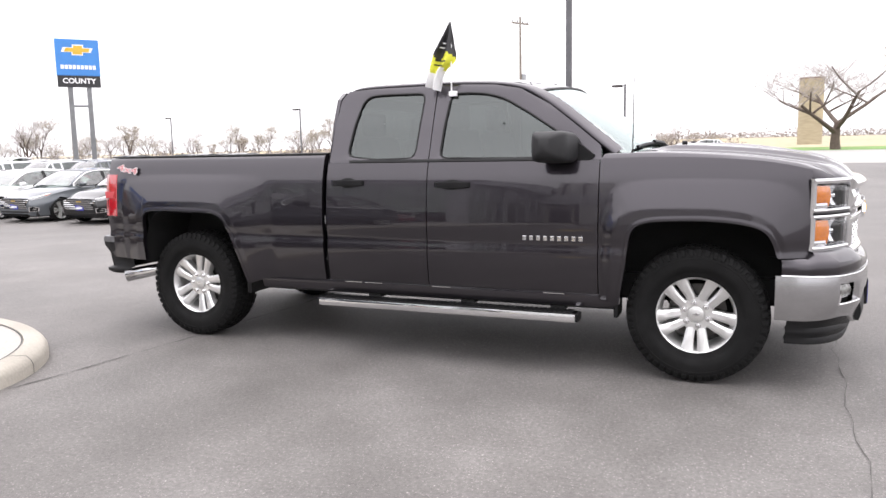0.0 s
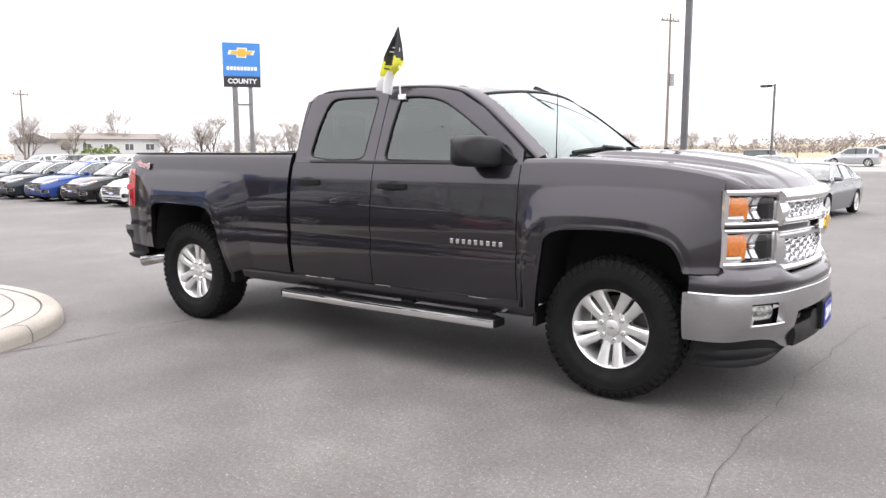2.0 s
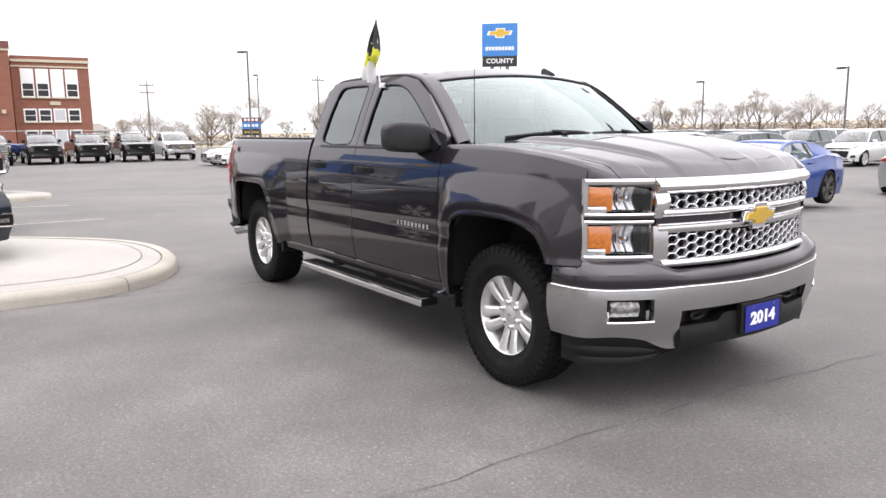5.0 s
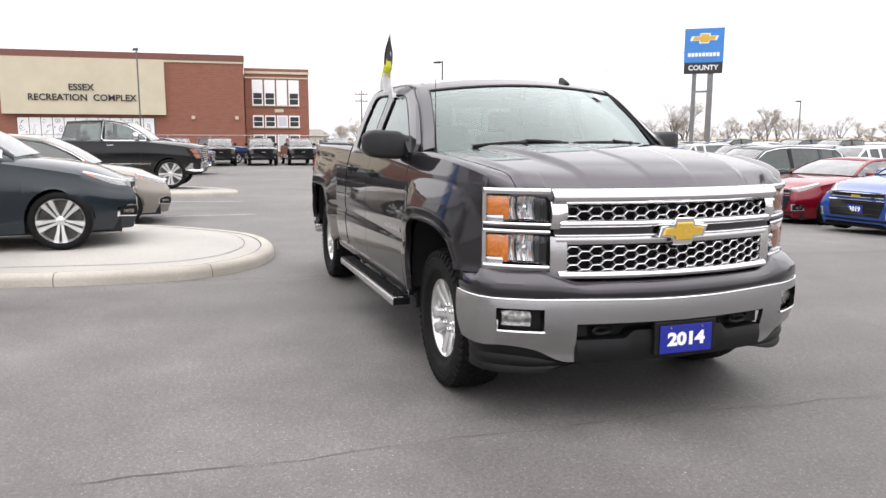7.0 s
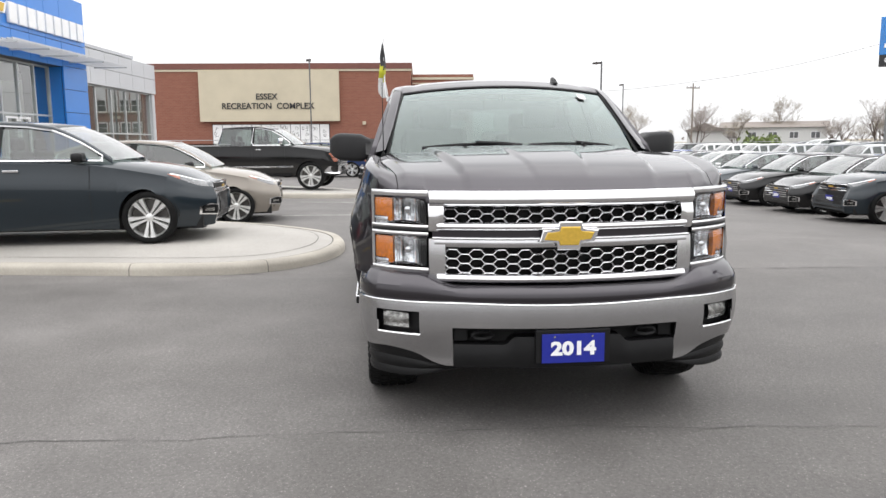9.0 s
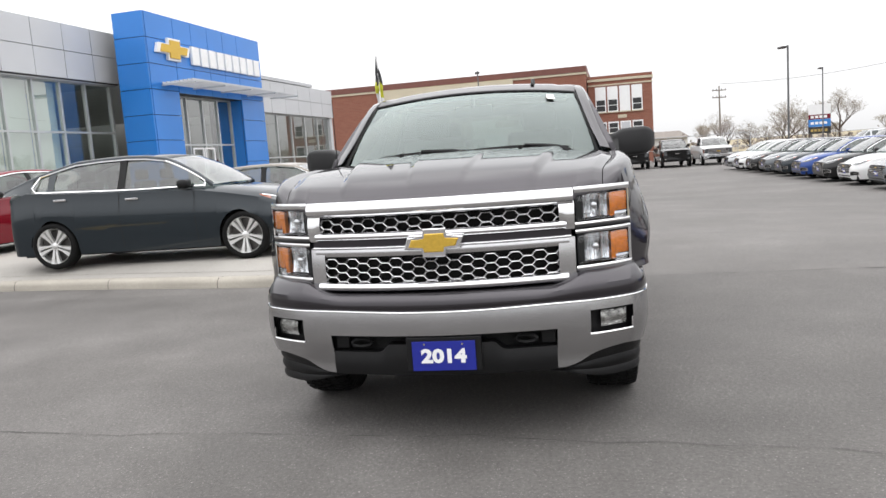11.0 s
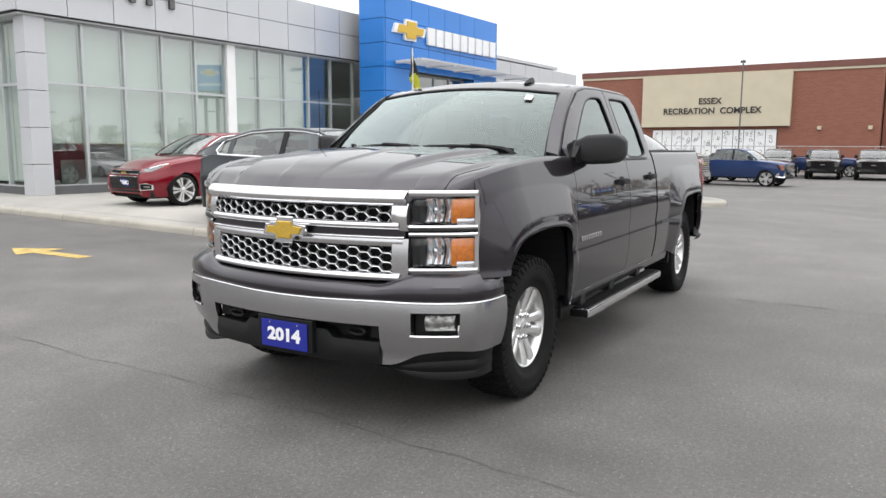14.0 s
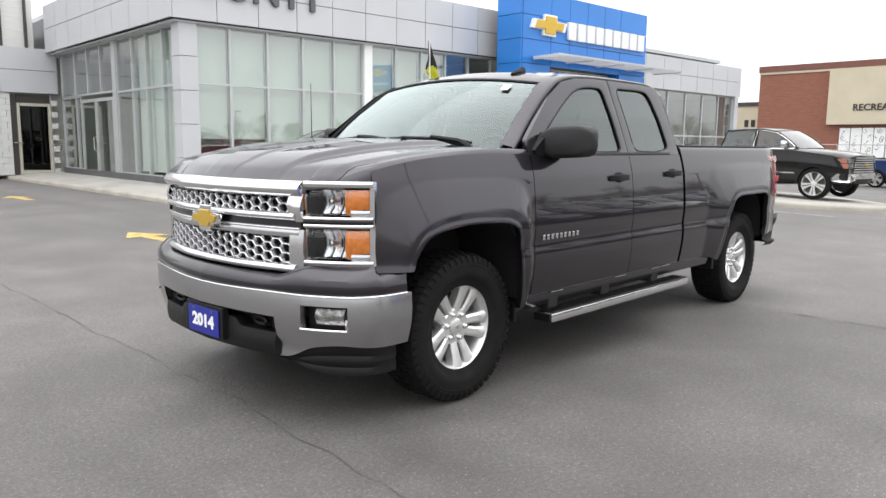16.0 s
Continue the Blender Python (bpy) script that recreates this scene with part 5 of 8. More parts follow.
            box(bm, q, q + 0.10, s * 0.90 - 0.03, s * 0.90 + 0.06, 0.386, 0.46, bev=0.01)
            part("bracket", bm, VOID, board)
        # pillar strip from hood to roof and down behind
        bm = bmesh.new()
        rows = []
        for i, (x, z, y) in enumerate(OUT):
            inn = 0.075 if x > 0.7 else 0.06
            fw = 0.035 * smooth(0.6, 1.0, x)
            rows.append([(x - 0.01, s * (y - 0.012), z - 0.016), (x, s * y, z - 0.004), (x + fw * 0.3, s * (y - 0.018), z + 0.008 + fw * 0.2), (x + fw, s * (y - inn), z + 0.016 + fw * 0.4)])
        sheet(bm, rows)
        part("roof_pillar", bm, PAINT_TRUCK, top, smooth=True)
        # mirror
        mir = new("side_mirror")
        mir.parent = top
        bm = bmesh.new()
        rows = []
        for k in range(15):
            u = k / 14
            y = 0.925 + 0.272 * u
            hz = 0.092 * (1 - (max(0, u - 0.55) / 0.45) ** 3.6 * 0.55) * (0.72 + 0.28 * smooth(0, 0.25, u))
            hx = 0.105 * (1 - (max(0, u - 0.6) / 0.4) ** 3 * 0.7)
            cx, cz = 1.06 - 0.05 * u, 1.376 + 0.016 * u
            rows.append([(cx + hx * math.copysign(abs(math.cos(a)) ** 0.34, math.cos(a)), s * y, cz + hz * math.copysign(abs(math.sin(a)) ** 0.32, math.sin(a))) for a in [2 * math.pi * i / 20 for i in range(20)]])
        g = sheet(bm, rows, closed=True)
        cap(bm, g[-1]); cap(bm, g[0][::-1])
        part("mirror_housing", bm, TRIM, mir, "dark grey textured mirror housing", auto=60)
        bm = bmesh.new()
        bm.faces.new([bm.verts.new((0.938 + 0.004 * i, s * y, z)) for i, (y, z) in enumerate(((0.955, 1.35), (1.165, 1.355), (1.165, 1.455), (0.955, 1.455)))])
        part("mirror_glass", bm, CHROME, mir)
        bm = bmesh.new()
        prism(bm, [(1.02, 1.31), (1.24, 1.31), (1.255, 1.335), (1.12, 1.44), (1.03, 1.42)], lambda u, v, d: (u, s * d, v), 0.90, 0.955)
        part("mirror_foot", bm, PLASTIC, mir)
        # tail light
        bm = bmesh.new()
        rows = []
        for z in [lerp(0.915, 1.237, i / 8) for i in range(9)]:
            rows.append([(-2.485, s * (side_y(-2.485, z) + 0.006), z), (-2.56, s * (side_y(-2.56, z) + 0.008), z), (-2.615, s * (side_y(-2.60, z) + 0.002), z), (-2.648, s * (side_y(-2.6, z) - 0.05), z), (-2.652, s * 0.80, z)])
        g = sheet(bm, rows)
        rim(bm, g, (0.02, -s * 0.02, 0))
        tl = part("tail_light", bm, REDLENS, top, "red tail light", auto=50)
        bm = bmesh.new()
        box(bm, -2.60, -2.5, s * (side_y(-2.55, 1.07) + 0.010) - 0.003, s * (side_y(-2.55, 1.07) + 0.010) + 0.001, 1.055, 1.105)
        part("reverse_lens", bm, pm("pale_red_lens", (0.50, 0.06, 0.07), 0.15, coat=1.0), tl)
    # tailgate, cab back, bed floor
    bm = bmesh.new()
    box(bm, -2.645, -2.60, -0.79, 0.79, 0.66, 1.36, bev=0.012)
    part("tailgate", bm, PAINT_TRUCK, top)
    bm = bmesh.new()
    box(bm, -2.59, -0.62, -0.51, 0.51, 0.80, 0.84)
    part("bed_floor", bm, VOID, top)
    bm = bmesh.new()
    box(bm, -0.66, -0.60, -0.86, 0.86, 0.84, 1.33)
    part("bed_headboard", bm, PAINT_TRUCK, top)
    bm = bmesh.new()
    for q in ((-0.60, -0.575, -0.90, 0.90, 0.5, 1.34), (-0.575, -0.555, -0.549, 0.549, 1.70, 1.77)):
        box(bm, *q)
    for s in (-1, 1):
        prism(bm, [(s * y, z) for y, z in ((0.55, 1.34), (0.905, 1.34), (0.855, 1.54), (0.815, 1.65), (0.775, 1.74), (0.70, 1.79), (0.55, 1.79))], lambda u, v, d: (d, u, v), -0.575, -0.548)
    part("cab_back", bm, PAINT_TRUCK, top)
    bm = bmesh.new()
    bm.faces.new([bm.verts.new((-0.565, y, z)) for y, z in ((-0.55, 1.34), (0.55, 1.34), (0.55, 1.70), (-0.55, 1.70))])
    part("rear_window", bm, GLASS_DARK, top)
    # roof
    bm = bmesh.new()
    rows = []
    for x, z, y in [p for p in OUT if p[1] > 1.70]:
        w = y - (0.075 if x > 0.7 else 0.06) + 0.004
        zc = z + (0.016 if x < 0.7 else 0.024)
        crown = 0.048 if x < 0.8 else 0.040
        rows.append([(x + (0.08 * (1 - (q / w) ** 2) if x > 0.8 else 0), q, zc + crown * (1 - (q / w) ** 2) - (0.006 if abs(abs(q) - 0.60) < 0.02 else 0)) for q in [w * k / 14 for k in range(-14, 15)]])
    g = sheet(bm, rows)
    rim(bm, g, (0, 0, -0.03), "bt")
    part("roof", bm, PAINT_TRUCK, top, smooth=True)
    # windscreen
    bm = bmesh.new()
    rows = []
    for k in range(11):
        v = k / 10
        r = []
        for i in range(-14, 15):
            u = i / 14
            w = lerp(0.815, 0.695, v)
            x = lerp(1.385, 0.875, v) + lerp(0.17, 0.075, v) * (1 - u * u)
            z = lerp(1.335, 1.742, v) + lerp(0.03, 0.045, v) * (1 - u * u) + 0.022 * math.sin(math.pi * v)
            r.append((x, w * u, z))
        rows.append(r)
    sheet(bm, rows)
    part("windscreen", bm, GLASS, top, "clear windscreen", smooth=True)
    bm = bmesh.new()
    tube(bm, [rows[k][0] for k in range(11)] + rows[-1][1:-1] + [rows[k][-1] for k in range(10, -1, -1)], 0.011, 6)
    part("windscreen_seal", bm, PLASTIC, top)
    bm = bmesh.new()
    bm.faces.new([bm.verts.new(Vector(p) + Vector((0.008, 0, 0.010))) for p in (rows[8][24], rows[8][25], rows[9][25], rows[9][24])])
    part("windscreen_sticker", bm, DECAL, top)
    # cowl and wipers
    bm = bmesh.new()
    rowsc = []
    for i in range(-14, 15):
        u = i / 14
        rowsc.append([(1.385 + 0.17 * (1 - u * u) + d, 0.83 * u, 1.335 + 0.03 * (1 - u * u) + h) for d, h in ((-0.02, -0.01), (0.06, -0.016), (0.10, -0.03))])
    sheet(bm, rowsc)
    part("cowl", bm, PLASTIC, top)
    for y0, y1 in ((-0.52, 0.10), (0.14, 0.72)):
        wp = new("wiper")
        wp.parent = top
        on = lambda y, lift, v: (lerp(1.385, 0.875, v) + 0.16 * (1 - (y / 0.815) ** 2) + 0.012, y, lerp(1.335, 1.742, v) + 0.03 * (1 - (y / 0.8) ** 2) + lift)
        bm = bmesh.new()
        tube(bm, [on(lerp(y0 - 0.08, y1 - 0.08, k / 8), 0.014, 0.035 + 0.025 * math.sin(math.pi * k / 8)) for k in range(9)], 0.011, 6)
        part("blade", bm, PLASTIC, wp)
        bm = bmesh.new()
        tube(bm, [on(y1, -0.005, -0.05), on(lerp(y0, y1, 0.75), 0.026, 0.02), on(lerp(y0, y1, 0.4), 0.028, 0.052)], [0.020, 0.015, 0.012], 6)
        part("arm", bm, PLASTIC, wp)
    # hood with raised centre
    edge = [(1.36, 1.338), (1.6, 1.345), (1.87, 1.335), (2.14, 1.312), (2.42, 1.268), (2.56, 1.232), (2.65, 1.196), (2.735, 1.187)]
    bm = bmesh.new()
    rows = []
    ny = 90
    for k in range(29):
        v = k / 28
        r = []
        for i in range(-ny, ny + 1):
            u = i / ny
            y = lerp(0.862, 0.785, smooth(0.45, 1.0, v)) * u
            back = 1.40 + 0.175 * (1 - u * u)
            yy = abs(y)
            front = fx(min(yy, 0.80)) + 0.004 - 0.35 * max(0, yy - 0.80)
            x = lerp(back, front, v ** 0.85)
            z = spline(edge, x) if x < 2.6 else spline(edge, 2.6) - 0.5 * (x - 2.6) ** 1.3 * 0.9
            edge_y = lerp(0.60, 0.44, v)
            dome = 0.026 * min(1.0, max(0.0, (edge_y + 0.03 - yy) / 0.035)) * smooth(0.0, 0.12, v) * (1 - smooth(0.75, 1.0, v) * 0.8)
            crown = 0.028 * (1 - (yy / 0.862) ** 2)
            nose = -0.055 * smooth(0.90, 1.0, v) * (1 if yy < 0.66 else 0.7)
            groove = 0.009 * min(1.0, max(0.0, (lerp(0.24, 0.13, v) - yy) / 0.025)) * smooth(0.1, 0.3, v) * (1 - smooth(0.8, 1.0, v))
            sidefall = -0.014 * smooth(0.93, 1.0, abs(u))
            r.append((x, y, z + dome + crown + groove + sidefall + nose))
        rows.append(r)
    g = sheet(bm, rows)
    inner_line = {s: [r[0 if s < 0 else -1] for r in rows] for s in (-1, 1)}
    rim(bm, g, (0, 0, -0.04))
    part("hood", bm, PAINT_TRUCK, top, "grey hood with a raised centre", auto=60)
    for s in (-1, 1):
        bm = bmesh.new()
        tube(bm, [(1.70, s * 0.36, 1.395), (1.73, s * 0.36, 1.400)], [0.016, 0.009], 8)
        part("washer_nozzle", bm, PLASTIC, top)
    # the fender's top runs in to the hood and out over the headlight
    for s in (-1, 1):
        bm = bmesh.new()
        rows = []
        for k, p in enumerate(inner_line[s]):
            v = k / 28
            xo = lerp(1.295, 2.42, v ** 0.85)
            zo = spline(top_line, xo)
            yo = side_y(xo, zo)
            r = []
            for q in range(9):
                w = q / 8
                x, y, z = lerp(xo, p[0], w), lerp(yo, abs(p[1]) + 0.004, w), lerp(zo, p[2] - 0.002, w)
                r.append((x, s * y, z + 0.026 * math.sin(math.pi * w ** 0.6) * (1 - 0.5 * v)))
            rows.append(r)
        g = sheet(bm, rows)
        rim(bm, g, (0.002, 0, -0.05), "t")
        part("fender_top", bm, PAINT_TRUCK, top, smooth=True)
    # grille
    grille = new("grille")
    grille.parent = top
    bm = bmesh.new()
    fpatch(bm, -0.60, 0.60, 0.76, 1.16, fx, -0.06, nz=2)
    part("grille_backing", bm, VOID, grille)
    bm = bmesh.new()
    hexmesh(bm, -0.585, 0.585, 1.036, 1.114, fx, 0.0)
    part("upper_mesh", bm, SATIN, grille, "chrome honeycomb mesh", auto=25)
    bm = bmesh.new()
    hexmesh(bm, -0.575, 0.575, 0.788, 0.922, fx, 0.0)
    part("lower_mesh", bm, SATIN, grille, "chrome honeycomb mesh", auto=25)
    for nm, z0, z1, w, off, bul, mat_ in (("top_bar", 1.110, 1.186, 0.645, 0.006, 0.034, CHROME), ("middle_bar", 1.000, 1.038, 0.61, 0.012, 0.016, CHROME), ("slot_panel", 0.968, 0.999, 0.63, 0.0, 0.0, PAINT_TRUCK), ("thin_bar", 0.956, 0.970, 0.63, 0.008, 0.008, CHROME), ("satin_panel", 0.920, 0.957, 0.62, 0.002, 0.004, SATIN), ("bottom_bar", 0.750, 0.790, 0.61, 0.012, 0.016, CHROME)):
        bm = bmesh.new()
        fpatch(bm, -w, w, z0, z1, fx, off, bul, 0.05, nz=8)
        part(nm, bm, mat_, grille, auto=50)
    for s in (-1, 1):
        bm = bmesh.new()
        fpatch(bm, s * 0.578, s * 0.648, lambda y: 1.02 if abs(y) < 0.60 else 0.995, 1.125, fx, 0.006, 0.020, 0.05, ny=5, nz=6)
        part("side_cheek", bm, CHROME, grille, auto=40)
        bm = bmesh.new()
        fpatch(bm, s * 0.570, s * 0.646, 0.755, 0.958, fx, 0.002, 0.008, 0.05, ny=5, nz=6)
        part("side_cheek", bm, SATIN, grille, auto=40)
    bow = [(-1, 0.16), (-0.40, 0.16), (-0.40, 0.40), (0.46, 0.40), (0.46, 0.16), (1.10, 0.16), (0.94, -0.16), (0.40, -0.16), (0.40, -0.40), (-0.46, -0.40), (-0.46, -0.16), (-1.14, -0.16)]
    for mat_, k, d, nm in ((CHROME, 1.0, 0.020, "emblem_border"), (GOLD, 0.84, 0.027, "emblem")):
        bm = bmesh.new()
        prism(bm, [((u + 0.02) * 0.126 * k, 0.978 + v * (0.166 if k == 1.0 else 0.108)) for u, v in bow], lambda u, v, dd: (2.755 + dd, u, v), 0.0, d)
        bmesh.ops.bevel(bm, geom=[e for e in bm.edges if all(v.co.x > 2.755 + d - 0.001 for v in e.verts)], offset=0.004, segments=1, affect="EDGES")
        part(nm, bm, mat_, grille, "gold cross emblem" if mat_ is GOLD else "")
    # headlights
    for s in (-1, 1):
        hl = new("headlight")
        hl.parent = top
        for z0, z1, nm in ((1.024, 1.160, "upper"), (0.818, 0.972, "lower")):
            bm = bmesh.new()
            fpatch(bm, s * 0.655, s * 0.905, z0, z1, fx, -0.085, 0, 0.01, nz=2)
            part("lamp_back", bm, PLASTIC, hl)
            # faceted bowl: mirror flutes, each set at its own slant
            for i in range(11):
                bm = bmesh.new()
                q, wd = 0.690 + i * 0.0115, 0.0112
                slant = (0.016, -0.010, 0.020, 0.004, -0.014, 0.012)[i % 6]
                bowl = lambda y, q=q, slant=slant: fx(y) - 0.034 - 0.026 * max(0.0, 1 - ((abs(y) - 0.748) / 0.066) ** 2) + slant * ((abs(y) - q) / 0.0115 - 0.5)
                fpatch(bm, s * q, s * (q + wd), z0 + 0.012, z1 - 0.012, bowl, 0.0, -0.024, 0.004, ny=2, nz=8)
                part("reflector_flute", bm, REFLECTOR, hl, "bright fluted lamp reflector", auto=20)
            yc, zc = s * 0.742, (z0 + z1) / 2
            bm = bmesh.new()
            tube(bm, [(fx(yc) - 0.075, yc, zc), (fx(yc) - 0.05, yc, zc), (fx(yc) - 0.028, yc, zc), (fx(yc) - 0.024, yc, zc)], [0.018, 0.017, 0.015, 0.006], 12)
            part("bulb", bm, CHROME, hl, auto=30)
            # black divider and housing lip on the grille side
            bm = bmesh.new()
            fpatch(bm, s * 0.656, s * 0.686, z0 + 0.004, z1 - 0.004, fx, -0.016, 0.0, 0.05, ny=3)
            part("housing_lip", bm, PLASTIC, hl)
            bm = bmesh.new()
            low = lambda y, z0=z0: z0 + lerp(0.010, 0.034, smooth(0.835, 0.850, abs(y)))
            fpatch(bm, s * 0.815, s * 0.899, low, lambda y, z1=z1: z1 - 0.012 - 0.10 * max(0.0, 0.848 - abs(y)), fx, -0.010, 0.008, 0.05, ny=10)
            part("turn_signal", bm, AMBER, hl, "amber turn signal lens", auto=50)
            bm = bmesh.new()
            fpatch(bm, s * 0.838, s * 0.906, z0, z0 + 0.030, fx, -0.004, 0.004, 0.04, ny=4)
            part("lower_ledge", bm, CHROME, hl, auto=40)
            bm = bmesh.new()
            fpatch(bm, s * 0.656, s * 0.906, z0, z1, fx, 0.0, 0.004, 0.002, nz=3)
            part("lens", bm, LENS_CLEAR, hl, "clear lamp lens", smooth=True)
        for z0, z1, mat_ in ((1.160, 1.188, CHROME), (1.006, 1.022, CHROME), (0.988, 1.006, PLASTIC), (0.970, 0.988, CHROME), (0.795, 0.816, CHROME)):
            bm = bmesh.new()
            fpatch(bm, s * 0.650, s * 0.914, z0, z1, fx, 0.006, 0.006, 0.02, nz=4)
            part("bezel", bm, mat_, hl, auto=40)
        bm = bmesh.new()
        fpatch(bm, s * 0.903, s * 0.916, 0.797, 1.186, fx, 0.004, 0, 0.012, ny=2, nz=2)
        part("bezel", bm, CHROME, hl)
    # body-coloured strip over the bumper, then the bumper in bright and dark pieces
    front = new("front_bumper")
    front.parent = top
    tz = lambda y: lerp(0.744, 0.800, smooth(0.52, 0.70, abs(y)))
    shelf = lambda y: lerp(0.712, 0.738, smooth(0.45, 0.72, abs(y)))
    bz = lambda y: lerp(0.655, 0.664, smooth(0.1, 0.6, abs(y)))
    corner = [(2.285, 0.985), (2.32, 0.985), (2.36, 0.984), (2.42, 0.978), (2.46, 0.967), (2.50, 0.953)]
    ys = sorted({0.93, 0.915, 0.897, 0.88, 0.698, 0.545, 0.0} | {lerp(0.0, 0.90, i / 36) for i in range(37)})
    stations = corner + [(bx(y), y) for y in reversed(ys)]
    stations = [(x, -y) for x, y in stations[:-1]] + [(x, y) for x, y in reversed(stations)]

    def outward(i):
        a, b = stations[max(0, i - 1)], stations[min(len(stations) - 1, i + 1)]
        d = Vector((b[0] - a[0], b[1] - a[1])).normalized()
        return d.y, -d.x

    bm = bmesh.new()
    rows = []
    for k in range(13):
        r = []
        for i, (x, y) in enumerate(stations):
            nx, ny_ = outward(i)
            side_on = x < 2.44
            top_z2 = 0.760 if side_on else tz(y)
            lip = 0.728 if side_on else shelf(y)
            if side_on:
                tx, ty = x - 0.010, math.copysign(min(abs(y) - 0.010, side_y(min(x, 2.42), 0.79) + 0.003), y)
            elif abs(y) > 0.93:
                tx, ty = 2.43, math.copysign(0.918, y)
            else:
                tx, ty = min(fx(y) + 0.012, x - 0.012), y
            if k <= 6:
                w, z, q = 0.0, lerp(bz(y), lip, k / 6), 0.006 * math.sin(math.pi * k / 6)
            else:
                w, q = (k - 6) / 6, 0.0
                z = lerp(lip, top_z2, w) + 0.010 * math.sin(math.pi * w)
            r.append((lerp(x, tx, w) - (0.004 - q) * nx, lerp(y, ty, w) - (0.004 - q) * ny_, z))
        rows.append(r)
    rows.append([(p[0] - 0.06, p[1] * 0.96, p[2] + 0.003) for p in rows[-1]])
    sheet(bm, rows)
    part("bumper_cover", bm, PAINT_TRUCK, front, "body-coloured bumper top", auto=28)
    cz0 = lambda y: spline([(0, 0.40), (0.52, 0.352), (0.58, 0.350), (0.64, 0.366), (0.72, 0.405), (0.80, 0.424), (0.89, 0.430), (0.97, 0.415), (1, 0.408)], abs(y))
    levels = [0.345, 0.36, 0.38, 0.40, 0.42, 0.44, 0.46, 0.48, 0.50, 0.508, 0.525, 0.545, 0.57, 0.595, 0.618, 0.640, 0.655, 0.70]
    bm = bmesh.new()
    grid = []
    for z0 in levels:
        r = []
        for i, (x, y) in enumerate(stations):
            nx, ny_ = outward(i)
            z = min(bz(y), max(z0, cz0(y)))
            q = min(1, max(0, (z - 0.40) / 0.27))
            o = 0.012 * math.sin(math.pi * q) - 0.030 * (1 - q) ** 2
            r.append(bm.verts.new((x + nx * o, y + ny_ * o, z)))
        grid.append(r)
    for k in range(len(levels) - 1):
        for i in range(len(stations) - 1):
            q = [grid[k][i], grid[k][i + 1], grid[k + 1][i + 1], grid[k + 1][i]]
            ym = abs(stations[i][1] + stations[i + 1][1]) / 2
            zm = (levels[k] + levels[k + 1]) / 2
            front_on = stations[i][0] > 2.47
            if (front_on and 0.698 < ym < 0.897 and 0.508 < zm < 0.618) or (ym < 0.545 and zm < 0.545):
                continue
            if max(p.co.z for p in q) - min(p.co.z for p in q) > 1e-4:
                bm.faces.new(q)
    bmesh.ops.remove_doubles(bm, verts=bm.verts, dist=0.0004)
    edges = [e for e in bm.edges if e.is_boundary]
    ring = bmesh.ops.extrude_edge_only(bm, edges=edges)["geom"]
    bmesh.ops.translate(bm, verts=[v for v in ring if isinstance(v, bmesh.types.BMVert)], vec=(-0.03, 0, 0))
    part("bumper_bar", bm, BUMPER, front, "satin chrome bumper face", auto=50)
    for s in (-1, 1):
        # fog lamp pocket
        fog = new("fog_lamp")
        fog.parent = front
        bm = bmesh.new()
        fpatch(bm, s * 0.690, s * 0.905, 0.500, 0.628, bx, -0.055, 0, 0.01, nz=2)
        part("pocket", bm, PLASTIC, fog)
        bm = bmesh.new()
        fpatch(bm, s * 0.748, s * 0.868, 0.528, 0.602, bx, -0.034, 0.014, 0.02, nz=4)
        part("lamp", bm, LAMP_DIM, fog, "clear fog lamp", auto=50)
        for q in ((0.698, 0.897, 0.500, 0.511), (0.893, 0.899, 0.511, 0.560)):
            bm = bmesh.new()
            fpatch(bm, s * q[0], s * q[1], q[2], q[3], bx, 0.006, 0.004, 0.03, nz=2)
            part("pocket_trim", bm, CHROME, fog)
    # bright lip along the top of the bumper
    bm = bmesh.new()
    lip = [(x + 0.002 * outward(i)[0], y + 0.002 * outward(i)[1], bz(y)) for i, (x, y) in enumerate(stations)]
    tube(bm, lip, 0.005, 6)
    part("bumper_lip", bm, CHROME, front)
    # dark lower opening and air dam
    bm = bmesh.new()
    fpatch(bm, -0.565, 0.565, 0.36, 0.54, bx, -0.10, 0, 0.02, nz=2)
    part("lower_opening", bm, VOID, front)
    step = lambda y: lerp(0.500, 0.462, smooth(0.25, 0.30, abs(y)))
    bm = bmesh.new()
    fpatch(bm, -0.54, 0.54, 0.350, step, bx, -0.014, 0.010, 0.07, nz=6, ny=60)
    part("lower_valance", bm, PLASTIC, front, "black plastic lower valance", auto=40)
    bm = bmesh.new()
    fpatch(bm, -0.54, 0.54, 0.535, 0.547, bx, -0.012, 0.004, 0.06, nz=3)
    part("lower_grille_bar", bm, PLASTIC, front)
    for s in (-1, 1):
        bm = bmesh.new()
        tube(bm, [(bx(s * 0.40) - 0.05, s * (0.40 + 0.050 * math.cos(a)), 0.497 + 0.018 * math.sin(a)) for a in [math.pi * i / 8 * 2 for i in range(9)]], 0.011, 6)
        part("tow_hook", bm, PLASTIC, front, "black tow hook")
        bm = bmesh.new()
        box(bm, bx(0.5) - 0.06, bx(0.5) - 0.045, min(s * 0.47, s * 0.535), max(s * 0.47, s * 0.535), 0.47, 0.535, bev=0.004)
        part("hook_cheek", bm, PLASTIC, front)
    bm = bmesh.new()
    dz0 = lambda y: lerp(0.335, 0.278, smooth(0.45, 0.80, abs(y)))
    dam = [(2.322, 0.948), (2.37, 0.950), (2.42, 0.945), (2.47, 0.930), (2.515, 0.90), (2.555, 0.855)]
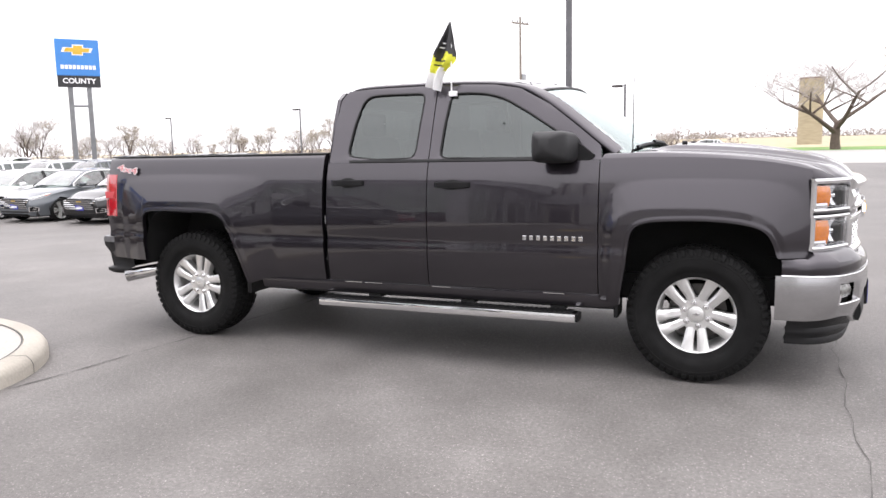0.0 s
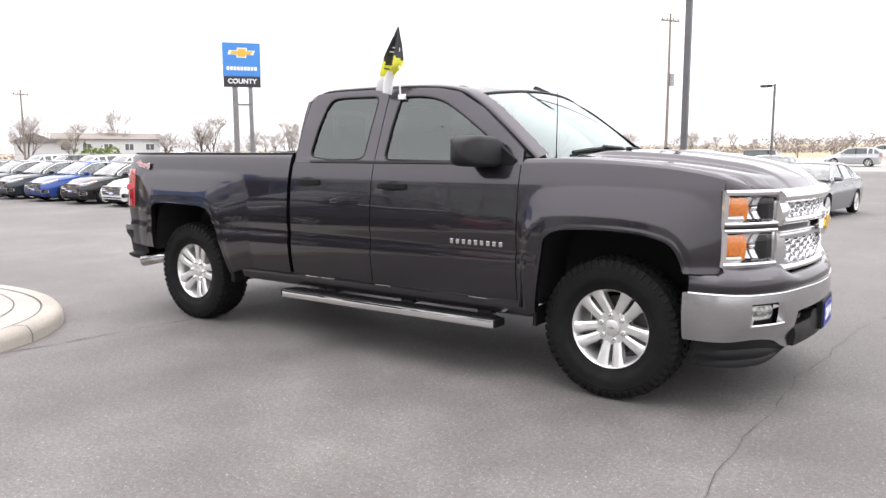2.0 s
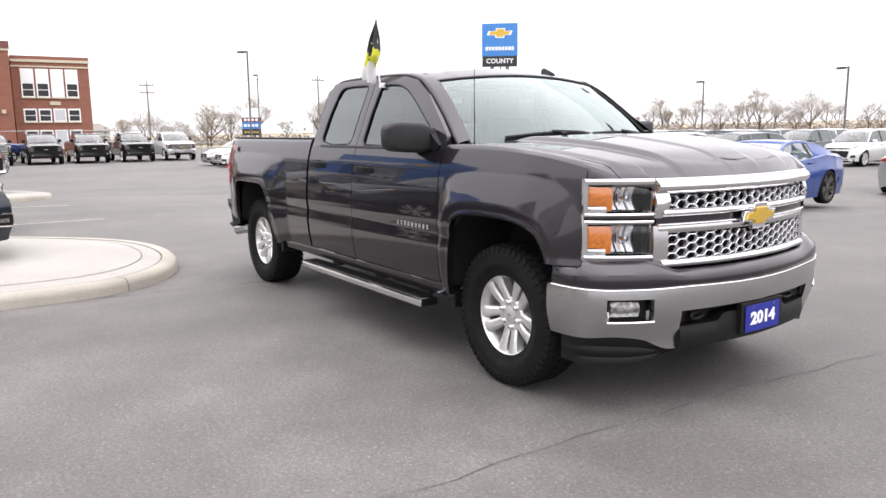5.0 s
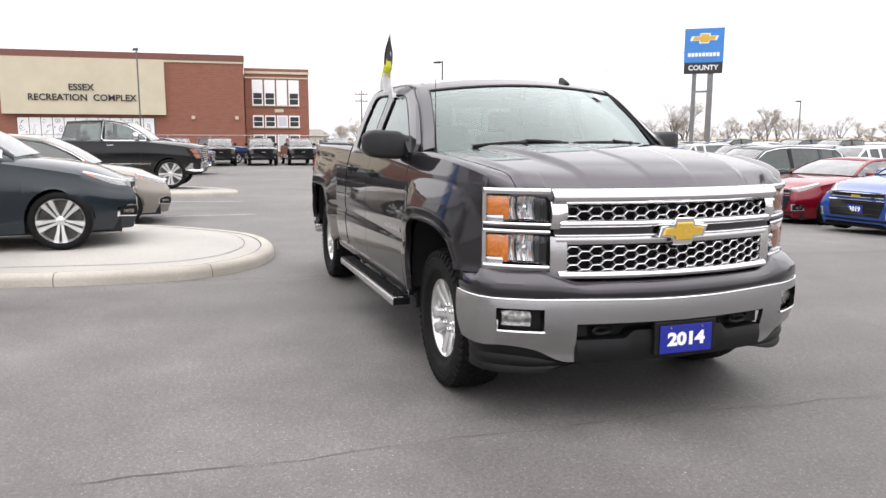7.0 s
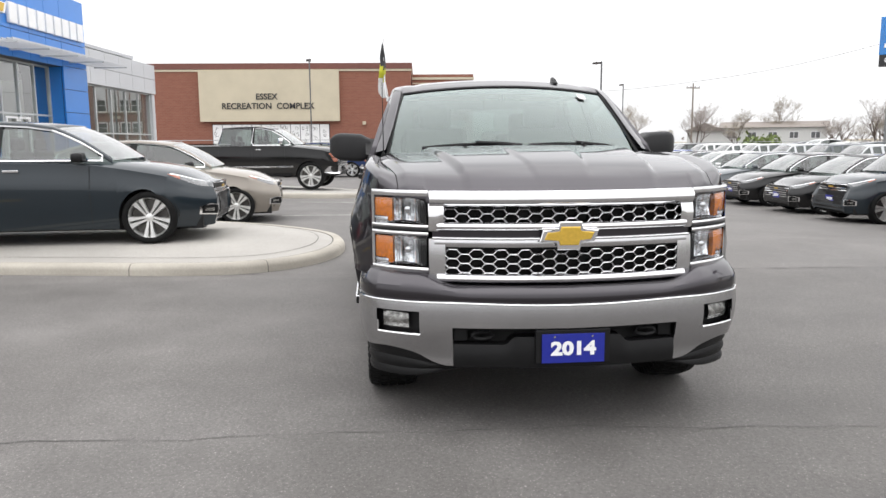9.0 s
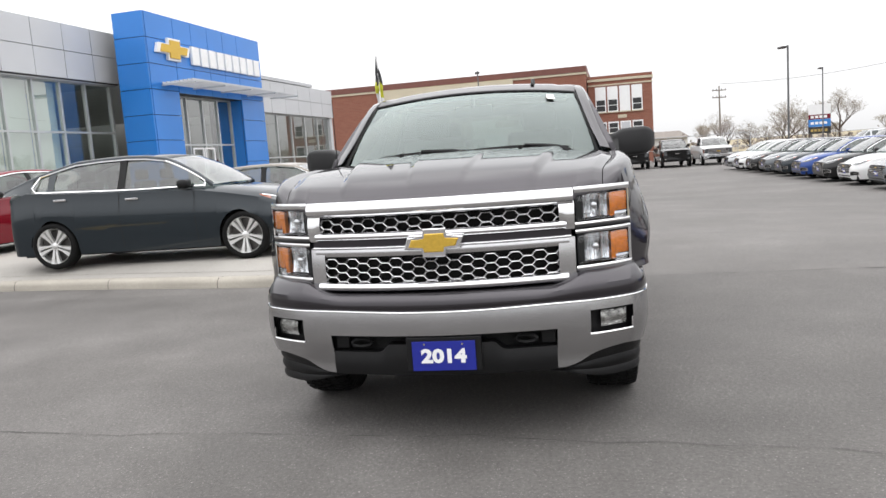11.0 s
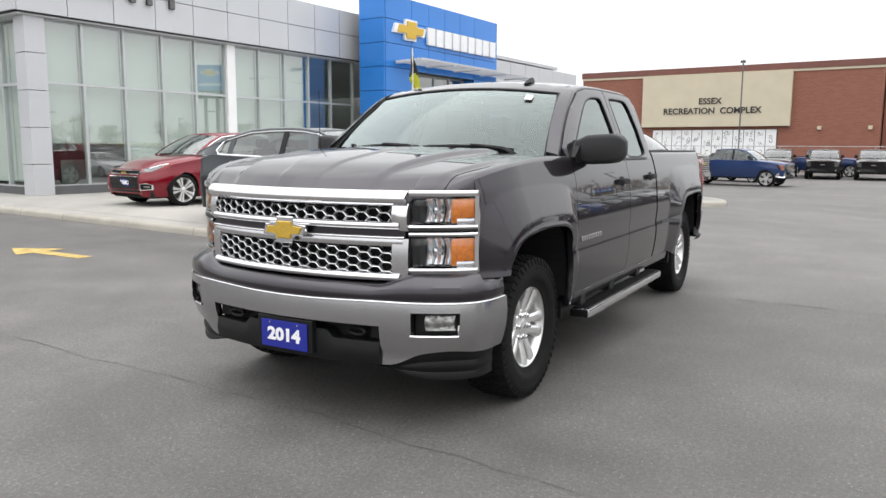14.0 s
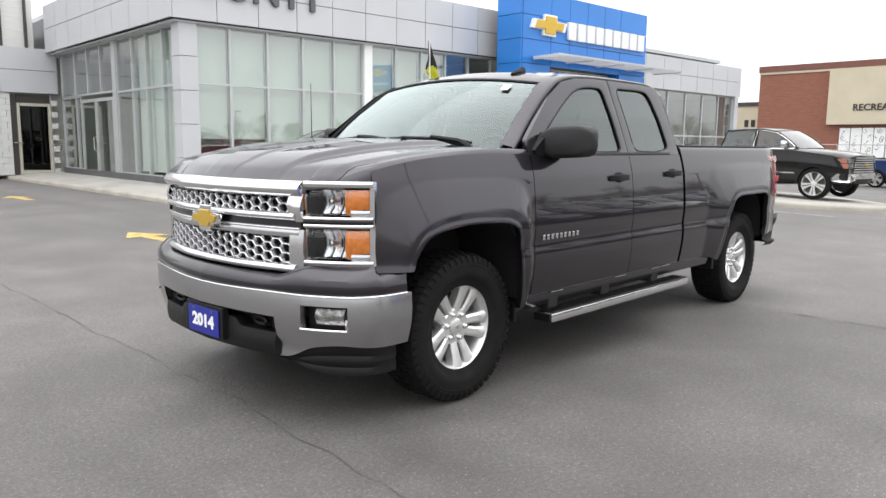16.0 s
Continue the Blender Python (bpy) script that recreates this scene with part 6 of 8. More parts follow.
    line = [(x, -y) for x, y in dam] + [(bx(y) - 0.050, y) for y in [lerp(-0.80, 0.80, i / 44) for i in range(45)]] + [(x, y) for x, y in reversed(dam)]
    rows = []
    for k in range(10):
        v = k / 9
        rows.append([(x - 0.012 * (1 - v) - (0.007 if k in (2, 5) else 0), y * (1 - 0.012 * (1 - v) - (0.006 if k in (2, 5) else 0)), lerp(dz0(y), cz0(y) + 0.02, v)) for x, y in line])
    g = sheet(bm, rows)
    rim(bm, g, (-0.02, 0, 0), "b")
    part("air_dam", bm, PLASTIC, front, "dark grey plastic air dam", auto=40)
    # year plate
    plate = new("year_plate")
    plate.parent = top
    bm = bmesh.new()
    box(bm, 2.808, 2.812, -0.132, 0.168, 0.380, 0.520, bev=0.0015)
    part("plate", bm, BLUEPLATE, plate, "blue dealer year plate")
    text("2014", 0.092, Matrix.Translation((2.8135, 0.018, 0.447)) @ Matrix(((0, 0, 1, 0), (1, 0, 0, 0), (0, 1, 0, 0), (0, 0, 0, 1))) @ Matrix.Diagonal((1.16, 0.95, 1, 1)), WHITEINK, plate, "plate_number", 0.0008, 0.0042)
    for y in (-0.072, 0.108):
        bm = bmesh.new()
        tube(bm, [(2.811, y, 0.507), (2.8155, y, 0.507)], 0.005, 8)
        part("screw", bm, SATIN, plate)
    bm = bmesh.new()
    box(bm, 2.77, 2.806, -0.160, 0.196, 0.376, 0.538, bev=0.004)
    part("plate_bracket", bm, PLASTIC, plate)
    # rear bumper, exhaust
    bm = bmesh.new()
    pr = [(-2.44, 0.955), (-2.58, 0.975), (-2.66, 0.962), (-2.705, 0.90), (-2.735, 0.75), (-2.75, 0)]
    line = [(x, -y) for x, y in pr] + [(x, y) for x, y in reversed(pr[:-1])]
    rows = [[(x + dx, y * k, z) for x, y in line] for z, dx, k in ((0.455, 0.05, 0.985), (0.475, 0.02, 1.0), (0.495, 0.015, 1.0), (0.51, 0.06, 0.985), (0.62, 0.035, 0.985), (0.675, 0.0, 1.0), (0.70, -0.004, 1.0), (0.735, 0.0, 1.0), (0.744, 0.03, 0.98), (0.744, 0.12, 0.9))]
    sheet(bm, rows)
    part("rear_bumper", bm, PLASTIC, top, "dark rear step bumper", auto=40)
    bm = bmesh.new()
    rows = [[(x + d, y * 1.004, z) for x, y in line] for z, d in ((0.705, -0.006), (0.736, -0.004), (0.748, 0.004), (0.749, 0.10))]
    sheet(bm, rows)
    part("rear_bumper_trim", bm, POLE_GREY, top)
    bm = bmesh.new()
    tube(bm, [(-2.0, -0.70, 0.50), (-2.22, -0.82, 0.485), (-2.47, -0.94, 0.435), (-2.46, -0.936, 0.437), (-2.22, -0.82, 0.485)], [0.040, 0.045, 0.052, 0.046, 0.04], 16, caps=False)
    part("exhaust_pipe", bm, SATIN, top, "steel exhaust tip", smooth=True)
    for s in (-1, 1):
        bm = bmesh.new()
        box(bm, -2.59, -2.225, min(s * 0.30, s * 0.925), max(s * 0.30, s * 0.925), 0.60, 1.25)
        part("bed_inner_panel", bm, VOID, top)
    # underbody
    bm = bmesh.new()
    for q in ((-2.4, 2.3, -0.62, 0.62, 0.46, 0.58), (-2.5, 2.3, -0.52, -0.42, 0.40, 0.55), (-2.5, 2.3, 0.42, 0.52, 0.40, 0.55), (-0.55, 1.30, -0.90, 0.90, 0.48, 0.56), (-1.92, -1.72, -0.75, 0.75, 0.36, 0.46), (0.2, 1.3, -0.25, 0.25, 0.34, 0.5), (1.4, 2.3, -0.5, 0.5, 0.42, 1.2)):
        box(bm, *q)
    part("underbody", bm, VOID, top)
    bm = bmesh.new()
    tube(bm, [(-1.82, -0.12, 0.37), (-1.82, 0.12, 0.37)], 0.13, 14)
    tube(bm, [(-1.82, -0.8, 0.40), (-1.82, 0.8, 0.40)], 0.045, 8)
    part("rear_axle", bm, VOID, top)
    bm = bmesh.new()
    lathe(bm, [(0.001, -0.09), (0.30, -0.10), (0.36, -0.09), (0.36, 0.09), (0.30, 0.10), (0.001, 0.09)], 30)
    ob = part("spare_tyre", bm, RUBBER, top)
    ob.matrix_basis = pose(-2.2, 0.1, 0.55, 90, 0, 0)
    # antenna and roof fin
    bm = bmesh.new()
    tube(bm, [(1.457, -0.842, 1.325), (1.458, -0.842, 1.345), (1.459, -0.842, 1.36), (1.462, -0.843, 1.78)], [0.014, 0.010, 0.0035, 0.0018], 8)
    part("aerial", bm, PLASTIC, top, "thin black whip aerial")
    bm = bmesh.new()
    prism(bm, [(0.64, 1.830), (0.79, 1.826), (0.775, 1.846), (0.725, 1.858), (0.690, 1.882), (0.665, 1.888), (0.650, 1.872)], lambda u, v, d: (u, 0.41 + d, v - 0.010), -0.013, 0.013)
    bmesh.ops.bevel(bm, geom=bm.edges[:], offset=0.005, segments=2, affect="EDGES")
    part("roof_fin", bm, PLASTIC, top, "black roof aerial fin", smooth=True)
    # cabin inside
    bm = bmesh.new()
    rows = []
    for x, z in ((1.52, 1.30), (1.30, 1.33), (1.08, 1.30), (1.02, 1.20), (1.05, 0.9)):
        rows.append([(x, y, z - 0.04 * (y / 0.8) ** 2) for y in (-0.82, -0.4, 0, 0.4, 0.82)])
    sheet(bm, rows)
    part("dashboard", bm, PLASTIC, top, smooth=True)
    for y in (-0.42, 0.42):
        for x, hi in ((0.25, 0.0), (-0.42, -0.04)):
            st = new("seat")
            st.parent = top
            bm = bmesh.new()
            box(bm, x - 0.08, x + 0.08, y - 0.25, y + 0.25, 0.95, 1.52 + hi, m=Matrix.Translation((x, y, 1.2)) @ pose(0, 0, 0, 0, -12, 0) @ Matrix.Translation((-x, -y, -1.2)), bev=0.05)
            part("seat_back", bm, SEAT, st, smooth=True)
            bm = bmesh.new()
            box(bm, x - 0.115, x - 0.01, y - 0.13, y + 0.13, 1.52 + hi, 1.70 + hi, bev=0.045)
            part("headrest", bm, SEAT, st, smooth=True)
    bm = bmesh.new()
    tube(bm, [(0.92 + 0.05 * math.sin(a) * 0.9, 0.42 + 0.19 * math.cos(a), 1.24 + 0.17 * math.sin(a)) for a in [2 * math.pi * i / 24 for i in range(25)]], 0.016, 8, caps=False)
    part("steering_wheel", bm, PLASTIC, top)
    bm = bmesh.new()
    box(bm, 0.86, 0.885, -0.13, 0.13, 1.64, 1.71, bev=0.01)
    tube(bm, [(0.88, 0, 1.70), (0.93, 0, 1.76)], 0.018, 6)
    part("inside_mirror", bm, PLASTIC, top)
    bm = bmesh.new()
    box(bm, -0.5, 0.70, -0.64, 0.64, 1.775, 1.785)
    part("headliner", bm, INSIDE, top)
    bm = bmesh.new()
    box(bm, -0.55, 1.28, -0.90, 0.90, 0.57, 0.80)
    part("cab_floor", bm, VOID, top)
    for s in (-1, 1):
        bm = bmesh.new()
        box(bm, -0.54, 1.27, s * 0.895 - 0.01, s * 0.895 + 0.01, 0.55, 1.28)
        part("door_lining", bm, SEAT, top)
    # wheels
    first = make_wheel(top)
    first.matrix_basis = pose(FRONT_AXLE, 0.815, 0.40, 0, 12, 0)
    for x, y, a, r in ((REAR_AXLE, 0.815, 0, 40), (FRONT_AXLE + 0.02, -0.815, 180, 0), (REAR_AXLE + 0.03, -0.815, 180, 18)):
        copy_thing(first, pose(x, y, 0.40, 0, 0, a) @ pose(0, 0, 0, 0, r, 0))


truck()


def car_flag():
    """A clip-on window flag: black, yellow and white, hanging from a thin white staff."""
    f = thing("window_flag", "black, yellow and white cloth flag clipped to the pickup window", "flag")
    bm = bmesh.new()
    tube(bm, [(0.29, -0.775, 1.735), (0.292, -0.80, 1.76), (0.296, -0.812, 1.83), (0.300, -0.815, 2.195)], 0.0055, 8)
    part("staff", bm, WHITEINK, f, "white plastic staff")
    bm = bmesh.new()
    box(bm, 0.27, 0.325, -0.80, -0.765, 1.725, 1.76, bev=0.006)
    part("clip", bm, WHITEINK, f)
    # the cloth hangs from the staff's top half and falls back in folds
    left = [(2.19, 0.292), (2.06, 0.22), (2.0, 0.185), (1.90, 0.160), (1.79, 0.128)]
    right = [(2.19, 0.306), (2.05, 0.322), (1.95, 0.335), (1.88, 0.262), (1.755, 0.225)]
    bm = bmesh.new()
    rows = []
    n, m = 30, 16
    for i in range(n + 1):
        v = i / n
        r = []
        for k in range(m + 1):
            u = k / m
            z = lerp(2.19, lerp(1.79, 1.755, u), v)
            a = spline(sorted(left), z)
            b = spline(sorted(right), z)
            x = lerp(a, b, u)
            y = -0.825 - 0.030 * math.sin(u * 11 + v * 2.2) * smooth(0, 0.35, v) * (0.5 + 0.5 * v) - 0.012 * math.sin(v * 9 + u * 3) * v
            r.append((x, y, z))
        rows.append(r)
    g = sheet(bm, rows)
    bm.faces.ensure_lookup_table()
    for i in range(n):
        for k in range(m):
            zc = rows[i][k][2] + 0.02 * math.sin(k * 0.5)
            bm.faces[i * m + k].material_index = 0 if zc > 1.99 else 1 if zc > 1.90 else 2
    part("cloth", bm, [SIGN_BLACK, pm("yellow_cloth", (0.62, 0.62, 0.05), 0.8, var=0.1, scale=20), WHITEINK], f, "black, yellow and white cloth", smooth=True)
    for i, (u0, v0, w) in enumerate(((0.25, 0.30, 0.05), (0.2, 0.38, 0.06), (0.15, 0.57, 0.08), (0.15, 0.66, 0.08))):
        bm = bmesh.new()
        a, b = int(u0 * m), int((u0 + w * 7) * m)
        r = int(v0 * n)
        pts = []
        for k in range(a, b):
            p, q = Vector(rows[r][k]), Vector(rows[r + 1][k])
            pts.append([p + Vector((0, -0.0025, 0)), p.lerp(q, 0.6) + Vector((0, -0.0025, 0))])
        sheet(bm, pts)
        part("print_bar", bm, WHITEINK if i < 2 else SIGN_BLACK, f)


car_flag()

# ---- parked vehicles ----
from mathutils.bvhtree import BVHTree
KINDS = {
    # length, width, height, wheelbase, front overhang, wheel radius, deck line (x from the front axle, z), roof line points
    "sedan": dict(L=4.92, W=1.85, wb=2.83, fo=0.95, R=0.335, sill=0.20,
                  deck=[(0.93, 0.66), (0.75, 0.76), (0.45, 0.86), (0.0, 0.935), (-0.45, 0.99), (-0.62, 1.01), (-1.6, 1.0), (-2.9, 1.04), (-3.15, 1.07), (-3.6, 1.07), (-3.85, 1.03), (-3.97, 0.98)],
                  belt=[(0.93, 0.62), (0.4, 0.78), (-0.6, 0.92), (-2.0, 0.96), (-3.4, 1.0), (-3.97, 0.93)],
                  ws=(-0.42, 1.0), rf=(-1.15, 1.40), rt=(-1.75, 1.46), rr=(-2.55, 1.405), bl=(-3.35, 1.08)),
    "hatch": dict(L=4.45, W=1.79, wb=2.70, fo=0.90, R=0.318, sill=0.19,
                  deck=[(0.88, 0.68), (0.72, 0.78), (0.45, 0.88), (0.0, 0.96), (-0.40, 1.01), (-0.6, 1.02), (-1.6, 1.02), (-2.8, 1.06), (-3.3, 1.08), (-3.5, 1.04), (-3.55, 0.98)],
                  belt=[(0.88, 0.64), (0.4, 0.80), (-0.6, 0.95), (-2.0, 1.0), (-3.2, 1.05), (-3.55, 0.95)],
                  ws=(-0.40, 1.01), rf=(-1.10, 1.40), rt=(-1.65, 1.465), rr=(-2.40, 1.425), bl=(-3.42, 1.09)),
    "coupe": dict(L=4.78, W=1.90, wb=2.81, fo=0.93, R=0.355, sill=0.17,
                  deck=[(0.90, 0.72), (0.78, 0.80), (0.5, 0.88), (0.0, 0.95), (-0.6, 1.0), (-0.9, 1.01), (-1.9, 1.0), (-2.8, 1.06), (-3.3, 1.08), (-3.7, 1.07), (-3.85, 0.95)],
                  belt=[(0.90, 0.68), (0.4, 0.84), (-0.6, 0.95), (-1.8, 0.96), (-2.7, 1.04), (-3.85, 0.95)],
                  ws=(-0.75, 1.01), rf=(-1.45, 1.30), rt=(-1.9, 1.35), rr=(-2.35, 1.31), bl=(-3.2, 1.09)),
    "suv": dict(L=4.65, W=1.84, wb=2.72, fo=0.92, R=0.36, sill=0.24,
                deck=[(0.90, 0.80), (0.75, 0.92), (0.45, 1.01), (0.0, 1.06), (-0.4, 1.10), (-0.6, 1.11), (-2.0, 1.12), (-3.2, 1.14), (-3.6, 1.14), (-3.72, 1.08)],
                belt=[(0.90, 0.74), (0.4, 0.92), (-0.6, 1.04), (-2.0, 1.08), (-3.3, 1.13), (-3.72, 1.04)],
                ws=(-0.42, 1.10), rf=(-1.02, 1.56), rt=(-1.7, 1.66), rr=(-3.10, 1.60), bl=(-3.60, 1.16)),
    "pickup": dict(L=5.85, W=2.03, wb=3.65, fo=0.98, R=0.41, sill=0.42,
                   deck=[(0.95, 1.10), (0.88, 1.18), (0.6, 1.24), (0.0, 1.30), (-0.45, 1.33), (-0.6, 1.33), (-2.6, 1.34), (-2.75, 1.35), (-4.7, 1.36), (-4.85, 1.34)],
                   belt=[(0.95, 1.04), (0.5, 1.16), (-0.6, 1.28), (-2.6, 1.30), (-4.85, 1.30)],
                   ws=(-0.50, 1.33), rf=(-1.15, 1.78), rt=(-1.7, 1.87), rr=(-2.62, 1.82), bl=(-2.78, 1.36)),
}


def car_wheel(parent, R, face=None):
    """A road tyre on a bright alloy rim with five split spokes; outer face along +y."""
    w = new("wheel")
    w.parent = parent
    k = R / 0.335
    rr = R * 0.76
    bm = bmesh.new()
    lathe(bm, [(rr, -0.10), (R * 0.86, -0.112), (R * 0.965, -0.10), (R, -0.075), (R * 1.003, 0), (R, 0.075), (R * 0.965, 0.10), (R * 0.86, 0.112), (rr * 1.02, 0.10), (rr, 0.09)], 36)
    part("tyre", bm, RUBBER, w, smooth=True)
    bm = bmesh.new()
    lathe(bm, [(rr * 0.93, -0.09), (rr * 0.92, 0.04), (rr * 0.95, 0.075), (rr, 0.097), (rr * 1.02, 0.09)], 36)
    for j in range(5):
        for sg in (-1, 1):
            rows = []
            for r, o, wd, a in ((0.03, 0.016, 0.016, 0.075), (rr * 0.5, 0.027, 0.022, 0.082), (rr * 0.97, 0.046, 0.040, 0.090)):
                c = sg * o * k
                rows.append([(r, c - wd * k, a - 0.03), (r, c - wd * k * 0.7, a), (r, c + wd * k * 0.7, a), (r, c + wd * k, a - 0.03)])
            t = 2 * math.pi * j / 5 + math.pi / 2
            sheet(bm, [[(x * math.cos(t) - y * math.sin(t), z, x * math.sin(t) + y * math.cos(t)) for x, y, z in r] for r in rows])
    lathe(bm, [(0.05 * k, 0.03), (0.05 * k, 0.078), (0.03 * k, 0.086), (0.001, 0.087)], 16)
    part("rim", bm, face or ALLOY, w, "silver alloy rim", auto=40)
    bm = bmesh.new()
    lathe(bm, [(0.001, 0.0), (rr * 0.9, 0.0)], 20)
    part("brake_disc", bm, ALLOY_DARK, w)
    return w


def make_car(kind, colour, label, m, group="", plate="bars", rear_plate=False, rim_mat=None, chrome_line=False, grille="wide"):
    q = KINDS[kind]
    L, W, wb, fo, R, sill = (q[k] for k in ("L", "W", "wb", "fo", "R", "sill"))
    name = {"sedan": "sedan_car", "hatch": "hatchback_car", "coupe": "coupe_car", "suv": "suv_car", "pickup": "pickup_truck"}[kind]
    top = thing(name, label, "pickup truck" if kind == "pickup" else "car", m, group)
    xf, xr, w = fo, fo - L, W / 2
    boxy = kind == "pickup"
    deck = sorted(q["deck"])
    belt = sorted(q["belt"])
    # the nose is bowed in plan and rounded in profile
    bow_f, bow_r = (0.20, 0.10) if boxy else (0.24, 0.26)

    def warp(x, y, z=0.5):
        u = min(1.0, abs(y) / w)
        f = smooth(xf - 1.3, xf, x)
        r = smooth(xr + 1.0, xr, x)
        rake = 0.0 if boxy else 0.16 * smooth(0.5, 0.86, z) + 0.05 * smooth(0.36, 0.2, z)
        return x - bow_f * f * u ** 2.6 + bow_r * r * u ** 2.6 - rake * smooth(xf - 0.75, xf, x)

    def width(x, z):
        t = 1 - (0.10 * smooth(xf - 0.9, xf, x) if boxy else 0.05 * smooth(xf - 1.0, xf - 0.3, x) + 0.20 * max(0.0, (x - xf + 0.55) / 0.43) ** 2) - 0.07 * smooth(xr + 0.8, xr, x)
        return w * t

    Ra = R * 1.095

    def low(x):
        for c in (0, -wb):
            d = abs(x - c)
            if d < Ra:
                return max(sill, R + math.sqrt(Ra * Ra - d * d) * (1.0 if not boxy else 0.98))
        return sill

    xs = {lerp(xr + 0.10, xf - 0.12, i / 34) for i in range(35)}
    for c in (0, -wb):
        xs.update(c + Ra * math.cos(math.pi * i / 18) * 0.998 for i in range(19))
    for c in (0, -wb):
        xs.update((c - Ra - 0.004, c + Ra + 0.004))
    xs = sorted(x for x in xs if xr + 0.09 < x < xf - 0.11)

    def section(x):
        zb, zs, zt = low(x), curve(belt, x), curve(deck, x)
        ww = width(x, 0)
        out = []
        for v in (0, 0.08, 0.2, 0.35, 0.5, 0.62, 0.72, 0.82, 0.92, 1.0):
            z = lerp(zb, zs, v)
            a = (z - sill) / max(0.1, zs - sill)
            y = ww * (0.93 + 0.07 * math.sin(min(1, a * 1.6) * math.pi / 2)) * (1 - (0.022 if boxy else 0.055) * smooth(0.62, 1.0, a))
            y += 0.012 * math.exp(-((a - 0.66) / 0.05) ** 2) * w
            out.append((y, z))
        ye = out[-1][0]
        for v, h in ((0.95, 0.35), (0.86, 0.72), (0.6, 0.93), (0.3, 1.0)):
            out.append((ye * v, lerp(zs, zt, h)))
        return out

    bm = bmesh.new()
    rows = []
    for x in xs:
        s = section(x)
        line = [(warp(x, y, z), -y, z) for y, z in s] + [(warp(x, 0, curve(deck, x)), 0, curve(deck, x))] + [(warp(x, y, z), y, z) for y, z in reversed(s)]
        rows.append(line)
    g = sheet(bm, rows)
    # nose and tail close the shell
    for end, row in ((xr, g[0]), (xf, g[-1])):
        sgn = 1 if end == xf else -1
        prev = row
        zt = max(v.co.z for v in row)
        for k, (d, sc, lift) in enumerate(((0.07, 0.985, 0.0), (0.10, 0.95, 0.0), (0.11, 0.80, 0.02))):
            zm = 0.52 if not boxy else 0.75
            cur = []
            for v in row:
                y, z = v.co.y * sc, zm + (v.co.z - zm) * (1 - (1 - sc) * 0.9)
                cur.append(bm.verts.new((v.co.x + sgn * d * (1 - 0.55 * abs((z - zm) / 0.6) ** 2), y, z)))
            for i in range(len(prev) - 1):
                bm.faces.new([prev[i], prev[i + 1], cur[i + 1], cur[i]])
            prev = cur
        cap(bm, prev if sgn > 0 else prev[::-1])
    body = part("body", bm, colour, top, auto=38)
    tree = BVHTree.FromPolygons([v.co.copy() for v in body.data.vertices], [tuple(p.vertices) for p in body.data.polygons])

    def nose(y, z):
        hit = tree.ray_cast(Vector((xf + 1, y, z)), Vector((-1, 0, 0)))[0]
        return hit.x if hit and hit.x > xf - 0.8 else warp(xf, y) - 0.16

    def strip_nose(name, y0, y1, z0, z1, mat_, out=0.004, n=12, label="", nz=5, depth=0.03, skew=0.0):
        """A panel laid on the nose between two widths and two heights; skew narrows its lower edge."""
        bm = bmesh.new()
        rows = []
        for k in range(nz + 1):
            v = k / nz
            r = []
            for i in range(n + 1):
                y = lerp(y0, y1, i / n) * (1 - skew * (1 - v))
                z = lerp(z0, z1, v)
                r.append((nose(y, z) + out, y, z))
            rows.append(r)
        g = sheet(bm, rows)
        rim(bm, g, (-depth, 0, 0))
        return part(name, bm, mat_, top, label, auto=50)

    def wrap_nose(name, a0, a1, zlow, zhigh, mat_, out=0.004, label="", n=16, side=1, nz=3, grow=0.02):
        """A panel wrapped round the nose's corner between two angles; the heights are lists of (angle, z)."""
        bm = bmesh.new()
        c = Vector((0.0, 0, 0))
        rows = []
        for k in range(nz + 1):
            r = []
            for i in range(n + 1):
                a = lerp(a0, a1, i / n)
                z = lerp(curve(zlow, a), curve(zhigh, a), k / nz)
                d = Vector((math.cos(radians(a)), side * math.sin(radians(a)), 0))
                hit = tree.ray_cast(Vector((0, 0, z)) + d * 3, -d)[0]
                p = hit if hit else Vector((0, 0, z)) + d * 0.85
                r.append(p + d * out)
            rows.append(r)
        g = sheet(bm, rows)
        return part(name, bm, mat_, top, label, auto=60)

    if boxy:
        strip_nose("grille", -0.62, 0.62, 0.74, 1.10, PLASTIC, 0.006)
        for z in (0.80, 0.86, 0.92, 0.98, 1.04):
            strip_nose("grille_bar", -0.61, 0.61, z - 0.016, z + 0.016, colour if grille == "dark" else CHROME, 0.018, nz=2)
        for z0_, z1_ in ((0.72, 0.755), (1.075, 1.115)):
            strip_nose("grille_surround", -0.63, 0.63, z0_, z1_, colour if grille == "dark" else CHROME, 0.022, nz=2)
        strip_nose("emblem", -0.12, 0.12, 0.90, 0.95, SATIN if grille == "dark" else GOLD, 0.03, n=3, nz=1)
        for s in (-1, 1):
            strip_nose("lamp_surround", s * 0.635, s * 0.94, 0.80, 1.10, PLASTIC, 0.004)
            for z0_, z1_ in ((0.83, 0.945), (0.965, 1.08)):
                strip_nose("headlight", s * 0.65, s * 0.89, z0_, z1_, CARLAMP, 0.012, label="clear headlight")
                strip_nose("turn_signal", s * 0.895, s * 0.925, z0_, z1_, MARKER, 0.012, n=4)
            strip_nose("fog_lamp", s * 0.70, s * 0.82, 0.55, 0.61, LAMP_DIM, 0.06, n=4)
        strip_nose("bumper", -0.93, 0.93, 0.47, 0.69, colour if grille == "dark" else CHROME, 0.05, n=24, depth=0.09)
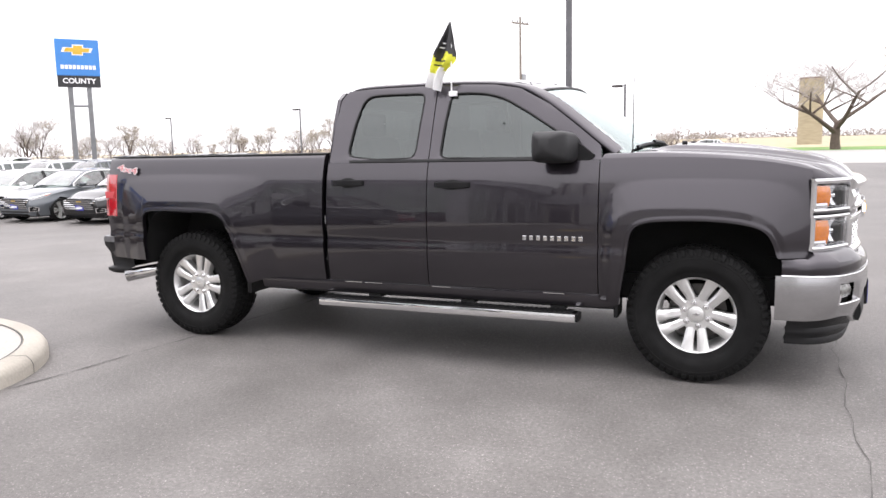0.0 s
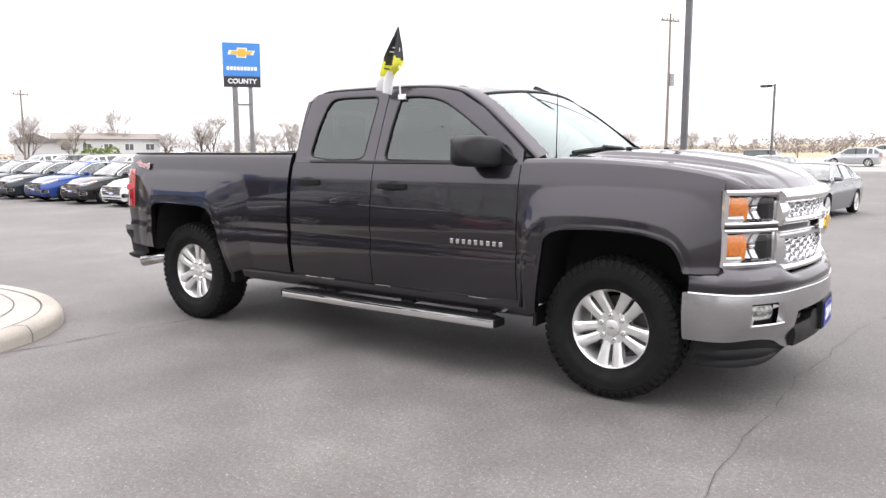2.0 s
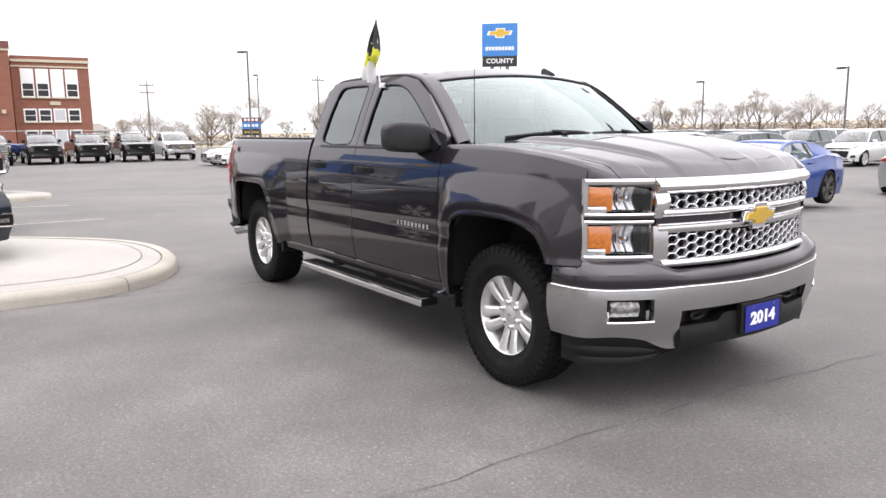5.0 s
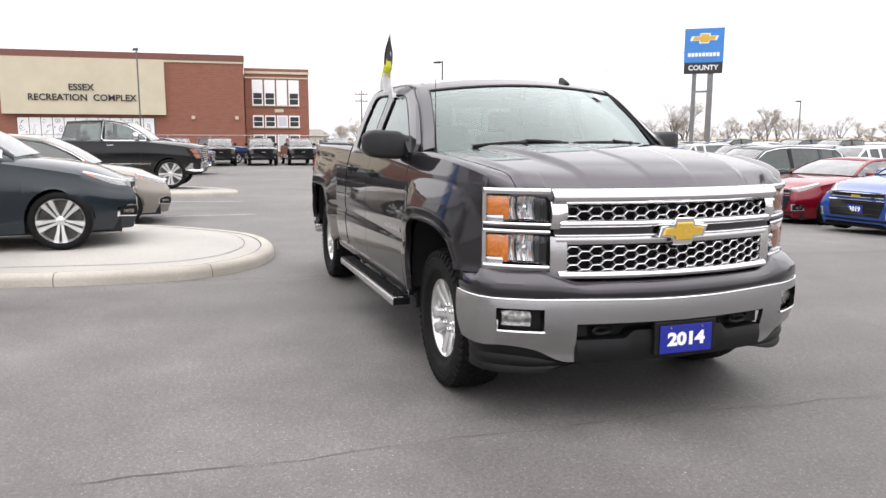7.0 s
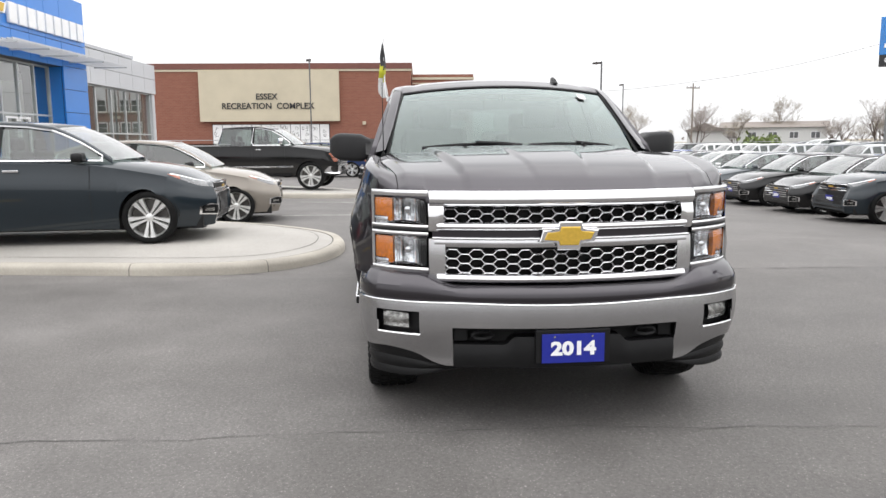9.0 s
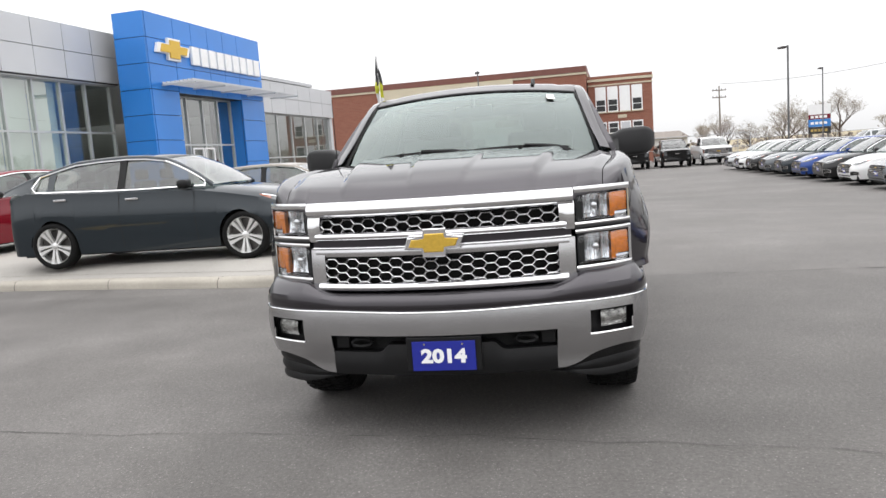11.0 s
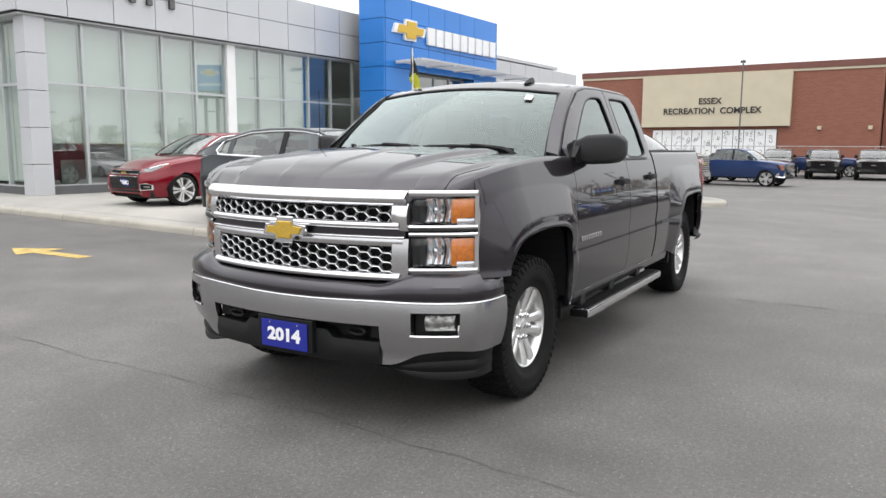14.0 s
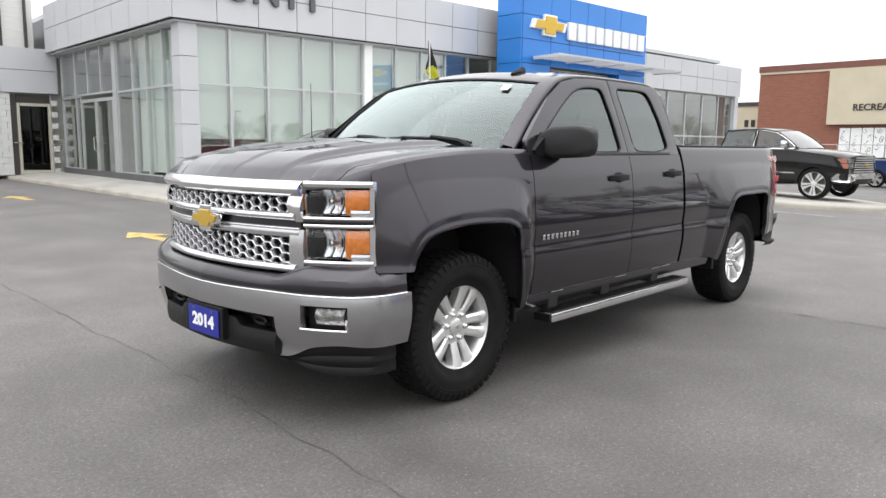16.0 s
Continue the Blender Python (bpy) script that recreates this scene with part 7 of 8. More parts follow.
        strip_nose("lower_grille", -0.56, 0.56, 0.43, 0.55, PLASTIC, 0.054)
        pz = 0.60
    else:
        zh = curve(deck, xf - 0.12)
        tallest = 0.08 if kind == "suv" else 0.0
        if kind == "sedan":
            # a tall open grille crossed by bright bars
            strip_nose("grille", -0.60, 0.60, 0.40, zh - 0.04, PLASTIC, 0.010, n=26, skew=0.16)
            for k in range(5):
                z = lerp(0.43, zh - 0.07, k / 4)
                half = lerp(0.52, 0.60, k / 4)
                strip_nose("grille_bar", -half, half, z - 0.009, z + 0.009, CHROME, 0.018, nz=1)
        else:
            strip_nose("upper_grille", -0.50, 0.50, zh - 0.10, zh - 0.035, PLASTIC, 0.010, n=26)
            strip_nose("grille_bar", -0.50, 0.50, zh - 0.115, zh - 0.10, CHROME, 0.015, nz=1)
            strip_nose("grille_bar", -0.50, 0.50, zh - 0.038, zh - 0.028, CHROME, 0.015, nz=1)
            strip_nose("lower_grille", -0.52, 0.52, 0.34 + tallest, zh - 0.16, PLASTIC, 0.010, n=26, skew=0.12)
            strip_nose("grille_bar", -0.52, 0.52, zh - 0.165, zh - 0.152, CHROME, 0.015, nz=1)
            for k in range(3):
                z = lerp(0.39 + tallest, zh - 0.20, k / 2)
                strip_nose("grille_slat", -0.46, 0.46, z - 0.006, z + 0.006, TRIM, 0.016, nz=1)
        strip_nose("emblem", -0.085, 0.085, zh - 0.105, zh - 0.07, GOLD, 0.018, n=3, nz=1)
        strip_nose("chin_spoiler", -0.66, 0.66, sill + 0.09, sill + 0.13, PLASTIC, 0.004, nz=2)
        for s in (-1, 1):
            lo = [(33, zh - 0.095), (50, zh - 0.058), (62, zh + 0.012), (74, zh + 0.090)]
            hi = [(33, zh - 0.030), (50, zh + 0.015), (62, zh + 0.062), (74, zh + 0.10)]
            wrap_nose("headlight", 33, 64, lo, hi, CARLAMP, 0.004, "dark swept headlight", side=s)
            wrap_nose("turn_signal", 64, 74, lo, hi, MARKER if kind != "coupe" else CARLAMP, 0.004, side=s, n=8)
            wrap_nose("headlight_trim", 33, 72, hi, [(a, z + 0.010) for a, z in hi], CHROME, 0.006, side=s, nz=1)
            fl, fh = [(38, 0.335 + tallest), (50, 0.345 + tallest)], [(38, 0.44 + tallest), (44, 0.45 + tallest), (50, 0.42 + tallest)]
            wrap_nose("fog_trim", 37, 52, [(a, z - 0.014) for a, z in fl], [(a, z + 0.014) for a, z in fh], CHROME, 0.004, side=s)
            wrap_nose("fog_pocket", 38.5, 50, fl, fh, PLASTIC, 0.007, side=s)
            wrap_nose("fog_lamp", 42, 48, [(42, 0.37 + tallest)], [(42, 0.41 + tallest)], LAMP_DIM, 0.011, side=s)
        pz = 0.46 if kind != "suv" else 0.52
    if plate:
        pl = new("dealer_plate")
        pl.parent = top
        bm = bmesh.new()
        box(bm, nose(0, pz) + 0.022, nose(0, pz) + 0.027, -0.153, 0.153, pz - 0.075, pz + 0.075)
        part("plate", bm, BLUEPLATE, pl, "blue dealer plate")
        if plate == "bars":
            for i in range(4):
                bm = bmesh.new()
                box(bm, nose(0, pz) + 0.0275, nose(0, pz) + 0.029, -0.11 + i * 0.058, -0.066 + i * 0.058, pz - 0.03, pz + 0.03)
                part("plate_bar", bm, WHITEINK, pl)
        else:
            text(plate, 0.11, Matrix.Translation((nose(0, pz) + 0.029, 0, pz)) @ Matrix(((0, 0, 1, 0), (1, 0, 0, 0), (0, 1, 0, 0), (0, 0, 0, 1))), WHITEINK, pl, "plate_number", 0.0008, 0.005)
    # greenhouse
    (x1, z1), (x2, z2), (x3, z3), (x4, z4), (x5, z5) = q["ws"], q["rf"], q["rt"], q["rr"], q["bl"]
    yb, yr = w * 0.865, w * (0.66 if not boxy else 0.74)
    bowx = 0.16 if not boxy else 0.13
    prof = []
    for i in range(7):
        t = i / 6
        prof.append((lerp(x1, x2, t), lerp(z1, z2, t) + 0.035 * math.sin(math.pi * t), lerp(yb, yr + 0.02, t)))
    roofline = [(x2, z2, yr + 0.02), (lerp(x2, x3, 0.5), lerp(z2, z3, 0.62), yr + 0.005), (x3, z3 - 0.01, yr), (lerp(x3, x4, 0.5), lerp(z3, z4, 0.4), yr), (x4, z4, yr)]
    back = []
    for i in range(7):
        t = i / 6
        back.append((lerp(x4, x5, t), lerp(z4, z5, t) + (0.03 if not boxy else 0) * math.sin(math.pi * t), lerp(yr, yb * 0.93, t)))

    def across(line, bow, inset=0.03, crown=0.02):
        out = []
        for x, z, y in line:
            out.append([(x + bow * (1 - u * u), (y - inset) * u, z + crown * (1 - u * u)) for u in [k / 8 for k in range(-8, 9)]])
        return out

    bm = bmesh.new()
    sheet(bm, across(prof, bowx))
    part("windscreen", bm, GLASS_CAR, top, smooth=True)
    bm = bmesh.new()
    sheet(bm, across(back, -bowx * 0.7))
    part("rear_window", bm, GLASS_CAR if not boxy else GLASS_DARK, top, smooth=True)
    bm = bmesh.new()
    rl = across(roofline, 0, 0.0, 0.035)
    for i, p in enumerate(rl[0]):
        u = (i - 8) / 8
        rl[0][i] = (p[0] + bowx * 0.9 * (1 - u * u), p[1], p[2])
        rl[-1][i] = (rl[-1][i][0] - bowx * 0.6 * (1 - u * u), rl[-1][i][1], rl[-1][i][2])
    g = sheet(bm, rl)
    rim(bm, g, (0, 0, -0.03))
    part("roof", bm, colour, top, smooth=True)
    for s in (-1, 1):
        line = prof + roofline[1:] + back[1:]
        bm = bmesh.new()
        sheet(bm, [[(x, s * (y + 0.004), z - 0.045), (x, s * (y + 0.006), z - 0.01), (x, s * (y - 0.012), z + 0.012), (x, s * (y - 0.045), z + 0.018)] for x, z, y in line])
        part("roof_rail", bm, colour, top, smooth=True)
        # side glass fills the opening under the rail
        bm = bmesh.new()
        cols = []
        for x, z, y in line:
            zb = curve(deck, x) - 0.03
            if z - 0.04 < zb + 0.01:
                continue
            cols.append([(x, s * lerp(yb + 0.015, y, v), lerp(zb, z - 0.035, v)) for v in (0, 0.25, 0.5, 0.75, 1)])
        sheet(bm, cols)
        part("side_window", bm, GLASS_CAR if kind != "suv" else GLASS_DARK, top, smooth=True)
        # pillars between the windows
        mids = {"sedan": (-1.72, -2.62), "hatch": (-1.70, -2.72), "coupe": (-2.15,), "suv": (-1.70, -2.62, -3.05), "pickup": (-1.72,)}[kind]
        def rail_at(x):
            for a, b in zip(line, line[1:]):
                if b[0] <= x <= a[0]:
                    t = (a[0] - x) / (a[0] - b[0] + 1e-9)
                    return lerp(a[1], b[1], t), lerp(a[2], b[2], t)
            return line[-1][1], line[-1][2]
        for i, xm in enumerate(mids):
            zr_, yr_ = rail_at(xm)
            zb = curve(deck, xm) - 0.03
            bm = bmesh.new()
            sheet(bm, [[(xm + d, s * (lerp(yb + 0.015, yr_, v) + 0.008), lerp(zb, zr_ - 0.03, v)) for d in (-0.05, 0.05)] for v in (0, 0.5, 1)])
            part("pillar", bm, PLASTIC if i == 0 else colour, top)
        if kind in ("sedan", "hatch", "coupe"):
            a = mids[-1] - (0.28 if kind != "coupe" else 0.15)
            bm = bmesh.new()
            rows = []
            for t in range(6):
                x = lerp(a, x5 + 0.02, t / 5)
                zr_, yr_ = rail_at(x)
                zb = curve(deck, x) - 0.04
                rows.append([(x, s * (lerp(yb + 0.015, yr_, v) + 0.007), lerp(zb, max(zb + 0.01, zr_ - 0.02), v)) for v in (0, 0.5, 1)])
            sheet(bm, rows)
            part("rear_pillar", bm, colour, top, smooth=True)
        if chrome_line:
            bm = bmesh.new()
            pts = [(x1 - 0.12, s * (yb + 0.022), curve(deck, x1) - 0.02)] + [(x, s * (y + 0.016), z - 0.034) for x, z, y in line[1:] if x > mids[-1] - 0.25]
            e = pts[-1]
            pts += [(e[0] - 0.05, s * (yb + 0.02), curve(deck, e[0]) + 0.05)] + [(lerp(e[0], x1 - 0.12, k / 5), s * (yb + 0.026), curve(deck, lerp(e[0], x1 - 0.12, k / 5)) - 0.015) for k in range(6)]
            tube(bm, pts, 0.014, 5)
            part("window_trim", bm, CHROME, top, "chrome window trim")
        # doors: dark joints, handles
        for i, xd in enumerate(((x1 - 0.25), mids[0], (mids[1] - 0.02) if len(mids) > 1 else mids[0] - 1.0)):
            bm = bmesh.new()
            cols = []
            for k in range(9):
                z = lerp(sill + 0.06, curve(belt, xd) - 0.01, k / 8)
                sec = section(xd)
                y = [lerp(a_[0], b_[0], (z - a_[1]) / (b_[1] - a_[1])) for a_, b_ in zip(sec, sec[1:]) if a_[1] <= z <= b_[1]]
                y = y[0] if y else sec[0][0]
                cols.append([(xd - 0.004, s * (y + 0.002), z), (xd + 0.004, s * (y + 0.002), z)])
            if low(xd) <= sill + 0.01:
                sheet(bm, cols)
                part("door_joint", bm, VOID, top)
            else:
                bm.free()
        for i, xm in enumerate(mids[:2]):
            zz = curve(belt, xm) - 0.10
            bm = bmesh.new()
            box(bm, xm + 0.10, xm + 0.28, s * (w * 0.965) - 0.02, s * (w * 0.965) + 0.035, zz - 0.012, zz + 0.016, bev=0.006)
            part("door_handle", bm, CHROME if chrome_line else colour, top)
        # mirror
        bm = bmesh.new()
        zz = curve(deck, x1 - 0.35) + (0.06 if boxy else 0.015)
        box(bm, x1 - 0.42, x1 - 0.28, s * (yb + 0.12) - 0.10, s * (yb + 0.12) + 0.10, zz - 0.05, zz + (0.14 if boxy else 0.065), bev=0.045)
        part("side_mirror", bm, PLASTIC if kind == "hatch" else CHROME if chrome_line and boxy else colour if not boxy else PLASTIC, top, smooth=True)
        # tail light
        zt = curve(deck, xr + 0.15)
        bm = bmesh.new()
        tall = kind in ("suv", "pickup")
        z0_, z1_ = (zt - 0.42, zt - 0.06) if tall else (zt - 0.21, zt - 0.08)
        angles = [lerp(148, 165, i / 10) for i in range(11)] if tall else [lerp(141, 164, i / 12) for i in range(13)]
        rows = []
        mid = Vector((-wb + 0.3, 0, 0))
        for k in range(5):
            r = []
            for i, a in enumerate(angles):
                t = i / (len(angles) - 1)
                pinch = 1.0 if tall else 0.25 + 0.75 * math.sin(math.pi * (0.12 + 0.80 * t))
                z = (z0_ + z1_) / 2 + (k / 4 - 0.5) * (z1_ - z0_) * pinch + (0 if tall else 0.03 * (1 - t))
                d = Vector((math.cos(radians(a)), s * math.sin(radians(a)), 0))
                o = Vector((mid.x, 0, z))
                hit = tree.ray_cast(o + d * 3, -d)[0]
                p = hit if hit else o + d * 0.9
                r.append(p + d * 0.008)
            rows.append(r)
        g = sheet(bm, rows)
        part("tail_light", bm, REDLENS, top, "red tail light", smooth=True)
        # dark wheel houses
        for c in (0, -wb):
            bm = bmesh.new()
            rows = [[(c + (Ra - 0.004) * math.cos(math.pi * i / 14), s * yy, R + (Ra - 0.004) * math.sin(math.pi * i / 14)) for i in range(15)] for yy in (w * 0.95, w * 0.55)]
            sheet(bm, rows)
            bm.faces.new([bm.verts.new(p) for p in rows[1]])
            part("wheel_house", bm, VOID, top)
    bm = bmesh.new()
    box(bm, xr + 0.3, xf - 0.3, -w * 0.78, w * 0.78, sill - 0.03, sill + 0.25)
    part("underbody", bm, VOID, top)
    # seats seen through the glass
    for y in (-0.36, 0.36):
        for xs_ in ((x2 - 0.45), (x2 - 1.25)):
            if kind == "coupe" and xs_ < x2 - 1:
                continue
            bm = bmesh.new()
            zb = curve(deck, xs_)
            box(bm, xs_ - 0.08, xs_ + 0.06, y - 0.22, y + 0.22, zb - 0.5, zb + 0.10, bev=0.05)
            box(bm, xs_ - 0.10, xs_ + 0.0, y - 0.12, y + 0.12, zb + 0.11, zb + 0.26, bev=0.04)
            part("seat", bm, SEAT, top, smooth=True)
    bm = bmesh.new()
    box(bm, x5 + 0.1, x1 + 0.1, -yb * 0.97, yb * 0.97, sill + 0.26, sill + 0.30)
    part("cabin_floor", bm, VOID, top)
    if boxy:
        bm = bmesh.new()
        box(bm, xr + 0.16, -2.85, -w * 0.80, w * 0.80, 1.362, 1.378, bev=0.004)
        part("bed_cover", bm, PLASTIC, top, "black bed cover")
        bm = bmesh.new()
        box(bm, -wb + Ra + 0.1, -Ra - 0.1, -w * 0.99, -w * 0.93, 0.42, 0.46)
        part("side_step", bm, PLASTIC, top)
        if chrome_line:
            for s in (-1, 1):
                bm = bmesh.new()
                box(bm, -wb + Ra + 0.05, -Ra - 0.05, s * w * 0.995 - 0.012, s * w * 0.995 + 0.012, 0.66, 0.70, bev=0.004)
                part("side_moulding", bm, CHROME, top, "chrome side moulding")
    first = car_wheel(top, R, rim_mat)
    yw = w - 0.115
    first.matrix_basis = pose(0, yw, R, 0, 20, 0)
    for x, y, a in ((-wb, yw, 0), (0, -yw, 180), (-wb, -yw, 180)):
        copy_thing(first, pose(x, y, R, 0, 0, a) @ pose(0, 0, 0, 0, 33, 0))
    return top


def place(x, y, heading, z=None):
    """A pose on the ground with the nose towards heading, in degrees from +x."""
    return pose(x, y, ground_z(x, y) if z is None else z, 0, 0, heading)


# on the apron beside the showroom: positions are of the front axle
make_car("hatch", PAINT_GREY, "dark grey hatchback with chrome window trim on the apron", place(-3.93, -3.68, 93.6, 0.216), chrome_line=True, plate=None)
make_car("hatch", PAINT_TAUPE, "taupe sedan parked on the concrete apron", place(-8.1, -3.45, 96), chrome_line=True, plate=None)
make_car("hatch", PAINT_RED, "deep red sedan facing the road on the apron", place(-4.75, -10.2, -8, 0.216), plate="DEMO", chrome_line=True)
make_car("pickup", PAINT_BLACK, "black crew-cab pickup on the parking island", place(-17.25, -2.72, 84, 0.03), plate=None, rim_mat=ALLOY, chrome_line=True)
make_car("pickup", PAINT_NAVY, "navy blue pickup parked before the brick building", place(-35.5, -2.0, 80))
make_car("suv", PAINT_BLACK, "black sport utility car beside the navy pickup", place(-40, -3.0, 60))

# row of dark pickups before the brick building
GR = "pickups before the brick building"
proto = make_car("pickup", PAINT_BLACK, "black pickup in a row facing the lot", place(-47, -3.1, 0), GR, grille="dark")
for y in (-0.35, 2.4, 5.1, 7.85):
    copy_thing(proto, place(-47, y, 0))
copy_thing(proto, place(-47, -6.2, 0))
make_car("pickup", PAINT_WHITE, "white pickup at the end of the row", place(-47, 10.5, 0), GR)
make_car("pickup", PAINT_NAVY, "dark blue pickup behind the row", place(-53.5, 1.0, 90), GR)

# row of sedans facing the pickup, from the showroom end outwards
GS = "sedans in the near row"
colours = [PAINT_BLACK, PAINT_BLACK, PAINT_BLACK, PAINT_SLATE, PAINT_WHITE, PAINT_BLACK, PAINT_BLUE, PAINT_GREY, PAINT_SLATE, PAINT_BLACK, PAINT_WHITE, PAINT_SILVER]
words = {PAINT_BLACK: "black", PAINT_SLATE: "slate grey", PAINT_WHITE: "white", PAINT_BLUE: "bright blue", PAINT_GREY: "dark grey", PAINT_SILVER: "silver", PAINT_RED: "red", PAINT_NAVY: "navy"}
made = {}
for i, c in enumerate(colours):
    m_ = place(-9.7 - i * 2.5, 10.25 - 0.02 * i, -92)
    if i == 0:
        make_car("suv", PAINT_GREY, "dark grey sport utility car in the near row of parked cars", place(-9.5, 9.9, -92), GS, chrome_line=True)
    elif c in made:
        copy_thing(made[c], m_)
    else:
        made[c] = make_car("sedan", c, words[c] + " sedan in the near row of parked cars", m_, GS, chrome_line=c is not PAINT_WHITE)
make_car("coupe", PAINT_RED, "red sports coupe in the near row", place(-6.9, 10.0, -84), GS, plate=None, rim_mat=ALLOY_DARK)
make_car("coupe", PAINT_BLUE, "blue sports coupe with a dealer plate", place(-4.15, 9.4, -86), GS, plate="2019", rim_mat=ALLOY_DARK)

# further rows, seen over the near ones
GF = "cars in the far rows"
far = {}
rnd = random.Random(21)
mix = [("suv", PAINT_BLACK), ("suv", PAINT_WHITE), ("pickup", PAINT_WHITE), ("suv", PAINT_SLATE), ("suv", PAINT_SILVER), ("pickup", PAINT_BLACK)]
for row, (y0, x0, n, step, head, kinds) in enumerate(((20.5, -9.5, 12, 2.75, 88, (0, 3, 1, 4)), (31.0, -7.0, 16, 2.9, -88, (1, 0, 2, 5, 3)), (40.0, -8.0, 15, 3.1, 90, (2, 0, 5, 1, 4)))):
    for i in range(n):
        k = kinds[rnd.randrange(len(kinds))]
        m_ = place(x0 - i * step, y0 + rnd.uniform(-0.15, 0.15), head + rnd.uniform(-1.5, 1.5))
        if k in far:
            copy_thing(far[k], m_)
        else:
            kd, c = mix[k]
            far[k] = make_car(kd, c, words[c] + (" pickup" if kd == "pickup" else " sport utility car") + " in a far row of the lot", m_, GF)
make_car("coupe", PAINT_SILVER, "silver sports coupe beside the concrete lamp base", place(-4.7, 21.3, 100), GF, rim_mat=ALLOY_DARK)
make_car("suv", PAINT_SLATE, "grey crossover parked tail outward", place(-1.9, 24.0, 96), GF)
make_car("sedan", PAINT_SLATE, "dark grey sedan facing the lot", place(-0.2, 17.0, -98), GF, plate=None, chrome_line=True)
make_car("pickup", PAINT_BLACK, "black pickup parked tail outward", place(-5.4, 39.5, 96), GF)
make_car("suv", PAINT_WHITE, "white minivan at the far road", place(-5.2, 97, 178), GF)
make_car("suv", PAINT_SILVER, "grey crossover on the road", place(-5.6, 71, 178), GF)

# ---- poles, signs, trees and the distance ----


def pylon_sign():
    c = Vector((-43.8, 35.8, 0))
    m = Matrix.Translation(c) @ pose(0, 0, 0, 0, 0, 51)
    top = thing("pylon_sign", "tall blue and black dealer sign on twin steel posts", "sign", m)
    for x in (-0.62, 0.62):
        bm = bmesh.new()
        box(bm, x - 0.16, x + 0.16, -0.16, 0.16, -1.0, 6.45)
        part("post", bm, POSTGREY, top, "grey steel post")
    bm = bmesh.new()
    box(bm, -0.46, 0.46, -0.1, 0.1, 5.0, 5.15)
    part("cross_bar", bm, POSTGREY, top)
    bm = bmesh.new()
    box(bm, -1.45, 1.45, -0.3, 0.3, 7.25, 9.85, bev=0.03)
    face = part("sign_box", bm, SIGN_BLUE, top, "blue sign box")
    bm = bmesh.new()
    box(bm, -1.42, 1.42, -0.28, 0.28, 6.45, 7.24, bev=0.02)
    part("name_box", bm, SIGN_BLACK, top, "black name box")
    bow = [(-1, 0.16), (-0.36, 0.16), (-0.36, 0.36), (0.42, 0.36), (0.42, 0.16), (1.06, 0.16), (0.92, -0.16), (0.36, -0.16), (0.36, -0.36), (-0.42, -0.36), (-0.42, -0.16), (-1.14, -0.16)]
    for s in (-1, 1):
        for mat_, k, d in ((WHITEINK, 1.0, 0.304), (GOLD, 0.82, 0.312)):
            bm = bmesh.new()
            prism(bm, [(0.03 + u * 0.95 * k, 9.08 + v * 1.05 * k) for u, v in bow], lambda u, v, dd: (s * -u, s * dd, v), d - 0.003, d + 0.004)
            part("emblem", bm, mat_, face)
        for i in range(9):
            bm = bmesh.new()
            x = -1.15 + i * 0.262
            box(bm, x, x + 0.2, min(s * 0.301, s * 0.312), max(s * 0.301, s * 0.312), 7.72, 8.0)
            part("brand_bar", bm, WHITEINK, face, "plain white sign bar")
    text("COUNTY", 0.52, Matrix.Translation((0, -0.29, 6.86)) @ Matrix(((1, 0, 0, 0), (0, 0, -1, 0), (0, 1, 0, 0), (0, 0, 0, 1))), WHITEINK, top, "sign_lettering", 0.01, 0.012)


pylon_sign()


def lamp_post(x, y, h, turn=0, arm=0.7, r=0.042, heads=1):
    z = ground_z(x, y)
    top = thing("street_lamp", "dark parking lot lamp post with a flat square head", "lamp post", pose(x, y, z, 0, 0, turn), "lamp posts of the lot")
    bm = bmesh.new()
    box(bm, -r, r, -r, r, -0.3, h - z, bev=0.008)
    part("pole", bm, POLE_GREY, top)
    bm = bmesh.new()
    tube(bm, [(0, 0, -0.3), (0, 0, 0.5)], 0.25, 16)
    part("concrete_base", bm, CONCRETE, top)
    for k in range(heads):
        s = -1 if k else 1
        bm = bmesh.new()
        box(bm, min(s * r, s * arm), max(s * r, s * arm), -0.03, 0.03, h - z - 0.10, h - z - 0.05)
        part("arm", bm, POLE_BROWN, top)
        bm = bmesh.new()
        box(bm, min(s * arm * 0.4, s * (arm + 0.1)), max(s * arm * 0.4, s * (arm + 0.1)), -0.15, 0.15, h - z - 0.12, h - z, bev=0.02)
        head = part("lamp_head", bm, POLE_BROWN, top)
        bm = bmesh.new()
        box(bm, min(s * arm * 0.5, s * arm), max(s * arm * 0.5, s * arm), -0.11, 0.11, h - z - 0.13, h - z - 0.121)
        part("lens", bm, DECAL, head)


for x, y, h, a in ((-49, 50.6, 4.9, 160), (-31.3, 45.6, 4.85, 160), (-4.4, 36.1, 4.7, 150), (-17.9, 40.7, 4.75, 160), (-42, 13.8, 6.5, 200), (-45.5, -5.2, 7.0, 190), (-62, 22, 6.6, 180)):
    lamp_post(x, y, h, a)


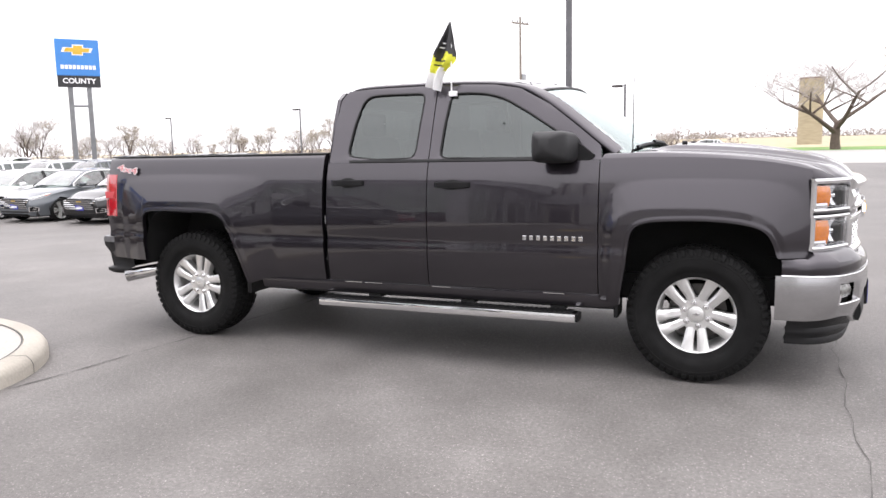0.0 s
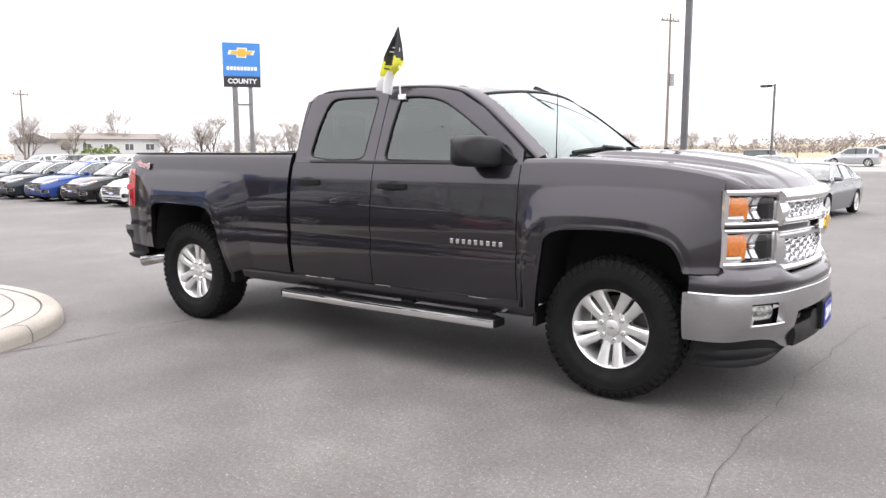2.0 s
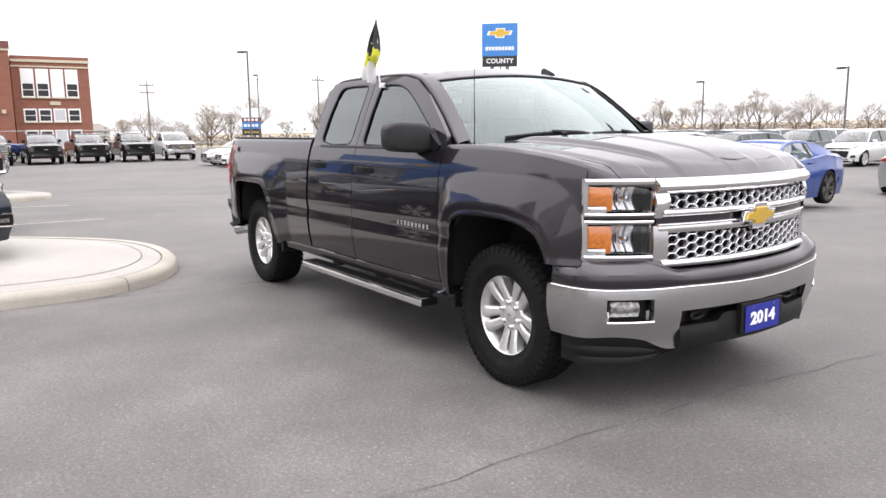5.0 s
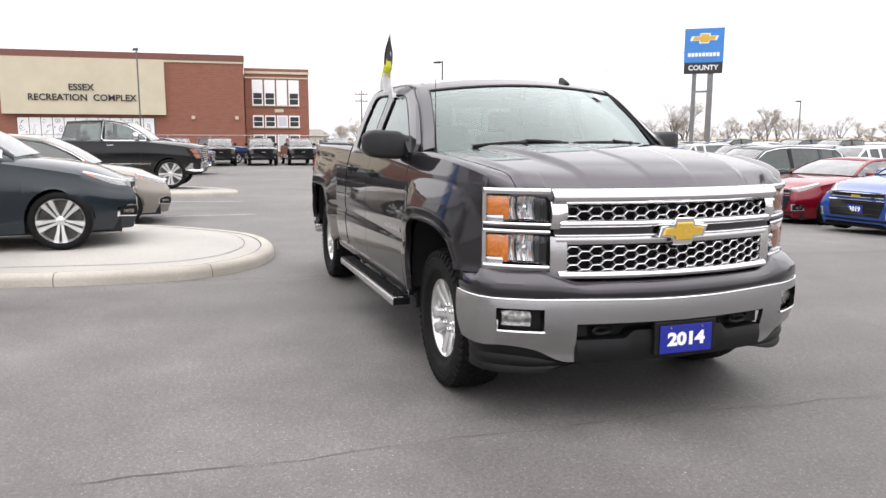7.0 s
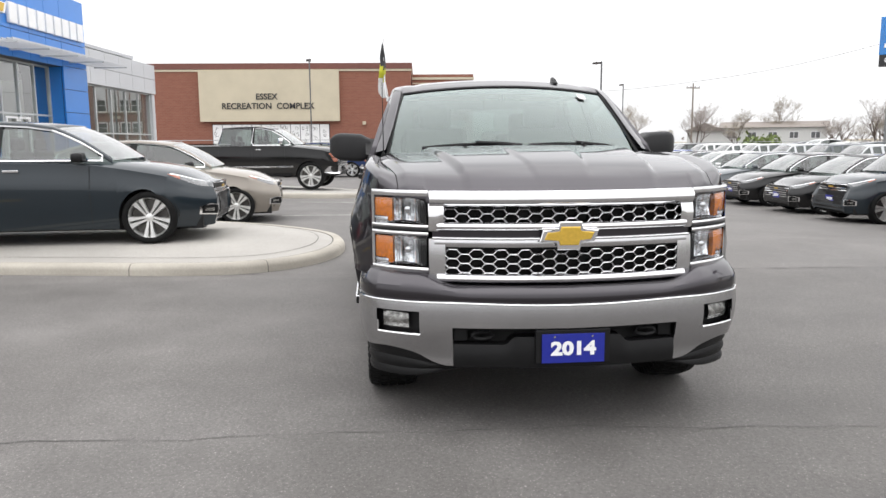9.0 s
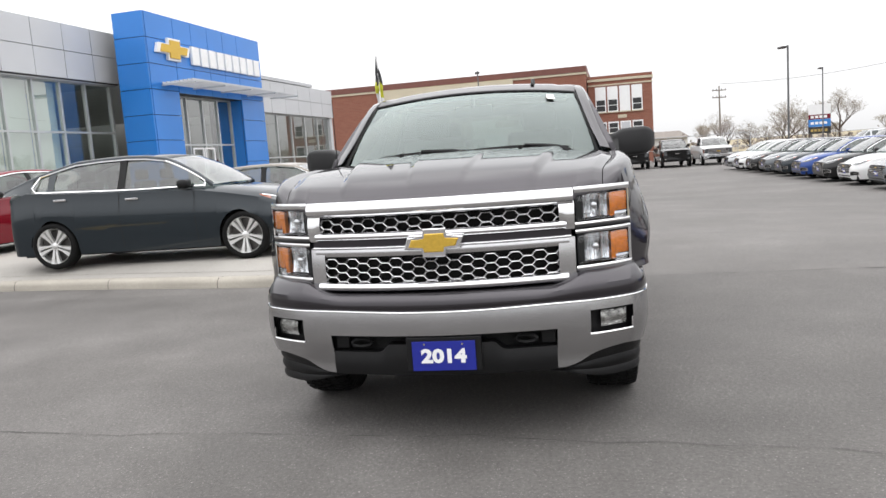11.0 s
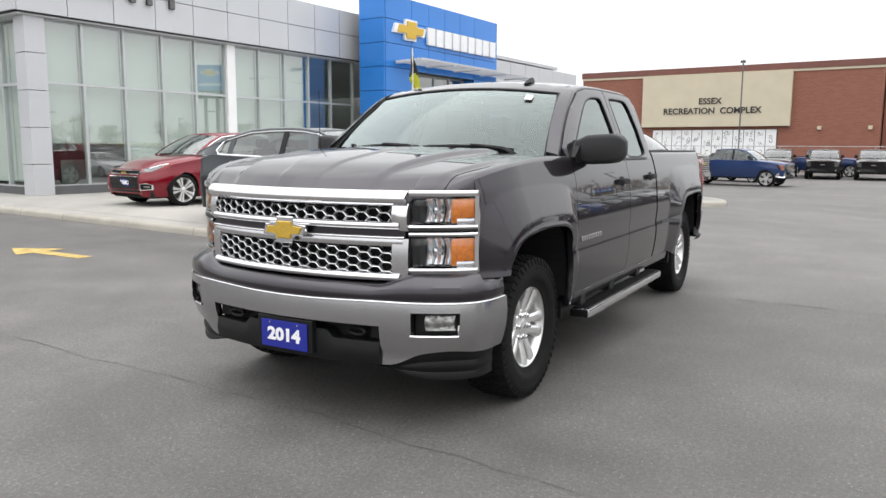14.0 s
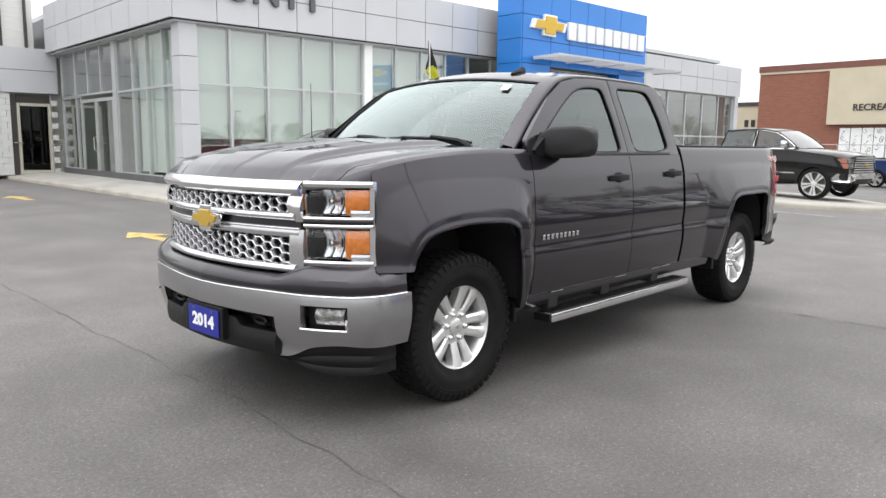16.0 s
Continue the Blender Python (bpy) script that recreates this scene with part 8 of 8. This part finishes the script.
def big_pole():
    x, y = -2.75, 15.7
    z = ground_z(x, y)
    top = thing("street_lamp", "tall grey lamp pole on a cream round concrete base", "lamp post", pose(x, y, z))
    bm = bmesh.new()
    box(bm, -0.08, 0.08, -0.08, 0.08, 0.9, 11.5, bev=0.015)
    part("pole", bm, POLE_GREY, top, "grey square steel pole")
    bm = bmesh.new()
    box(bm, -0.22, 0.22, -0.22, 0.22, 0.985, 1.02, bev=0.005)
    part("foot_plate", bm, POLE_GREY, top)
    bm = bmesh.new()
    g = []
    for r, zz in ((0.41, -0.2), (0.41, 0.66), (0.40, 0.94), (0.38, 0.975), (0.001, 0.985)):
        g.append([(r * math.cos(2 * math.pi * k / 28), r * math.sin(2 * math.pi * k / 28), zz) for k in range(28)])
    sheet(bm, g, closed=True)
    part("concrete_base", bm, STUCCO, top, "cream painted concrete base", auto=40)
    bm = bmesh.new()
    sheet(bm, [[(0.416 * math.cos(2 * math.pi * k / 28), 0.416 * math.sin(2 * math.pi * k / 28), zz) for k in range(28)] for zz in (0.72, 0.76)], closed=True)
    part("stripe", bm, BLUEPLATE, top)
    bm = bmesh.new()
    box(bm, -1.1, 1.1, -0.25, 0.25, 11.5, 11.75, bev=0.03)
    part("lamp_head", bm, POLE_GREY, top)


big_pole()


def utility_pole(x, y, h, arms=1, can=False, turn=30):
    z = ground_z(x, y)
    top = thing("utility_pole", "weathered wooden utility pole with a cross arm", "utility pole", pose(x, y, z, 0, 0, turn), "utility poles")
    bm = bmesh.new()
    tube(bm, [(0, 0, -0.5), (0.03, 0, h * 0.5), (0, 0, h)], [0.13, 0.11, 0.08], 10)
    part("pole", bm, POLE_WOOD, top)
    for k in range(arms):
        bm = bmesh.new()
        box(bm, -0.9, 0.9, -0.06, 0.06, h - 0.6 - k * 0.9, h - 0.48 - k * 0.9)
        part("cross_arm", bm, POLE_WOOD, top)
        for q in (-0.8, -0.3, 0.3, 0.8):
            bm = bmesh.new()
            tube(bm, [(q, 0, h - 0.48 - k * 0.9), (q, 0, h - 0.3 - k * 0.9)], 0.04, 6)
            part("insulator", bm, POLE_GREY, top)
    if can:
        bm = bmesh.new()
        tube(bm, [(0.32, 0, h * 0.55), (0.32, 0, h * 0.55 + 0.95)], 0.24, 12)
        part("transformer", bm, GALV, top)


utility_pole(-15.6, 54, 12.2, 1, True, 60)
utility_pole(-59.1, 48.2, 11.2, 1, False, 40)
utility_pole(-80, 36.5, 8.6, 1, False, 100)
utility_pole(-95, 20, 8.5, 2, False, 100)
bm = bmesh.new()
for k, (a, b) in enumerate((((-80, 36.5, 8.2), (-59.1, 48.2, 10.8)), ((-95, 20, 8.1), (-80, 36.5, 8.2)))):
    pts = [Vector(a).lerp(Vector(b), i / 10) - Vector((0, 0, 0.5 * math.sin(math.pi * i / 10))) for i in range(11)]
    tube(bm, pts, 0.02, 4)
tagged(part("power_line", bm, POLE_BROWN), "thin dark power line between utility poles", "cable")


def bare_tree(name, m, h, seed, spread=0.6, depth=5, buds=False, trunk_r=None, lean=0.0, label="", group="", low=0.25, first=0.42, boost=1.0):
    """A leafless tree: a tapered trunk that forks into limbs and fine twigs."""
    rnd = random.Random(seed)
    top = thing(name, label or "leafless spring tree with a fine open crown", "tree", m, group)
    wood, fine = bmesh.new(), bmesh.new()
    budbm = bmesh.new() if buds else None

    def grow(p, d, length, r, level):
        pts, rad = [p], [r]
        n = 4 if level < 3 else 3
        for i in range(n):
            d = (d + Vector((rnd.uniform(-1, 1), rnd.uniform(-1, 1), rnd.uniform(-0.5, 0.8))) * (0.10 + 0.03 * level)).normalized()
            p = p + d * length / n
            pts.append(p)
            rad.append(r * (1 - 0.45 * (i + 1) / n))
        tube(wood if level < 3 else fine, pts, rad, 7 if level < 2 else 4 if level < 3 else 3, caps=False)
        if level >= depth:
            if buds:
                for q in pts[1:]:
                    c = q + Vector([rnd.uniform(-0.1, 0.1) for _ in range(3)])
                    s = rnd.uniform(0.02, 0.05)
                    a, b = Vector((rnd.uniform(-1, 1), rnd.uniform(-1, 1), rnd.uniform(-1, 1))).normalized() * s, Vector((rnd.uniform(-1, 1), rnd.uniform(-1, 1), rnd.uniform(-1, 1))).normalized() * s
                    budbm.faces.new([budbm.verts.new(v) for v in (c - a, c - b, c + a, c + b)])
            return
        k = rnd.choice((3, 4, 4)) if level else rnd.choice((4, 5))
        for i in range(k):
            t = rnd.uniform(low if level == 0 else 0.35, 1.0)
            j = min(n - 1, int(t * n))
            start = pts[j].lerp(pts[j + 1], t * n - j)
            ang = 2 * math.pi * (i + rnd.random() * 0.6) / k
            side = Vector((math.cos(ang), math.sin(ang), 0))
            nd = (d * (1 - spread) + side * spread + Vector((0, 0, rnd.uniform(0.0, 0.45)))).normalized()
            grow(start, nd, length * rnd.uniform(0.55, 0.78) * (boost if level == 0 else 1), max(0.008, rad[j] * (0.62 if level else 0.7)), level + 1)

    grow(Vector((0, 0, -0.3)), Vector((lean, 0, 1)).normalized(), h * first, trunk_r or h * 0.017, 0)
    part("trunk", wood, BARK, top, smooth=True)
    part("crown", fine, TWIG, top)
    if buds:
        part("foliage", budbm, BUD, top)
    return top


# the old spreading tree at the field's edge, and the silo behind it
big = bare_tree("old_tree", pose(11.9, 104, ground_z(11.9, 104)) @ Matrix.Diagonal((1.4, 1.4, 1.05, 1)), 14.5, 8, 0.60, 6, trunk_r=0.5, first=0.25, boost=2.5, label="old leafless tree with wide crooked limbs", low=0.55)


def silo():
    x, y = 11.4, 146
    z = ground_z(x, y)
    top = thing("silo", "weathered tan concrete silo without a roof", "silo", pose(x, y, z))
    bm = bmesh.new()
    rows = []
    for i in range(27):
        r = 2.05 + (0.03 if i % 2 else 0)
        rows.append([(r * math.cos(2 * math.pi * k / 32), r * math.sin(2 * math.pi * k / 32), -0.5 + i * 0.47) for k in range(32)])
    sheet(bm, rows, closed=True)
    part("shell", bm, SILO, top, smooth=True)
    bm = bmesh.new()
    sheet(bm, [[(r * math.cos(2 * math.pi * k / 32), r * math.sin(2 * math.pi * k / 32), zz) for k in range(32)] for r, zz in ((2.12, 11.6), (2.12, 11.85), (1.85, 11.85), (1.85, 10.5))], closed=True)
    part("top_ring", bm, pm("rusty_ring", (0.16, 0.09, 0.06), 0.8, var=0.2, scale=3), top, "rust-brown top ring")


silo()

# belt of bare trees round the lot
protos = [bare_tree("roadside_tree", pose(-70 - 9 * i, 66 - 7 * i, 0), 7.6 + i * 0.6, 11 + i, 0.40 + 0.035 * i, 5, first=0.36, buds=i % 2 == 0, group="trees round the lot", label="leafless spring tree with a fine open crown") for i in range(5)]
rnd = random.Random(77)
for i in range(90):
    a = radians(93 + 77 * (i + rnd.random() * 0.9) / 90)
    d = rnd.uniform(98, 165)
    x, y = 4 + d * math.cos(a), -2 + d * math.sin(a)
    k = rnd.uniform(0.5, 1.05) * (0.7 if a < radians(118) else 1.0)
    if radians(148) < a < radians(160) and i % 3:
        continue
    copy_thing(protos[rnd.randrange(5)], pose(x, y, ground_z(x, y) - 0.2, 0, 0, rnd.uniform(0, 360)) @ Matrix.Diagonal((k, k, k, 1)))
for x, y, k in ((-85.4, 39.6, 0.95), (-83.4, 43.9, 0.85), (-104, 30, 0.8), (-110, 12, 0.7), (-38, 70, 0.6)):
    copy_thing(protos[rnd.randrange(5)], pose(x, y, ground_z(x, y) - 0.2, 0, 0, rnd.uniform(0, 360)) @ Matrix.Diagonal((k, k, k, 1)))


def hedge(name, x0, y0, x1, y1, h, depth, n, mat_, label, seed):
    """A far low belt of brush: very many small clumps with an uneven top."""
    rnd = random.Random(seed)
    verts, faces = [], []
    for i in range(n):
        t = rnd.random()
        x, y = lerp(x0, x1, t) + rnd.uniform(-depth, depth), lerp(y0, y1, t) + rnd.uniform(-depth, depth)
        top = h * (0.45 + 0.55 * abs(noise.noise(Vector((t * 40, seed, 0)))) * 1.6) * rnd.uniform(0.5, 1.0)
        z = ground_z(x, y) + rnd.uniform(-0.2, 1) * top
        s = rnd.uniform(0.25, 0.6) * h * 0.22
        for _ in range(2):
            a = Vector((rnd.uniform(-1, 1), rnd.uniform(-1, 1), rnd.uniform(-0.4, 1))).normalized() * s
            b = Vector((rnd.uniform(-1, 1), rnd.uniform(-1, 1), rnd.uniform(-1, 1))).normalized() * s * 0.5
            k = len(verts)
            c = Vector((x, y, z))
            verts += [c - a, c - b, c + a, c + b]
            faces.append((k, k + 1, k + 2, k + 3))
    me = bpy.data.meshes.new(name)
    me.from_pydata(verts, [], faces)
    me.materials.append(mat_)
    return tagged(new(name, me), label, "brush", kind="stuff")


hedge("brush", -128, 30, -70, 110, 3.0, 5, 6000, TWIG, "far belt of bare brown brush", 1)
hedge("brush", -75, 112, -5, 150, 2.6, 6, 5000, TWIG, "far belt of bare brown brush", 2)
hedge("brush", -60, 330, 240, 430, 6.0, 12, 5000, TWIG, "distant line of bare woods", 3)
hedge("shrub", -81, 44, -79.8, 46.8, 3.4, 1.0, 3200, LEAF, "light green shrub before the white houses", 4)
hedge("brush", -105, -20, -112, 20, 3.2, 4, 2500, TWIG, "brush beside the brick building", 5)


def house(x, y, turn, length, depth, storeys, label, tall=2.5, rise=1.15):
    z = ground_z(x, y)
    h = tall * storeys
    top = thing("house", label, "house", pose(x, y, z, 0, 0, turn))
    bm = bmesh.new()
    box(bm, -depth, 0, -length / 2, length / 2, -0.5, h)
    part("wall", bm, SIDING, top, "white siding wall")
    bm = bmesh.new()
    prism(bm, [(-depth - 0.4, h), (0.4, h), (-depth / 2, h + rise)], lambda u, v, d: (u, d, v), -length / 2 - 0.4, length / 2 + 0.4)
    part("roof", bm, SHINGLE, top, "grey shingle roof")
    n = int(length / 2.4)
    for s in range(storeys):
        for i in range(n):
            yy = -length / 2 + (i + 0.5) * length / n
            w = new("window")
            w.parent = top
            bm = bmesh.new()
            box(bm, 0.0, 0.05, yy - 0.55, yy + 0.55, tall * (s + 1) - 1.45, tall * (s + 1) - 0.55)
            part("window_frame", bm, WHITEINK, w)
            for q in (-0.49, 0.03):
                bm = bmesh.new()
                box(bm, 0.051, 0.06, yy + q, yy + q + 0.46, tall * (s + 1) - 1.38, tall * (s + 1) - 0.62)
                part("pane", bm, POLE_GREY, w)


house(-85.6, 49.7, -30, 12.3, 7, 1, "white house row with a grey roof", 3.5, 0.8)
house(-92, 46.4, 60, 8, 4.4, 1, "small white house with a grey gable roof", 3.2, 1.1)
house(-112, 8, 10, 22, 10, 1, "low pale building beyond the lot")


def ad_sign():
    x, y = -70.3, 24.3
    top = thing("roadside_sign", "red, white, blue and yellow roadside sign board", "sign", pose(x, y, ground_z(x, y), 0, 0, -22))
    for q in (-0.7, 0.7):
        bm = bmesh.new()
        box(bm, -0.05, 0.05, q - 0.06, q + 0.06, -0.3, 1.7)
        part("post", bm, POLE_GREY, top)
    for nm, z0, z1, mat_ in (("lower_panel", 1.55, 2.2, SIGN_BLACK), ("middle_panel", 2.21, 2.9, SIGN_BLUE), ("red_band", 2.91, 3.35, PAINT_RED), ("upper_panel", 3.36, 4.3, WHITEINK)):
        bm = bmesh.new()
        box(bm, -0.1, 0.1, -0.95, 0.95, z0, z1)
        part(nm, bm, mat_, top)
    for z, mat_, n in ((1.87, YELLOW, 5), (2.55, WHITEINK, 4), (3.13, WHITEINK, 4)):
        for i in range(n):
            bm = bmesh.new()
            q = -0.75 + i * 1.5 / n
            box(bm, 0.101, 0.11, q, q + 1.1 / n, z - 0.12, z + 0.12)
            part("sign_bar", bm, mat_, top)


ad_sign()


def fence(pts, h, label):
    top = thing("fence", label, "fence")
    for (x0, y0), (x1, y1) in zip(pts, pts[1:]):
        n = int(math.hypot(x1 - x0, y1 - y0) / 3)
        for i in range(n + 1):
            x, y = lerp(x0, x1, i / n), lerp(y0, y1, i / n)
            bm = bmesh.new()
            z = ground_z(x, y)
            tube(bm, [(x, y, z - 0.2), (x, y, z + h)], 0.035, 6)
            part("post", bm, GALV, top)
        for k in (0.12, 0.5, 0.98):
            bm = bmesh.new()
            tube(bm, [(x0, y0, ground_z(x0, y0) + h * k), (x1, y1, ground_z(x1, y1) + h * k)], 0.025, 5)
            part("rail", bm, GALV, top)


fence([(-56, -26), (-57, 15)], 2.1, "galvanised rail fence before the brick building")
fence([(-76, 15), (-64, 62)], 1.6, "galvanised rail fence at the lot's edge")
